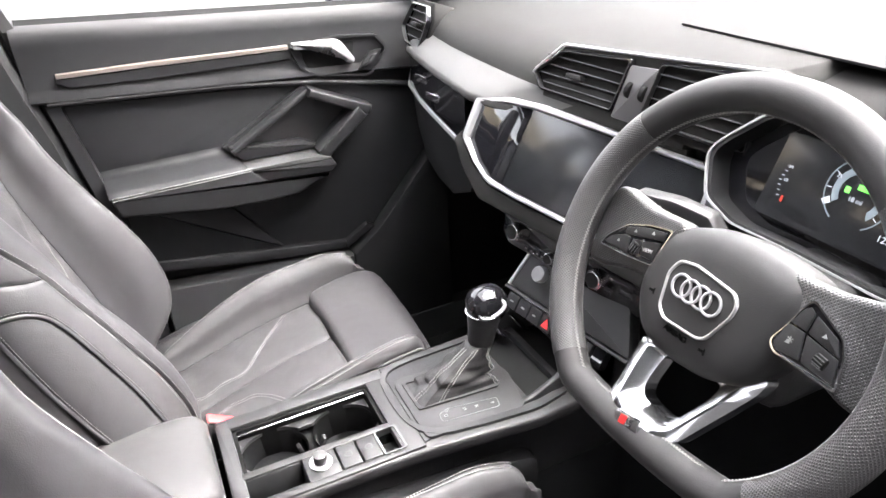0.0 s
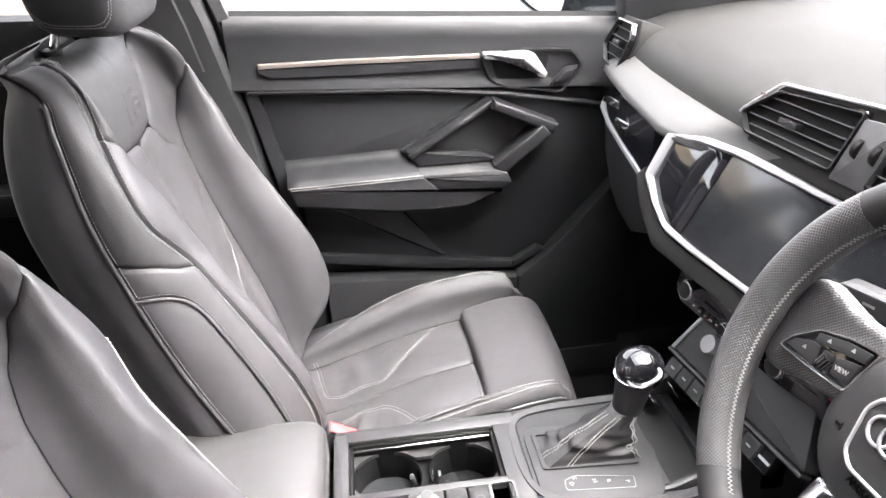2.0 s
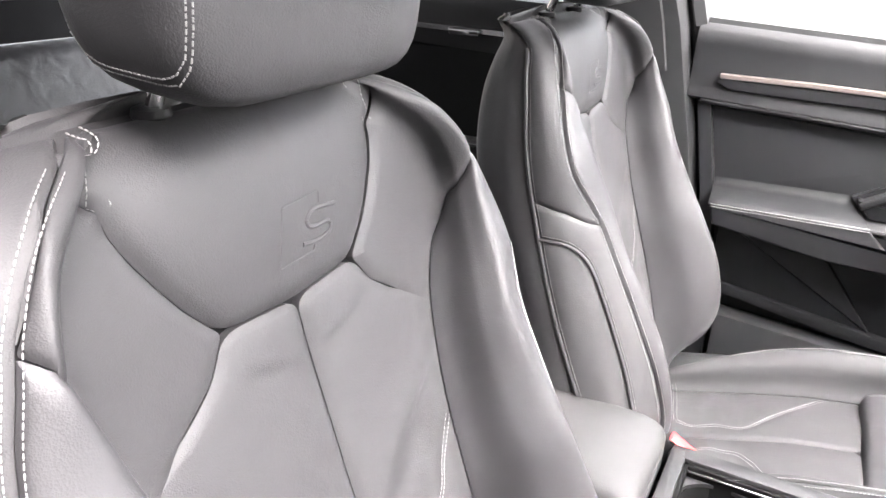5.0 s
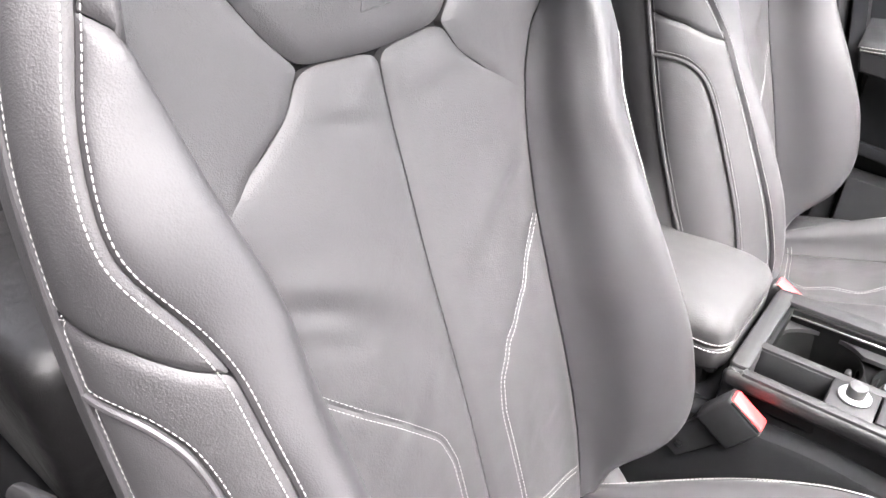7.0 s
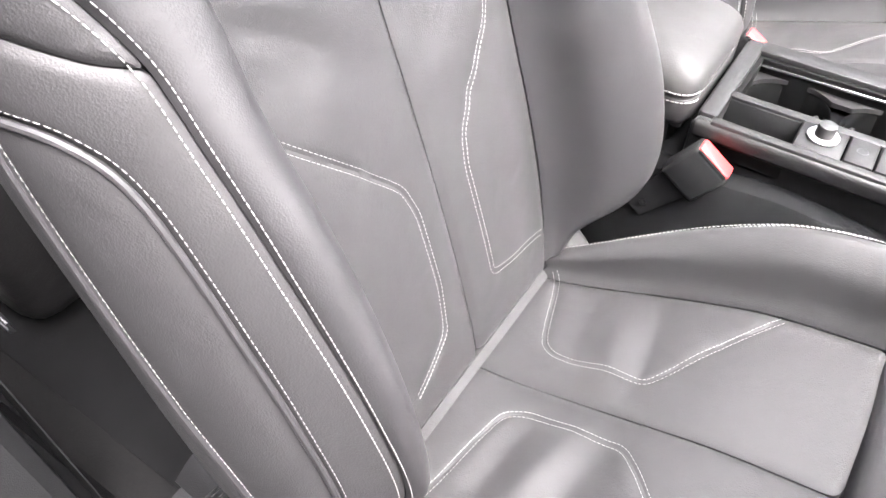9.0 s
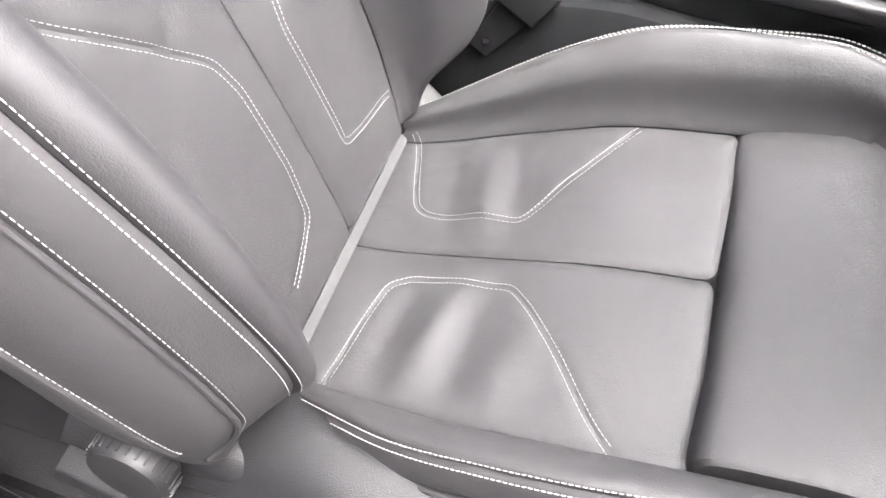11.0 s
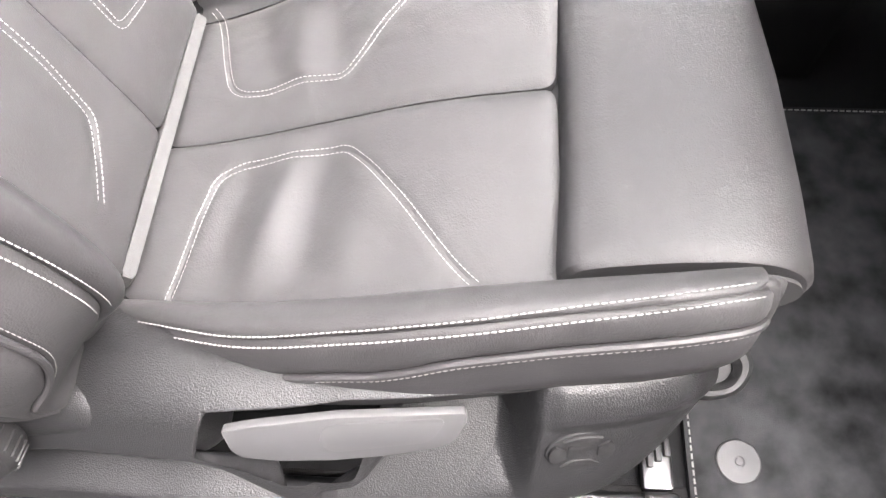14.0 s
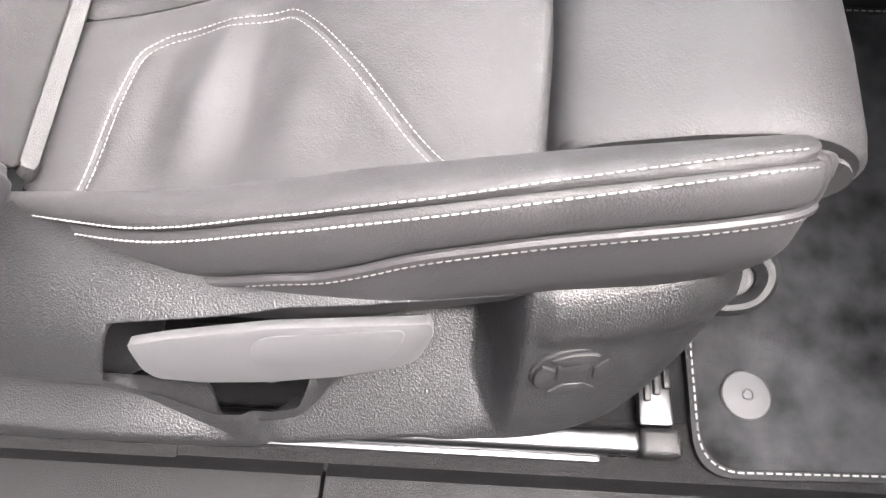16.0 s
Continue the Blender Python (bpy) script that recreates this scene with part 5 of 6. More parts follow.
part("vent_trim", tube([fv @ Vector((x, y, -.002)) for x, y in ((-.112, -.012), (-.108, -.006), (-.058, .0365), (-.050, .0395), (.02, .0445), (.12, .0515), (.30, .0650))], .0022, 8), SILVER, dash, "bright trim over the vents")
vent("air_vent", fv, [(-.105, -.010), (-.049, .033), (.088, .043), (.072, -.034), (-.085, -.034)],
     [(-.085, .080, .020), (-.092, .077, .006), (-.092, .076, -.008), (-.084, .074, -.021)], .1, "slatted central air vent with bright edge in the dashboard", [(-.015, -.002)])
vent("air_vent", fv, [(.138, .047), (.290, .058), (.290, -.034), (.122, -.034)],
     [(.136, .286, .032), (.133, .286, .016), (.130, .286, 0.0), (.127, .286, -.016)], .1, "slatted central air vent with bright edge on the driver side", [(.21, .004)])
mid = part("vent_divider", slab(fv, rounded([(.0865, .034), (.1345, .037), (.124, -.040), (.072, -.040)], .003), -.03, .003, .002), PLASTIC_GREY, dash, "dark divider with two thumb wheels")
for x in (.094, .120):
    wm = fv @ Matrix.Translation((x, .002, -.002)) @ Matrix.Rotation(radians(-8), 4, 'Z')
    part("thumb_wheel", turned(prism([(.012 * math.cos(2 * math.pi * k / 24) , .012 * math.sin(2 * math.pi * k / 24)) for k in range(24)], 'x', -.0035, .0035, .0008), wm), RUBBER_SHADE, mid, "ribbed vent wheel")
fe = FR((.552, .635, 1.300), (-.02, -1, 0), (.35, 0, 1))
vent("air_vent", fe, [(-.075, -.012), (-.045, .048), (.035, .050), (.052, .020), (.040, -.048), (-.040, -.040)],
     [(-.050, .038, .032), (-.058, .044, .014), (-.060, .044, -.004), (-.045, .040, -.022)], .06, "slatted side air vent at the passenger end of the dashboard", [(-.01, .004)])
part("vent_pod", slab(fe, [(-.085, -.014), (-.050, .056), (.042, .058), (.062, .02), (.048, -.056), (-.046, -.048)], -.09, -.008, .004), PAD, dash)

# ---- screen and centre stack ----
fs_ = FR((.50, .19, 1.18), (.2, -1, 0), (.16, 0, 1))
stack = thing("touch_screen", (0, 0, 0), "switched-off touch screen in a satin metal frame", "touch screen")
ft = FR((.47, .19, 1.18), (.2, -1, 0), (.42, 0, 1))
outer = rounded([(-.046, .0795), (-.0546, .0076), (-.009, -.0257), (.040, -.0512), (.099, -.0552), (.43, -.065), (.43, .0855), (.282, .0919), (.1125, .0988), (.0417, .0956)], .006, 4)
inner = rounded([(-.0234, .072), (-.0345, .0081), (.0, -.0215), (.0325, -.0392), (.092, -.0470), (.418, -.0565), (.418, .0780), (.273, .0837), (.089, .0870), (.0234, .0820)], .005, 4)
part("bezel", ring_bevel(ft, outer, inner, -.03, .007, .005, .3), SILVER, stack, "satin aluminium frame")
part("glass_panel", slab(ft, [(-.021, .073), (-.032, .009), (.001, -.0225), (.034, -.0405), (.068, -.0435), (.0915, .0868), (.024, .0828)], -.012, .0012, .001), GLOSS, stack, "gloss black panel beside the display")
part("display", slab(ft, [(.0945, .0868), (.071, -.0440), (.416, -.0575), (.416, .0785)], -.012, .0018, .001), GLASS_BLACK, stack, "dark glass display")
part("stack_shell", slab(fs_, rounded([(-.060, .060), (-.085, -.006), (-.054, -.060), (.018, -.095), (.030, -.165), (.42, -.19), (.42, .09)], .01, 4), -.16, -.020, .006), PLASTIC_SOFT, dash)
part("stack_apron", slab(ft, rounded([(-.058, .020), (-.0555, .006), (-.010, -.0275), (.040, -.053), (.099, -.057), (.43, -.067), (.43, -.096), (.086, -.084), (.027, -.0816), (-.030, -.0465), (-.076, -.002)], .006), -.07, .003, .004), PAD, dash, "soft grey apron under the screen")
clim = thing("climate_panel", (0, 0, 0), "gloss black climate panel with two knurled metal knobs", "control panel")
part("panel", slab(fs_, rounded([(.040, -.106), (.40, -.122), (.40, -.172), (.058, -.160), (.042, -.145)], .006), -.04, .002, .002), GLOSS, clim)


def knob(u, v, r, parent, ring):
    m = fs_ @ Matrix.Translation((u, v, .001))
    k = part("knob", turned(lathe([(r, 0), (r, .012), (r * .92, .015), (r * .80, .016)], 36), m), ring, parent, "round metal rotary knob")
    part("cap", turned(lathe([(r * .82, .0145), (r * .78, .0168), (.001, .0168)], 28), m), PLASTIC_SMOOTH, k)
    for q in range(30):
        a = 2 * math.pi * q / 30
        part("rib", turned(box((-.0006, -.0008, .001), (.0006, .0008, .012), 0), m @ Matrix.Rotation(a, 4, 'Z') @ Matrix.Translation((r, 0, 0))), ring, k)


knob(.078, -.131, .0155, clim, CHROME)
knob(.262, -.141, .0155, clim, CHROME)
knob(.166, -.146, .010, clim, CHROME)
for q in range(5):
    part("climate_key", slab(fs_, rounded([(.100 + .013 * q, -.146), (.111 + .013 * q, -.1465), (.111 + .013 * q, -.158), (.100 + .013 * q, -.1575)], .002), 0, .005, .001), GLOSS, clim)
    part("key_mark", slab(fs_, [(.103 + .013 * q, -.151), (.108 + .013 * q, -.151), (.108 + .013 * q, -.153), (.103 + .013 * q, -.153)], .005, .0054), WHITE_PRINT, clim)
fl_ = FR((.478, .02, .965), (.16, -1, .0), (.62, .0, 1))
part("lower_fascia", slab(fl_, rounded([(-.056, .075), (.16, .075), (.20, -.002), (-.074, -.002)], .008), -.03, .0, .004), ALU_DARK, dash, "brushed dark metal panel with volume knob")
part("fascia_side", slab(fl_, [(-.0575, .075), (-.051, .075), (-.069, -.002), (-.0755, -.002)], -.02, .003, .0015), SILVER, dash, "satin metal side edge of the panel")
vm = fl_ @ Matrix.Translation((-.0127, .041, 0))
part("volume_knob", turned(lathe([(.014, 0), (.014, .010), (.0128, .013), (.009, .0135)], 36), vm), SILVER, dash, "knurled metal volume knob")
part("fascia_edge", slab(fl_, [(-.076, -.0035), (.20, -.0035), (.20, -.0085), (-.078, -.0085)], -.02, .004, .002), ALU_DARK, dash, "satin metal edge strip")
keys = thing("switch_row", (0, 0, 0), "row of black dashboard switches with a red hazard switch", "switch panel")
part("tray", slab(fl_, [(-.066, -.009), (.16, -.009), (.16, -.040), (-.074, -.040)], -.02, -.002, .002), GLOSS, keys)
for q in range(7):
    u0 = -.060 + q * .0285
    kk = part("key", slab(fl_, rounded([(u0, -.011), (u0 + .0265, -.011), (u0 + .0265, -.037), (u0, -.037)], .002), -.004, .004, .0015), PLASTIC_SOFT, keys)
    if q == 3:
        part("hazard_mark", slab(fl_, [(u0 + .005, -.032), (u0 + .0215, -.032), (u0 + .0133, -.016)], .003, .0046, .0002), RED, kk, "red hazard triangle")
        continue
    part("key_mark", slab(fl_, [(u0 + .009, -.023), (u0 + .017, -.023), (u0 + .017, -.0255), (u0 + .009, -.0255)], .004, .0045), WHITE_PRINT, kk)
part("storage_back", box((.52, -.09, .84), (.56, .10, .96), .004), PLASTIC_SOFT, console)
for q in range(2):
    part("port_cover", turned(box((-.002, -.02, -.012), (.002, .02, .012), .002), Matrix.Translation((.435 + .035 * q, .075 - .01 * q, .885 + .01 * q)) @ Matrix.Rotation(radians(-50), 4, 'Y')), GLOSS, console)
    part("port_mark", turned(box((-.0003, -.008, -.001), (.0003, .008, .001), 0), Matrix.Translation((.433 + .035 * q, .075 - .01 * q, .888 + .01 * q)) @ Matrix.Rotation(radians(-50), 4, 'Y')), WHITE_PRINT, console)

# ---- instrument cluster ----
fc = FR((.553, -.404, 1.2945), (0, -1, 0), (.35, 0, 1)) @ Matrix.Scale(.9, 4)
clus = thing("instrument_cluster", (0, 0, 0), "digital instrument cluster lit green and white under a hood", "instrument cluster")
ho = rounded([(-.182, -.022), (-.190, .000), (-.174, .022), (-.125, .068), (-.085, .080), (.17, .080), (.20, .03), (.19, -.06), (.085, -.072), (-.040, -.070), (-.118, -.072), (-.168, -.055)], .012, 4)
hi_ = [(x * .955, y * .93) for x, y in ho]
part("hood", ring_slab(fc, ho, hi_, -.045, .004), PLASTIC_SOFT, clus, "satin dark hood")
part("hood_edge", ring_slab(fc, [(x * 1.006, y * 1.01) for x, y in ho], [(x * .988, y * .98) for x, y in ho], .004, .007), SILVER, clus, "pale hood edge")
part("hood_top", slab(fc, [(x * 1.02, y * 1.03) for x, y in ho], -.14, -.045, .006), PAD, clus)
part("dial_plate", slab(fc, hi_, -.040, -.030), GLOSS, clus)
part("display_glass", slab(fc, [(-.108, -.048), (-.102, .055), (.16, .055), (.16, -.048)], -.02, -.015, .001), GLASS_BLACK, clus)
for k in range(9):
    a = radians(215 - k * 31)
    b_ = turned(box((-.0004, -.003, 0), (.0004, .003, .0006), 0), fc @ Matrix.Translation((.006 + .034 * math.cos(a), .014 + .034 * math.sin(a), -.0148)) @ Matrix.Rotation(a + math.pi / 2, 4, 'Z'))
    part("dial_mark", b_, WHITE_LIT, clus)
arcm = [fc @ Vector((.006 + .0385 * math.cos(radians(a)), .014 + .0385 * math.sin(radians(a)), -.0145)) for a in range(-60, 241, 10)]
part("dial_ring", tube(arcm, .0007, 6), GREY_LIT, clus)
gl = [(.006 + r * math.cos(radians(a)), .014 + r * math.sin(radians(a))) for r, rng in ((.030, range(-50, 220, 12)), (.022, range(212, -52, -12))) for a in rng]
part("dial_band", slab(fc, gl, -.0149, -.0146), GREY_LIT, clus)
part("needle_mark", slab(fc, [(-.031, -.004), (-.023, .002), (-.020, -.003), (-.026, -.009)], -.0144, -.014), WHITE_LIT, clus)
for txt, x, y, sz in (("25", -.022, .026, .006), ("50", -.004, .040, .006), ("75", .020, .040, .006), ("18 mi", .006, .007, .0075), ("12:17", .056, -.020, .010), ("11", .056, -.010, .009)):
    words(txt, fc @ Matrix.Translation((x, y, -.0143)), sz, WHITE_LIT, clus)
part("charge_bar", slab(fc, [(.003, .019), (.017, .019), (.017, .025), (.003, .025)], -.0146, -.0142), GREEN_LIT, clus, "green charge bar")
part("pump_sign", slab(fc, [(-.010, .012), (-.004, .012), (-.004, .019), (-.010, .019)], -.0146, -.0142), GREEN_LIT, clus)
for k in range(7):
    part("gauge_mark", slab(fc, [(-.0905 + .0026 * abs(k - 3) ** 1.3 * .4, -.020 + .006 * k), (-.0870 + .0026 * abs(k - 3) ** 1.3 * .4, -.020 + .006 * k), (-.0870 + .0026 * abs(k - 3) ** 1.3 * .4, -.0192 + .006 * k),
                                 (-.0905 + .0026 * abs(k - 3) ** 1.3 * .4, -.0192 + .006 * k)], -.0146, -.0142), WHITE_LIT, clus)
part("gauge_sign", slab(fc, [(-.079, -.026), (-.076, -.026), (-.076, -.018), (-.079, -.018)], -.0146, -.0142), RED_LIT, clus)
words("1/1", fc @ Matrix.Translation((-.082, .016, -.0143)), .005, WHITE_LIT, clus)
words("1/2", fc @ Matrix.Translation((-.082, .000, -.0143)), .005, WHITE_LIT, clus)

# ---- stalk ----
stalk = thing("indicator_stalk", (0, 0, 0), "black indicator stalk behind the steering wheel", "stalk")
sm_ = FR((.47, -.275, 1.258), (.25, -1, .05), (0, .1, 1))
part("lever", slab(sm_, rounded([(-.058, -.006), (-.050, .010), (.0, .012), (.045, .006), (.06, -.014), (.0, -.012), (-.04, -.012)], .004, 3), -.012, .012, .004), PLASTIC_SMOOTH, stalk)
for q, (a, b) in enumerate(((-.044, .001), (-.018, .001))):
    part("print", slab(sm_, [(a - .006, b - .001), (a + .006, b - .001), (a + .006, b + .0015), (a - .006, b + .0015)], .0118, .0124), WHITE_PRINT, stalk)
part("column_shroud", box((.43, -.47, 1.12), (.62, -.37, 1.235), .02, 3), PLASTIC_SOFT, dash)

# ---- steering wheel ----
wheel = thing("steering_wheel", (0, 0, 0), "black leather flat-bottomed steering wheel with metal spoke and pale stitching", "steering wheel")
rk = radians(24.2)
wm = FR((.354, -.434, 1.273), (0, -1, 0), (math.sin(rk), 0, math.cos(rk))) @ Matrix.Rotation(radians(3.4), 4, 'Z')
wheel.matrix_world = wm


def rim_at(a, R=.1715):
    x, y = R * math.cos(a), R * math.sin(a)
    lim = -.140
    if y < lim:
        y = lim + (y - lim) * .22
    return Vector((x, y, 0))


def rim_piece(name, a0, a1, r, material, label):
    n = max(8, int(abs(a1 - a0) / 3))
    path = [rim_at(radians(a0 + (a1 - a0) * k / n)) for k in range(n + 1)]
    return part(name, tube(path, r, 16, up=(0, 0, 1)), material, wheel, label)


def lay_grain(ob, fn, wrap=0.0):
    """A grain map in metres, so that rows of fine holes follow the leather."""
    me = ob.data
    uv = me.uv_layers.new(name="grain")
    for f in me.polygons:
        first = None
        for li in f.loop_indices:
            a, b = fn(me.vertices[me.loops[li].vertex_index].co)
            if wrap and first is not None:
                b += wrap * round((first - b) / wrap)
            first = b if first is None else first
            uv.data[li].uv = (a, b)


def round_rim(c):
    return math.atan2(c.y, -c.x if c.x < 0 else c.x) * .1715, math.atan2(c.z, .1715 - math.hypot(c.x, c.y)) * .0178


rim_piece("rim_top", 44, 136, .0175, LEATHER_WRAP, "smooth black leather rim")
for a0, a1 in ((136, 226), (-46, 44)):
    lay_grain(rim_piece("rim_grip", a0, a1, .0178, PERF, "perforated black leather grip"), round_rim, 2 * math.pi * .0178)
rim_piece("rim_bottom", 226, 314, .0172, LEATHER_WRAP, "smooth black leather rim")
V, F = [], []
for k in range(560):
    a = 2 * math.pi * k / 560
    p, q = rim_at(a), rim_at(a + .01)
    t = (q - p).normalized()
    inn = Vector((-p.x, -p.y, 0)).normalized()
    c = p + inn * .0171 + Vector((0, 0, .0042))
    d = (t * (1 if k % 2 else -1) * .0011 + Vector((0, 0, .0016)) + inn * -.0005)
    i0 = len(V)
    s_ = d.cross(inn).normalized() * .00028
    for e in (c - d, c + d):
        for o in (s_ + inn * -.0002, s_ + inn * .0006, -s_ + inn * .0006, -s_ + inn * -.0002):
            V.append(tuple(e + o))
    F += [(i0, i0 + 1, i0 + 5, i0 + 4), (i0 + 1, i0 + 2, i0 + 6, i0 + 5), (i0 + 2, i0 + 3, i0 + 7, i0 + 6), (i0 + 3, i0, i0 + 4, i0 + 7)]
part("stitching", (V, [], F), THREAD, wheel, "pale grey cross stitching", kind="stuff")
hub_r = rounded([(-.084, .012), (-.076, .030), (-.055, .044), (-.020, .055), (.020, .057), (.055, .052), (.078, .046), (.088, .030), (.084, 0), (.074, -.035), (.055, -.062), (.020, -.074),
                 (-.020, -.076), (-.055, -.070), (-.072, -.055), (-.084, -.028)], .012, 4)
rings = []
for z, k in ((-.060, .95), (-.040, .995), (-.030, 1.0), (-.022, .985), (-.014, .93), (-.008, .84), (-.004, .72), (-.0015, .55), (0, .3), (.0003, .1)):
    rings.append([(.002 + (x - .002) * k, -.010 + (y + .010) * k, z) for x, y in hub_r])
hub = part("airbag_cover", loft(rings), LEATHER_WRAP, wheel, "soft black airbag cover")
hub_tree = BVHTree.FromPolygons([v.co for v in hub.data.vertices], [tuple(f.vertices) for f in hub.data.polygons])


def hub_z(x, y):
    return hub_tree.ray_cast(Vector((x, y, .2)), Vector((0, 0, -1)))[0].z


em_o = rounded([(-.041, .003), (-.033, .0165), (-.014, .0195), (.032, .0125), (.0385, .004), (.037, -.008), (.023, -.035), (.015, -.0395), (-.027, -.0395), (-.037, -.031)], .005, 4)
em_i = [(-.001 + (x + .001) * .925, -.010 + (y + .010) * .91) for x, y in em_o]
part("emblem_frame", ring_bevel(Matrix.Translation((0, 0, -.006)), em_o, em_i, 0, .0085, .0012, .3), SILVER, hub, "satin silver emblem frame")
part("emblem_field", prism(em_i, 'z', -.006, .0010, .0004), LEATHER_WRAP, hub)
for q in range(4):
    cx = -.0205 + q * .0117
    ringp = [(cx + .0100 * math.cos(2 * math.pi * k / 32), -.004 - .0006 * q + .0100 * math.sin(2 * math.pi * k / 32), .0020 + .0005 * (q % 2)) for k in range(32)]
    part("emblem_ring", tube(ringp, .0014, 8, closed=True), SILVER, hub, "bright ring")
words("AIRBAG", Matrix.Translation((-.0095, -.0455, hub_z(-.0095, -.0455) + .0006)) @ Matrix.Rotation(radians(-3), 4, 'Z'), .0078, BLACK, hub, depth=.0009)
for x, y in ((-.052, -.022), (.022, -.046)):
    hz = hub_z(x, y) + .0006
    part("horn_sign", joined(box((x - .0040, y - .0012, hz - .001), (x + .0005, y + .0012, hz + .0003)), box((x + .0012, y - .0030, hz - .001), (x + .0026, y + .0030, hz + .0003))), BLACK, hub)
# spokes with switch panels
PODS = ((-1, [(-.141, -.0075), (-.134, .004), (-.114, .0216), (-.087, .030), (-.060, .034), (-.067, .007), (-.069, -.003), (-.107, -.0065)],
         [[(-.1135, .0195), (-.088, .0275), (-.064, .0310), (-.066, .0220), (-.1135, .0125)], [(-.137, -.0040), (-.131, .004), (-.1145, .0115), (-.106, .0115), (-.103, -.0040)],
          [(-.1015, .0115), (-.091, .0135), (-.088, .000), (-.0990, -.0040)], [(-.089, .0135), (-.067, .0195), (-.0685, .001), (-.086, .000)]], (-.0955, .0045), 70),
        (1, [(.070, -.008), (.076, -.0150), (.1300, -.0190), (.1262, .0036), (.1200, .0165), (.0896, .033), (.084, .0247), (.078, .008)],
         [[(.0795, .0115), (.0850, .0245), (.0895, .0285), (.0945, .0245), (.0935, .0100)], [(.0965, .0245), (.1170, .0155), (.1235, .0035), (.0955, .0095)],
          [(.0725, -.0085), (.0785, .0095), (.0930, .0085), (.0975, -.0125), (.0775, -.0135)], [(.0950, .0080), (.1235, .0020), (.1275, -.0165), (.0995, -.0130)]], (.1128, -.0048), -12))
for sx, pan, tiles, roll, lean in PODS:
    arm_ = [(sx * .050, .046), (sx * .10, .046), (sx * .150, .056), (sx * .163, .03), (sx * .160, -.030), (sx * .135, -.030), (sx * .110, -.020), (sx * .060, -.016)]
    lay_grain(part("spoke", prism(rounded(arm_, .010, 3), 'z', -.036, -.012, .006, 3), PERF, wheel, "perforated leather spoke"), lambda c: (c.x, c.y))
    pc = part("switch_panel", prism(rounded(pan, .004, 3), 'z', -.016, -.0075, .001), GLOSS, wheel, "black switch panel")
    for tl in tiles:
        key = part("switch", prism(rounded(tl, .0012, 2), 'z', -.0080, -.0060, .0006), PLASTIC_SMOOTH, pc)
        mx, my = sum(p[0] for p in tl) / len(tl), sum(p[1] for p in tl) / len(tl)
        if tl is not tiles[2 if sx < 0 else 3] and not (sx < 0 and tl is tiles[3]) and not (sx > 0 and tl is tiles[0]):
            for dx in ((-.012, .010) if sx < 0 and tl is tiles[0] else (0,)):
                part("switch_mark", prism([(mx + dx - .0022, my - .0016 + dx * .25), (mx + dx + .0022, my - .0010 + dx * .25), (mx + dx, my + .0020 + dx * .25)], 'z', -.0062, -.0057), WHITE_PRINT, key)
    ol = rounded(pan, .004, 3)
    mx, my = sum(p[0] for p in ol) / len(ol), sum(p[1] for p in ol) / len(ol)
    part("switch_edge", ring_slab(Matrix.Identity(4), [(mx + (x - mx) * 1.045, my + (y - my) * 1.07) for x, y in ol], ol, -.016, -.0065), CHROME, pc, "bright edge of the switch panel")
    rm = Matrix.Translation((roll[0], roll[1], -.0075)) @ Matrix.Rotation(radians(lean), 4, 'Z') @ Matrix.Rotation(radians(90), 4, 'Y')
    rl = part("roller", turned(lathe([(.0040, -.0055), (.0052, -.0045), (.0052, .0045), (.0040, .0055)], 24), rm), RUBBER_SHADE, pc, "ribbed thumb roller")
    for q in range(12):
        part("rib", turned(box((.0048, -.0004, -.0040), (.0057, .0004, .0040)), rm @ Matrix.Rotation(math.pi * q / 6, 4, 'Z')), PLASTIC_GREY, rl)
words("VIEW", Matrix.Translation((-.0785, .0075, -.0057)) @ Matrix.Rotation(radians(9), 4, 'Z'), .0055, WHITE_PRINT, wheel)
words("*", Matrix.Translation((.0850, -.0035, -.0057)), .012, WHITE_PRINT, wheel)
# the metal spoke at the bottom dips towards the hub
low_o = rounded([(-.064, -.0735), (-.054, -.122), (-.047, -.143), (-.022, -.1495), (.018, -.142), (.035, -.129), (.0625, -.0665), (.0680, -.047), (0, -.055)], .006, 4)
low_i = rounded([(-.0300, -.0763), (-.0285, -.105), (-.022, -.115), (-.010, -.1175), (.012, -.1187), (.0205, -.114), (.033, -.0857), (.034, -.0708), (.002, -.075)], .006, 4)
low = ring_bevel(Matrix.Translation((0, 0, 0)), low_o, low_i, -.014, .009, .007, .42)
for v in low.verts:
    u = min(max((v.co.y + .140) / .080, 0), 1)
    v.co.z += .007 * (1 - min(1, u * 4)) - .038 * u
part("lower_spoke", low, ALU, wheel, "bright metal lower spoke")
bm_ = Matrix.Translation((-.0085, -.1345, .0150)) @ Matrix.Rotation(radians(9), 4, 'Z') @ Matrix.Rotation(radians(8), 4, 'X')
bd = part("spoke_badge", turned(box((-.0145, -.0058, -.003), (.0145, .0058, .0012), .0006), bm_), ALU, wheel, "pale badge on the lower spoke")
part("badge_field", turned(prism([(-.009, -.0045), (-.001, -.0045), (.002, .0045), (-.006, .0045)], 'z', .001, .0017), bm_), RED, bd)
part("badge_mark", turned(tube([(.0085, .0035, .0016), (.003, .0035, .0016), (.002, .001, .0016), (.007, -.001, .0016), (.006, -.0035, .0016), (-.0005, -.0035, .0016)], .0007, 6), bm_), PLASTIC_SOFT, bd)

# ---- passenger door ----
door = thing("door_1", (0, 0, 0), "black passenger door with metal strip, stitched armrest and speaker pocket", "car door", kind="structure")


def dz(x):
    return -.060 * (x + .20)


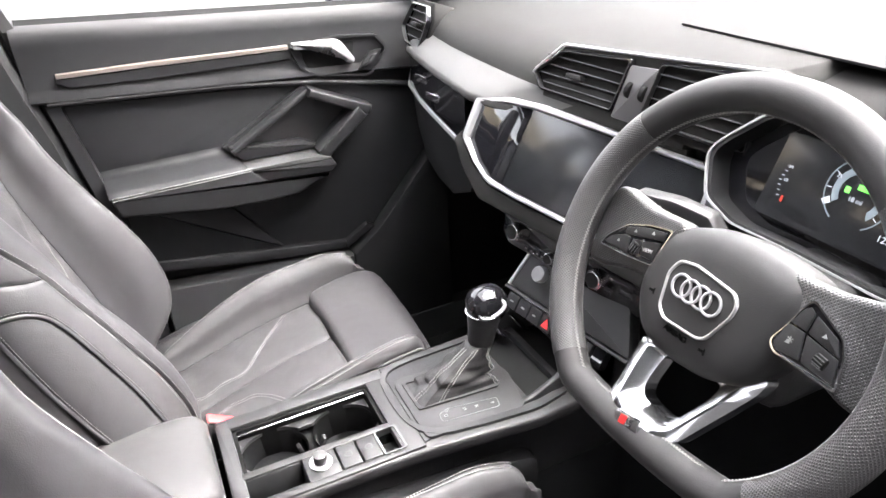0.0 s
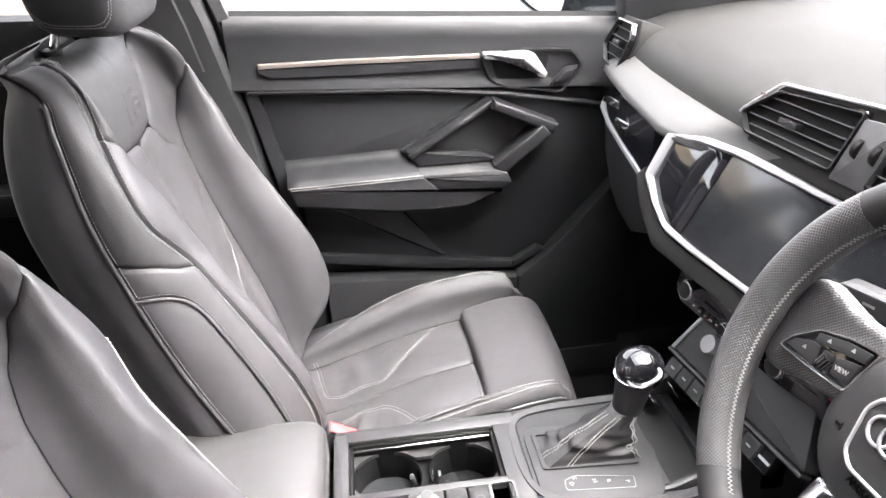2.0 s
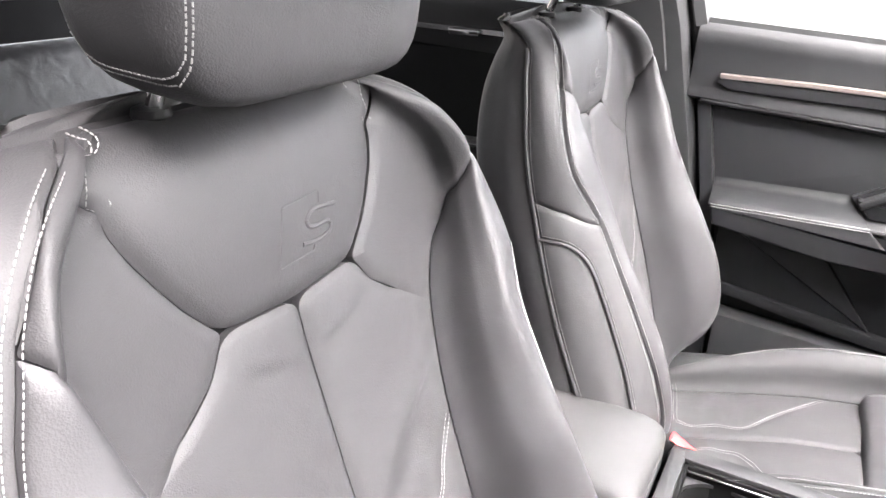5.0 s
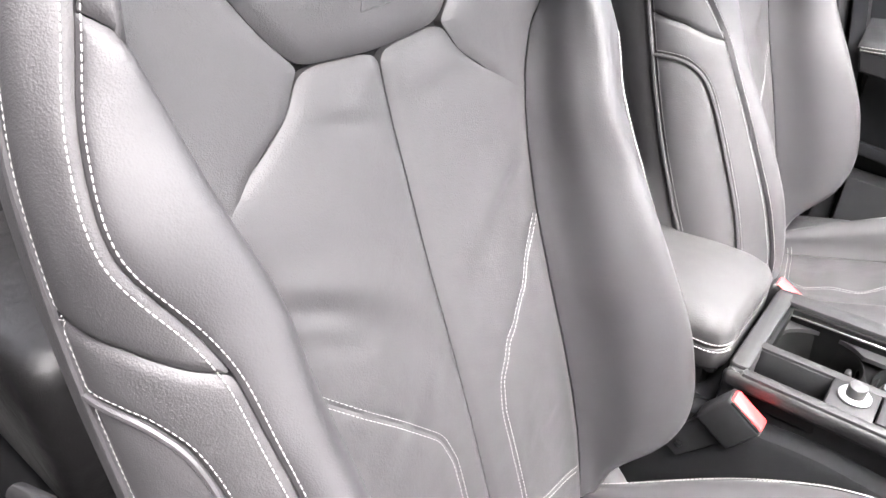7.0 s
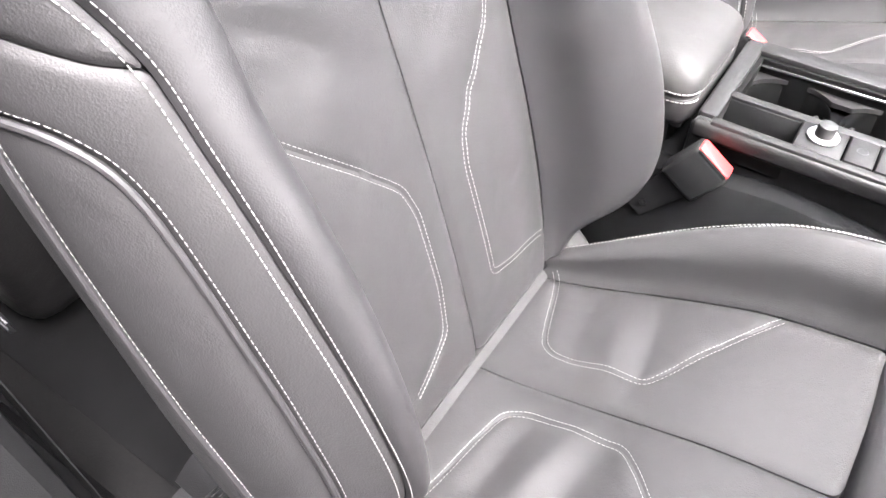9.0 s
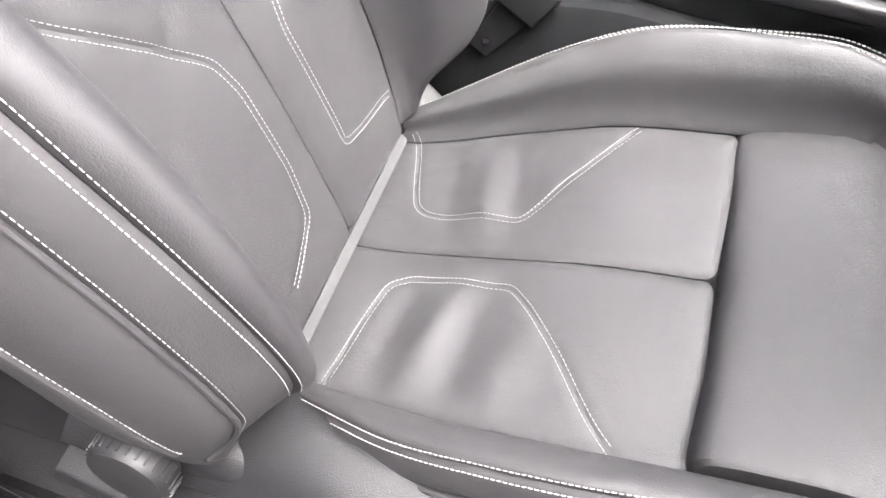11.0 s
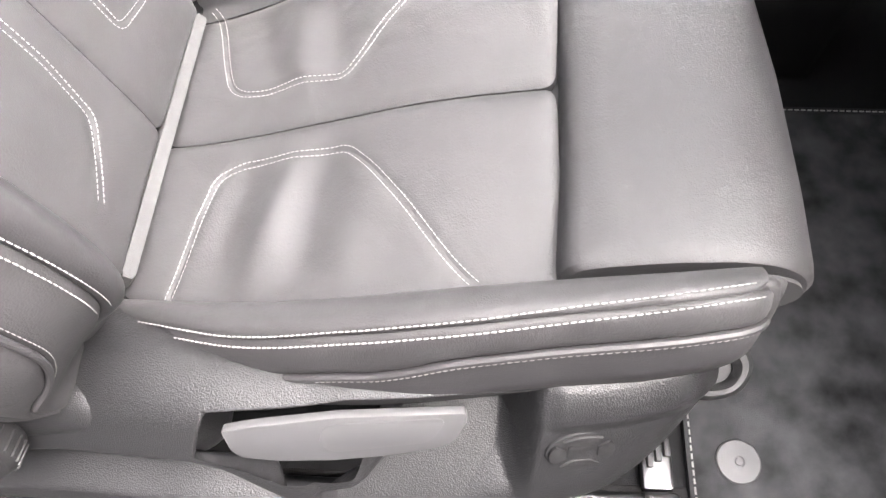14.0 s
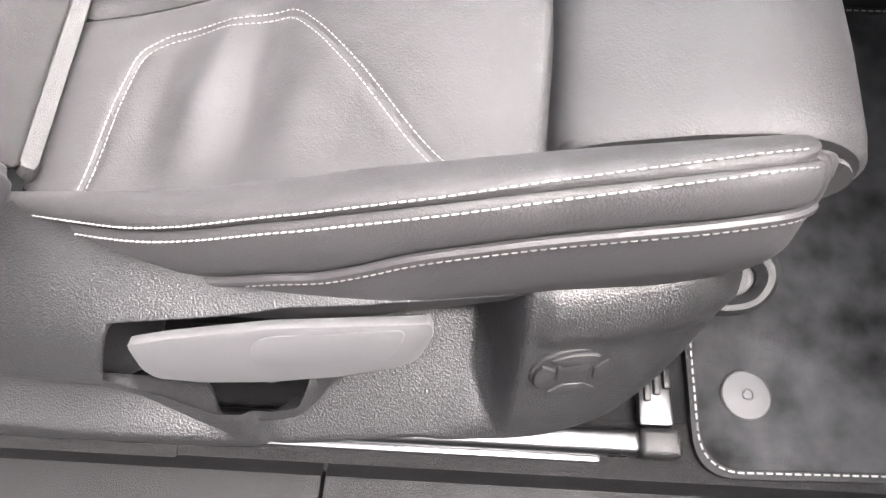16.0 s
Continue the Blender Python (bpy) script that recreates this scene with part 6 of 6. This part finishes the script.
def trim_run(name, prof, xs, material, label="", follow=1.0):
    return part(name, loft([[(x, y, z + dz(x) * follow) for y, z in prof] for x in xs]), material, door, label)


XD = [-.228, -.10, .05, .20, .35, .50, .66]
trim_run("upper_trim", [(.83, 1.24), (.83, 1.372), (.790, 1.382), (.772, 1.378), (.757, 1.362), (.752, 1.340), (.752, 1.300), (.747, 1.288), (.748, 1.262), (.741, 1.250), (.738, 1.238), (.746, 1.232), (.765, 1.230)], XD, PLASTIC_DOOR, "soft black upper door trim")
st_o = [(.739, 1.2895), (.7385, 1.2825), (.746, 1.280), (.746, 1.2915)]
part("metal_strip", loft([[(x, y, z + -.012 * (x + .17) / .46 + (0 if x > -.15 else -.003)) for y, z in st_o] for x in (-.170, -.155, .0, .15, .288)]), COPPER, door, "slim warm metal strip")
part("strip_groove", loft([[(x, y, z + dz(x) * .35) for y, z in [(.7405, 1.278), (.7405, 1.272 - w), (.748, 1.268 - w), (.748, 1.279)]] for x, w in ((-.172, 0), (-.150, .012), (.0, .014), (.288, .012))]), PLASTIC_DOOR, door)
# handle bowl
bowl_o = rounded([(.289, 1.274), (.311, 1.219), (.344, 1.203), (.471, 1.184), (.519, 1.243), (.494, 1.276), (.400, 1.284)], .012, 4)
bowl_i = [(.405 + (x - .405) * .94, 1.235 + (y - 1.235) * .90) for x, y in bowl_o]
fd = FR((0, .744, 0), (1, 0, 0), (0, 0, 1))
part("bowl_rim", ring_slab(fd, bowl_o, bowl_i, -.03, .006), PLASTIC_DOOR, door)
part("bowl", slab(fd, bowl_o, -.004, -.0005), PLASTIC_DOOR, door)
# a dark sheet painted in for the shade behind the handle
part("bowl_shadow", slab(fd, rounded([(.312, 1.268), (.325, 1.222), (.350, 1.212), (.425, 1.205), (.440, 1.268)], .01), -.0006, .0004), RUBBER_SHADE, door)
hd = rounded([(.292, 1.285), (.390, 1.281), (.404, 1.275), (.433, 1.232), (.428, 1.222), (.414, 1.226), (.378, 1.262), (.296, 1.270)], .004, 3)
part("door_handle", slab(fd, hd, .006, .022, .004), SILVER, door, "bright inner door handle")
bp_ = rounded([(.440, 1.203), (.472, 1.240), (.503, 1.243), (.490, 1.212), (.467, 1.197)], .004)
part("switch_plate", slab(fd, bp_, .001, .008, .002), PLASTIC_DOOR, door)
part("lock_switch", slab(fd, [(.456, 1.209), (.476, 1.232), (.490, 1.233), (.476, 1.211)], .008, .011, .001), PLASTIC_DOOR, door)
# lower door: base skin, insert panel, armrest, pocket frame
part("door_shell", box((-.215, .772, .46), (.70, .83, 1.235), .01), PLASTIC_DOOR, door, "dark lower door skin")
part("edge_strip", loft([[(x0, y, z) for x0, y, z in r] for r in ([(-.206, .78, 1.228), (-.206, .748, 1.228), (-.180, .748, 1.226), (-.176, .78, 1.226)], [(-.166, .78, 1.03), (-.166, .735, 1.03), (-.140, .735, 1.03), (-.136, .78, 1.03)],
                                                                [(-.150, .78, .86), (-.150, .740, .86), (-.120, .740, .86), (-.116, .78, .86)])]), PLASTIC_DOOR, door)
ins = rounded([(-.178, 1.222), (.34, 1.185), (.312, 1.170), (.120, 1.066), (.05, 1.05), (-.146, 1.045)], .008)
part("insert_panel", slab(FR((0, .758, 0), (1, 0, 0), (0, 0, 1)), ins, -.02, .0, .004), PLASTIC_DOOR, door, "smooth dark door insert")
part("crease", tube([(-.20, .744, 1.232), (.15, .744, 1.212), (.34, .744, 1.190), (.53, .744, 1.156), (.66, .744, 1.13)], .006, 8), PLASTIC_DOOR, door)
f9 = FR((0, .69, 0), (1, 0, 0), (0, 0, 1))
part("front_panel", slab(FR((0, .752, 0), (1, 0, 0), (0, 0, 1)), [(.31, 1.188), (.53, 1.158), (.66, 1.128), (.66, .74), (.36, .76), (.02, .80), (.02, 1.0), (.40, 1.10)], -.03, .0, .004), PLASTIC_DOOR, door)
part("pocket_back", slab(FR((0, .742, 0), (1, 0, 0), (0, 0, 1)), [(.11, 1.08), (.31, 1.19), (.45, 1.12), (.33, 1.02), (.15, 1.03)], -.02, .0), PLASTIC_DOOR, door)
part("speaker_grille", slab(FR((0, .741, 0), (1, 0, 0), (0, 0, 1)), rounded([(.165, 1.080), (.315, 1.166), (.410, 1.122), (.315, 1.052)], .006), 0, .002, .001), mat("fine_speaker_mesh", (0.02, 0.02, 0.021), 0.5, bump=1.0, bscale=500, cells=True), door, "fine dark speaker mesh")


def bar(name, a, b, w, lo, hi, material, label="", w2=None):
    a, b = Vector(a), Vector(b)
    d = (b - a).normalized()
    s_ = Vector((-d.y, d.x))
    w2 = w if w2 is None else w2
    return part(name, slab(f9, [tuple(a + s_ * w), tuple(a - s_ * w), tuple(b - s_ * w2), tuple(b + s_ * w2)], lo, hi, .0055, 3), material, door, label)


bar("pull_frame_rear", (.126, 1.070), (.312, 1.180), .007, -.06, -.022, PLASTIC_DOOR, "satin door pull frame")
bar("pull_frame_top", (.308, 1.181), (.446, 1.118), .009, -.05, .002, PLASTIC_DOOR, "satin door pull frame", .012)
bar("pull_frame_front", (.424, 1.122), (.318, 1.036), .015, -.05, .010, PLASTIC_DOOR, "satin door pull frame")
shelf = [(.764, 1.118), (.7585, 1.075), (.7560, 1.066), (.751, 1.060), (.738, 1.0565), (.710, 1.052), (.690, 1.0485), (.678, 1.0455), (.6715, 1.041), (.676, 1.030), (.764, 1.030)]
rings = []
for u in (0, .03, .1, .25, .5, .75, .9, .97, 1):
    ring = []
    for y, z in shelf:
        k = min(max((.757 - y) / .085, 0), 1)
        sag = 0 if 0 < u < 1 else .004 * k
        ring.append((-.146 + .006 * k + u * (.262 + .030 * k), y + sag, z - sag + .006 * u * (1 - k)))
    rings.append(ring)
part("armrest_pad", loft(rings), PLASTIC_DOOR, door, "padded leather armrest")
arm_low = [(-.138, 1.039), (.150, 1.044), (.182, 1.009), (.250, 1.004), (.330, .996), (.246, .962), (.167, .961), (.08, .965), (-.127, .995)]
part("armrest_base", slab(f9, rounded(arm_low, .006, 3), -.08, .020, .006, 3), PLASTIC_DOOR, door, "soft armrest base")
part("pull_top", slab(f9, rounded([(.120, 1.082), (.146, 1.048), (.305, 1.046), (.318, 1.052), (.28, 1.072)], .003), -.055, -.030, .002), PLASTIC_DOOR, door)
part("pull_edge", slab(f9, [(.144, 1.044), (.302, 1.043), (.334, 1.033), (.334, 1.029), (.148, 1.037)], -.05, .018, .002), ALU_DARK, door, "satin metal edge of the door pull")
part("pull_body", slab(f9, rounded([(.150, 1.036), (.336, 1.030), (.345, 1.012), (.330, .998), (.186, 1.008)], .004), -.06, .018, .004), PLASTIC_DOOR, door)
for z0 in (.0, -.0055):
    V, F = [], []
    for k in range(50):
        x = -.132 + k * .0057
        z = 1.0405 + .0045 * (x + .132) / .28 + z0
        y = .6698 if z0 == 0 else .6692
        i0 = len(V)
        for o in (-.0021, .0021):
            for w_, l_ in ((-.0007, 0), (.0007, 0), (.0005, -.0009), (-.0005, -.0009)):
                V.append((x + o, y + l_, z + w_))
        F += [(i0, i0 + 1, i0 + 5, i0 + 4), (i0 + 1, i0 + 2, i0 + 6, i0 + 5), (i0 + 2, i0 + 3, i0 + 7, i0 + 6), (i0 + 3, i0, i0 + 4, i0 + 7)]
    part("stitching", (V, [], F), THREAD, door, "pale grey stitching", kind="stuff")
lowp_ = [(-.118, .99), (.078, .966), (.205, .800), (.10, .80), (-.118, .835)]
part("kick_panel", slab(FR((0, .745, 0), (1, 0, 0), (0, 0, 1)), rounded(lowp_, .004), -.04, .0, .004), PLASTIC_DOOR, door, "soft lower door panel")
wall_fr = FR((0, .735, 0), (1, 0, 0), (0, 0, 1))
part("kick_ledge", slab(wall_fr, [(-.115, .848), (.20, .802), (.36, .778), (.362, .757), (.20, .772), (-.10, .82)], -.06, .0, .005), PLASTIC_DOOR, door)
part("kick_ledge", slab(wall_fr, [(.3605, .778), (.42, .812), (.44, .800), (.3625, .757)], -.06, .0, .004), PLASTIC_DOOR, door)
part("kick_post", slab(wall_fr, [(-.117, .846), (-.102, .818), (-.102, .46), (-.16, .46)], -.06, .0, .004), PLASTIC_DOOR, door)
bin_fr = FR((0, .71, 0), (1, 0, 0), (0, 0, 1))
part("door_bin", slab(bin_fr, [(-.09, .78), (.20, .762), (.369, .745), (.369, .50), (-.09, .50)], -.06, .0, .008), PLASTIC_SOFT, door, "dark door bin")
part("bottle_bin", slab(bin_fr, [(.371, .745), (.44, .80), (.62, 1.00), (.64, .98), (.64, .50), (.371, .50)], -.06, .0, .008), PLASTIC_SOFT, door, "dark bottle holder at the end of the door bin")
wg = part("window_pane", box((-.26, .800, 1.33), (.66, .803, 1.74), 0), GLASS, door, "clear side window")
wg.visible_shadow = False
part("window_seal", loft([[(x, .775, 1.378 + dz(x)), (x, .790, 1.388 + dz(x)), (x, .800, 1.378 + dz(x))] for x in (-.23, .66)]), RUBBER_SHADE, door)

# ---- pillars and the door behind ----
bp2 = thing("b_pillar", (0, 0, 0), "dark centre pillar trim behind the passenger door", "pillar", kind="structure")
part("pillar_skin", loft([[(x - .17, .70, z), (x - .012, .735, z), (x, .75, z), (x, .82, z), (x - .17, .82, z)] for x, z in ((-.165, .45), (-.165, .95), (-.198, 1.15), (-.225, 1.26), (-.250, 1.375), (-.29, 1.50), (-.38, 1.78))]), PLASTIC_SOFT, bp2)
part("pillar_cap", loft([[(x - .15, .692, z), (x - .03, .722, z), (x - .022, .74, z), (x - .15, .76, z)] for x, z in ((-.245, 1.285), (-.265, 1.38), (-.30, 1.50), (-.39, 1.78))]), PLASTIC_SMOOTH, bp2)
part("door_seal", tube([(-.170, .772, .46), (-.170, .772, 1.03), (-.205, .772, 1.22), (-.240, .775, 1.375), (-.275, .772, 1.50), (-.36, .76, 1.76)], .010, 8), RUBBER_SHADE, bp2, "black rubber door seal")
part("frame_edge", loft([[(x, .765, z), (x + .022, .770, z), (x + .026, .80, z), (x, .80, z)] for x, z in ((-.236, 1.372), (-.262, 1.46), (-.30, 1.55), (-.37, 1.75))]), ALU_DARK, bp2, "pale edge of the window frame")
rd = thing("door_2", (0, 0, 0), "dark rear passenger door with slim metal strip", "car door", kind="structure")
# skin darker than the front door's, for the shade in the rear
part("rear_door_skin", box((-1.15, .735, .45), (-.34, .80, 1.29), .01), RUBBER_SHADE, rd)
part("rear_upper_trim", loft([[(x, y, z - .045 * (x + .85)) for y, z in [(.80, 1.28), (.80, 1.40), (.775, 1.418), (.748, 1.41), (.738, 1.385), (.735, 1.29)]] for x in (-1.15, -.34)]), PLASTIC_SOFT, rd)
part("rear_strip", loft([[(x, y, z - .02 * (x + .85)) for y, z in [(.728, 1.337), (.728, 1.326), (.737, 1.324), (.737, 1.339)]] for x in (-1.0, -.42)]), ALU, rd, "slim metal strip")
part("rear_handle", box((-.78, .715, 1.318), (-.70, .732, 1.335), .004), CHROME, rd, "bright rear door handle")
part("rear_armrest", box((-1.05, .66, 1.03), (-.45, .75, 1.08), .015), PLASTIC_SOFT, rd)
part("rear_arm_edge", box((-1.04, .655, 1.078), (-.46, .663, 1.084), .002), ALU_DARK, rd)
rg = part("rear_pane", box((-1.15, .795, 1.36), (-.36, .798, 1.72), 0), GLASS, rd, "clear rear side window")
rg.visible_shadow = False
bp4 = thing("b_pillar", (0, 0, 0), "dark centre pillar trim with belt behind the driver seat", "pillar", kind="structure")
part("pillar_skin", loft([[(x - .17, -.72, z), (x - .012, -.735, z), (x, -.75, z), (x, -.86, z), (x - .17, -.86, z)] for x, z in ((-.40, .42), (-.40, .95), (-.42, 1.15), (-.44, 1.26), (-.46, 1.40))]), PLASTIC_SOFT, bp4)
part("pillar_skin", loft([[(x - .17, -.72 + q, z), (x - .012, -.735 + q, z), (x, -.75 + q, z), (x, -.86 + q, z), (x - .17, -.86 + q, z)] for x, z, q in ((-.46, 1.40, 0), (-.48, 1.55, .06), (-.52, 1.78, .15))]), PLASTIC_SOFT, bp4)
part("belt", loft([[(x - .046, -.715, z), (x, -.715, z), (x, -.7165, z), (x - .046, -.7165, z)] for x, z in ((-.43, .47), (-.45, .95), (-.48, 1.5))]), WEB, bp4, "dark woven seat belt")
tg = thing("belt_tongue", (-.39, -.700, .965), "dark seat belt tongue with steel plate hanging at the door pillar", "belt tongue")
tm = Matrix.Rotation(radians(-32), 4, 'Y')
part("grip", turned(box((-.055, -.009, -.012), (.055, .009, .012), .009, 4), tm), PLASTIC_SMOOTH, tg, "glossy dark grip")
part("plate", turned(box((-.012, -.0015, -.055), (.012, .0015, -.010), .001), tm), STEEL, tg, "bright steel tongue plate")
part("loop", tube([tm @ Vector((x, -.004, z)) for x, z in ((-.04, -.010), (-.042, -.030), (-.02, -.040), (.015, -.034), (.030, -.048), (.040, -.040), (.036, -.022))], .0018, 8), STEEL, tg)
part("door_seal", tube([(-.396, -.79, .42), (-.396, -.79, .95), (-.43, -.79, 1.25), (-.455, -.79, 1.40), (-.51, -.66, 1.74)], .010, 8), RUBBER_SHADE, bp4, "black rubber door seal")
ro = thing("door_4", (0, 0, 0), "dark closed rear door on the driver side", "car door", kind="structure")
# the same darkened skin, shade put into the colour
part("rear_door_skin", box((-1.25, -.82, .42), (-.56, -.74, 1.36), .01), RUBBER_SHADE, ro)
part("rear_armrest", box((-1.15, -.75, 1.03), (-.62, -.68, 1.08), .015), PLASTIC_SOFT, ro)
ro_g = part("rear_pane", box((-1.25, -.80, 1.34), (-.56, -.797, 1.74), 0), GLASS, ro, "clear rear side window")
ro_g.visible_shadow = False
bench = thing("rear_bench", (0, 0, 0), "dark leather rear bench behind the front seats", "bench seat")
part("bench_cushion", box((-1.30, -.60, .45), (-.78, .62, .78), .05, 3), LEATHER_DARK, bench)
part("bench_back", turned(box((-.09, -.60, 0), (.09, .62, .62), .05, 3), Matrix.Translation((-1.32, 0, .70)) @ Matrix.Rotation(radians(-18), 4, 'Y')), LEATHER_DARK, bench)
# quarter light with tweeter
tw = thing("tweeter_panel", (0, 0, 0), "dark speaker corner panel at the windscreen pillar", "trim panel", kind="structure")
part("corner_skin", prism(rounded([(.60, 1.318), (.585, 1.48), (.64, 1.50), (.80, 1.45), (.95, 1.36), (.95, 1.31)], .01), 'y', .735, .80, .01), PLASTIC_SOFT, tw)
part("tweeter_mesh", prism(rounded([(.655, 1.405), (.690, 1.425), (.735, 1.412), (.712, 1.388), (.670, 1.386)], .006), 'y', .731, .7345), RUBBER_SHADE, tw)

# ---- door mirror outside ----
mir = thing("door_mirror", (0, 0, 0), "dark door mirror with clear glass outside the passenger window", "door mirror")
fmir = FR((.489, 1.0, 1.381), (.53, -.85, 0), (0, 0, 1))
mo_ = rounded([(-.104, .010), (-.098, .045), (-.070, .068), (.0, .078), (.095, .078), (.104, .060), (.080, -.060), (.055, -.078), (-.02, -.072), (-.075, -.045), (-.098, -.015)], .02, 4)
rings = []
for z, k in ((.010, .93), (.012, .97), (.004, 1.03), (-.03, 1.05), (-.07, .98), (-.11, .80), (-.135, .5), (-.14, .2)):
    rings.append([fmir @ Vector((x * k + (.10 * min(1, -z / .06) if z < 0 else 0), y * k - (.02 if z < -.02 else 0), z)) for x, y in mo_])
part("shell", loft(rings, caps=False), BODY, mir, "dark painted mirror housing")
part("mirror_glass", slab(fmir, [(x * .93, y * .92) for x, y in mo_], .000, .004), mat("mirror_silver", (0.85, 0.86, 0.87), 0.02, metal=1.0, vary=0.0, rvary=0.0), mir, "clear mirror glass")
part("warning_sign", slab(fmir, [(-.094, -.004), (-.086, -.004), (-.086, .006), (-.094, .006)], .004, .0045), PLASTIC_SMOOTH, mir)
part("foot", box((.56, .80, 1.295), (.66, 1.02, 1.335), .015, 3), BODY, mir)

# ---- floor: carpet edge, mat, sills ----
sill = thing("door_sill", (0, 0, 0), "grained black plastic sill trim below the driver seat", "sill trim", kind="structure")
for x0, x1 in ((-.9, .038), (.042, .9)):
    part("sill_cover", loft([[(x, -.640 - .02, .40), (x, -.700, FLOOR + .008), (x, -.706, FLOOR + .014), (x, -.730, FLOOR + .016), (x, -.86, FLOOR - .005), (x, -.92, FLOOR - .03), (x, -.92, .33), (x, -.66, .33)] for x in (x0, x1)]), SILL, sill, "grained sill cover")
part("carpet_edge", box((-.9, -.702, FLOOR - .03), (.9, -.640, FLOOR + .003), .004), CARPET_EDGE, sill, "woven carpet edge")
body_side = thing("rocker_panel", (0, 0, 0), "dark grey painted rocker below the door opening", "rocker", kind="structure")
part("rocker_skin", box((-.95, -.95, .20), (1.2, -.90, .42), .02, 3), BODY, body_side)
mat_t = thing("floor_mat", (0, 0, 0), "dark velour floor mat with pale stitched edge in the driver footwell", "floor mat")
mo = rounded([(.375, -.690), (.90, -.675), (.90, -.14), (.375, -.14)], .04, 8)
mi = [(.64 + (x - .64) * .972, -.41 + (y + .41) * .972) for x, y in mo]
part("velour_sheet", prism(mi, 'z', FLOOR, FLOOR + .010, .002), MAT_PILE, mat_t, "dark velour pile")
part("binding", ring_slab(FR((0, 0, FLOOR), (1, 0, 0), (0, 1, 0)), mo, mi, 0, .011), WEB, mat_t, "black bound edge")
V, F = [], []
per = [Vector((.64 + (x - .64) * .980, -.41 + (y + .41) * .980, FLOOR + .0112)) for x, y in rounded([(.375, -.690), (.90, -.675), (.90, -.14), (.375, -.14)], .04, 20)]
per.append(per[0])
acc = 0.0
for a, b in zip(per, per[1:]):
    d = (b - a)
    n_ = d.length
    t = d.normalized() if n_ else d
    while acc < n_:
        p = a + t * acc
        s_ = Vector((-t.y, t.x, 0))
        i0 = len(V)
        for o in (-.0028, .0028):
            for w_, l_ in ((-.0009, 0), (.0009, 0), (.0007, .0011), (-.0007, .0011)):
                V.append(tuple(p + t * o + s_ * w_ + Vector((0, 0, l_))))
        F += [(i0, i0 + 1, i0 + 5, i0 + 4), (i0 + 1, i0 + 2, i0 + 6, i0 + 5), (i0 + 2, i0 + 3, i0 + 7, i0 + 6), (i0 + 3, i0, i0 + 4, i0 + 7), (i0 + 3, i0 + 2, i0 + 1, i0), (i0 + 4, i0 + 5, i0 + 6, i0 + 7)]
        acc += .0085
    acc -= n_
part("stitching", (V, [], F), THREAD, mat_t, "pale edge stitching", kind="stuff")
part("fixing", turned(lathe([(.023, 0), (.0235, .002), (.022, .0035), (.006, .004), (.0058, .003), (.004, .003), (.0035, .0042), (.0005, .0044)], 40), Matrix.Translation((.428, -.613, FLOOR + .010))), PLASTIC_GREY, mat_t, "round grey mat fixing")
trim = part("trim_threshold", box((-.36, -.70, FLOOR + .0), (-.10, -.66, FLOOR + .005), .002), CARPET_EDGE, None)
tagged(trim, "dark carpet strip beside the seat rail", "carpet strip", kind="structure")
wind = part("windscreen", loft([[(1.15, -.74, 1.36), (1.15, .74, 1.36), (1.155, .74, 1.36), (1.155, -.74, 1.36)], [(.085, -.66, 1.785), (.085, .62, 1.785), (.09, .62, 1.785), (.09, -.66, 1.785)]]), GLASS, None)
wind.visible_shadow = False
tagged(wind, "clear windscreen above the dashboard", "windscreen", kind="structure")
spk = part("trim_display_slot", loft([[(x, .10 - (x - .8) * .3, 1.3540), (x, -.42, 1.3540), (x, -.42, 1.3575), (x, .10 - (x - .8) * .3, 1.3575)] for x in (.80, .98)]), PAD, None)
tagged(spk, "dark recess panel on the dashboard top", "dash panel", kind="structure")
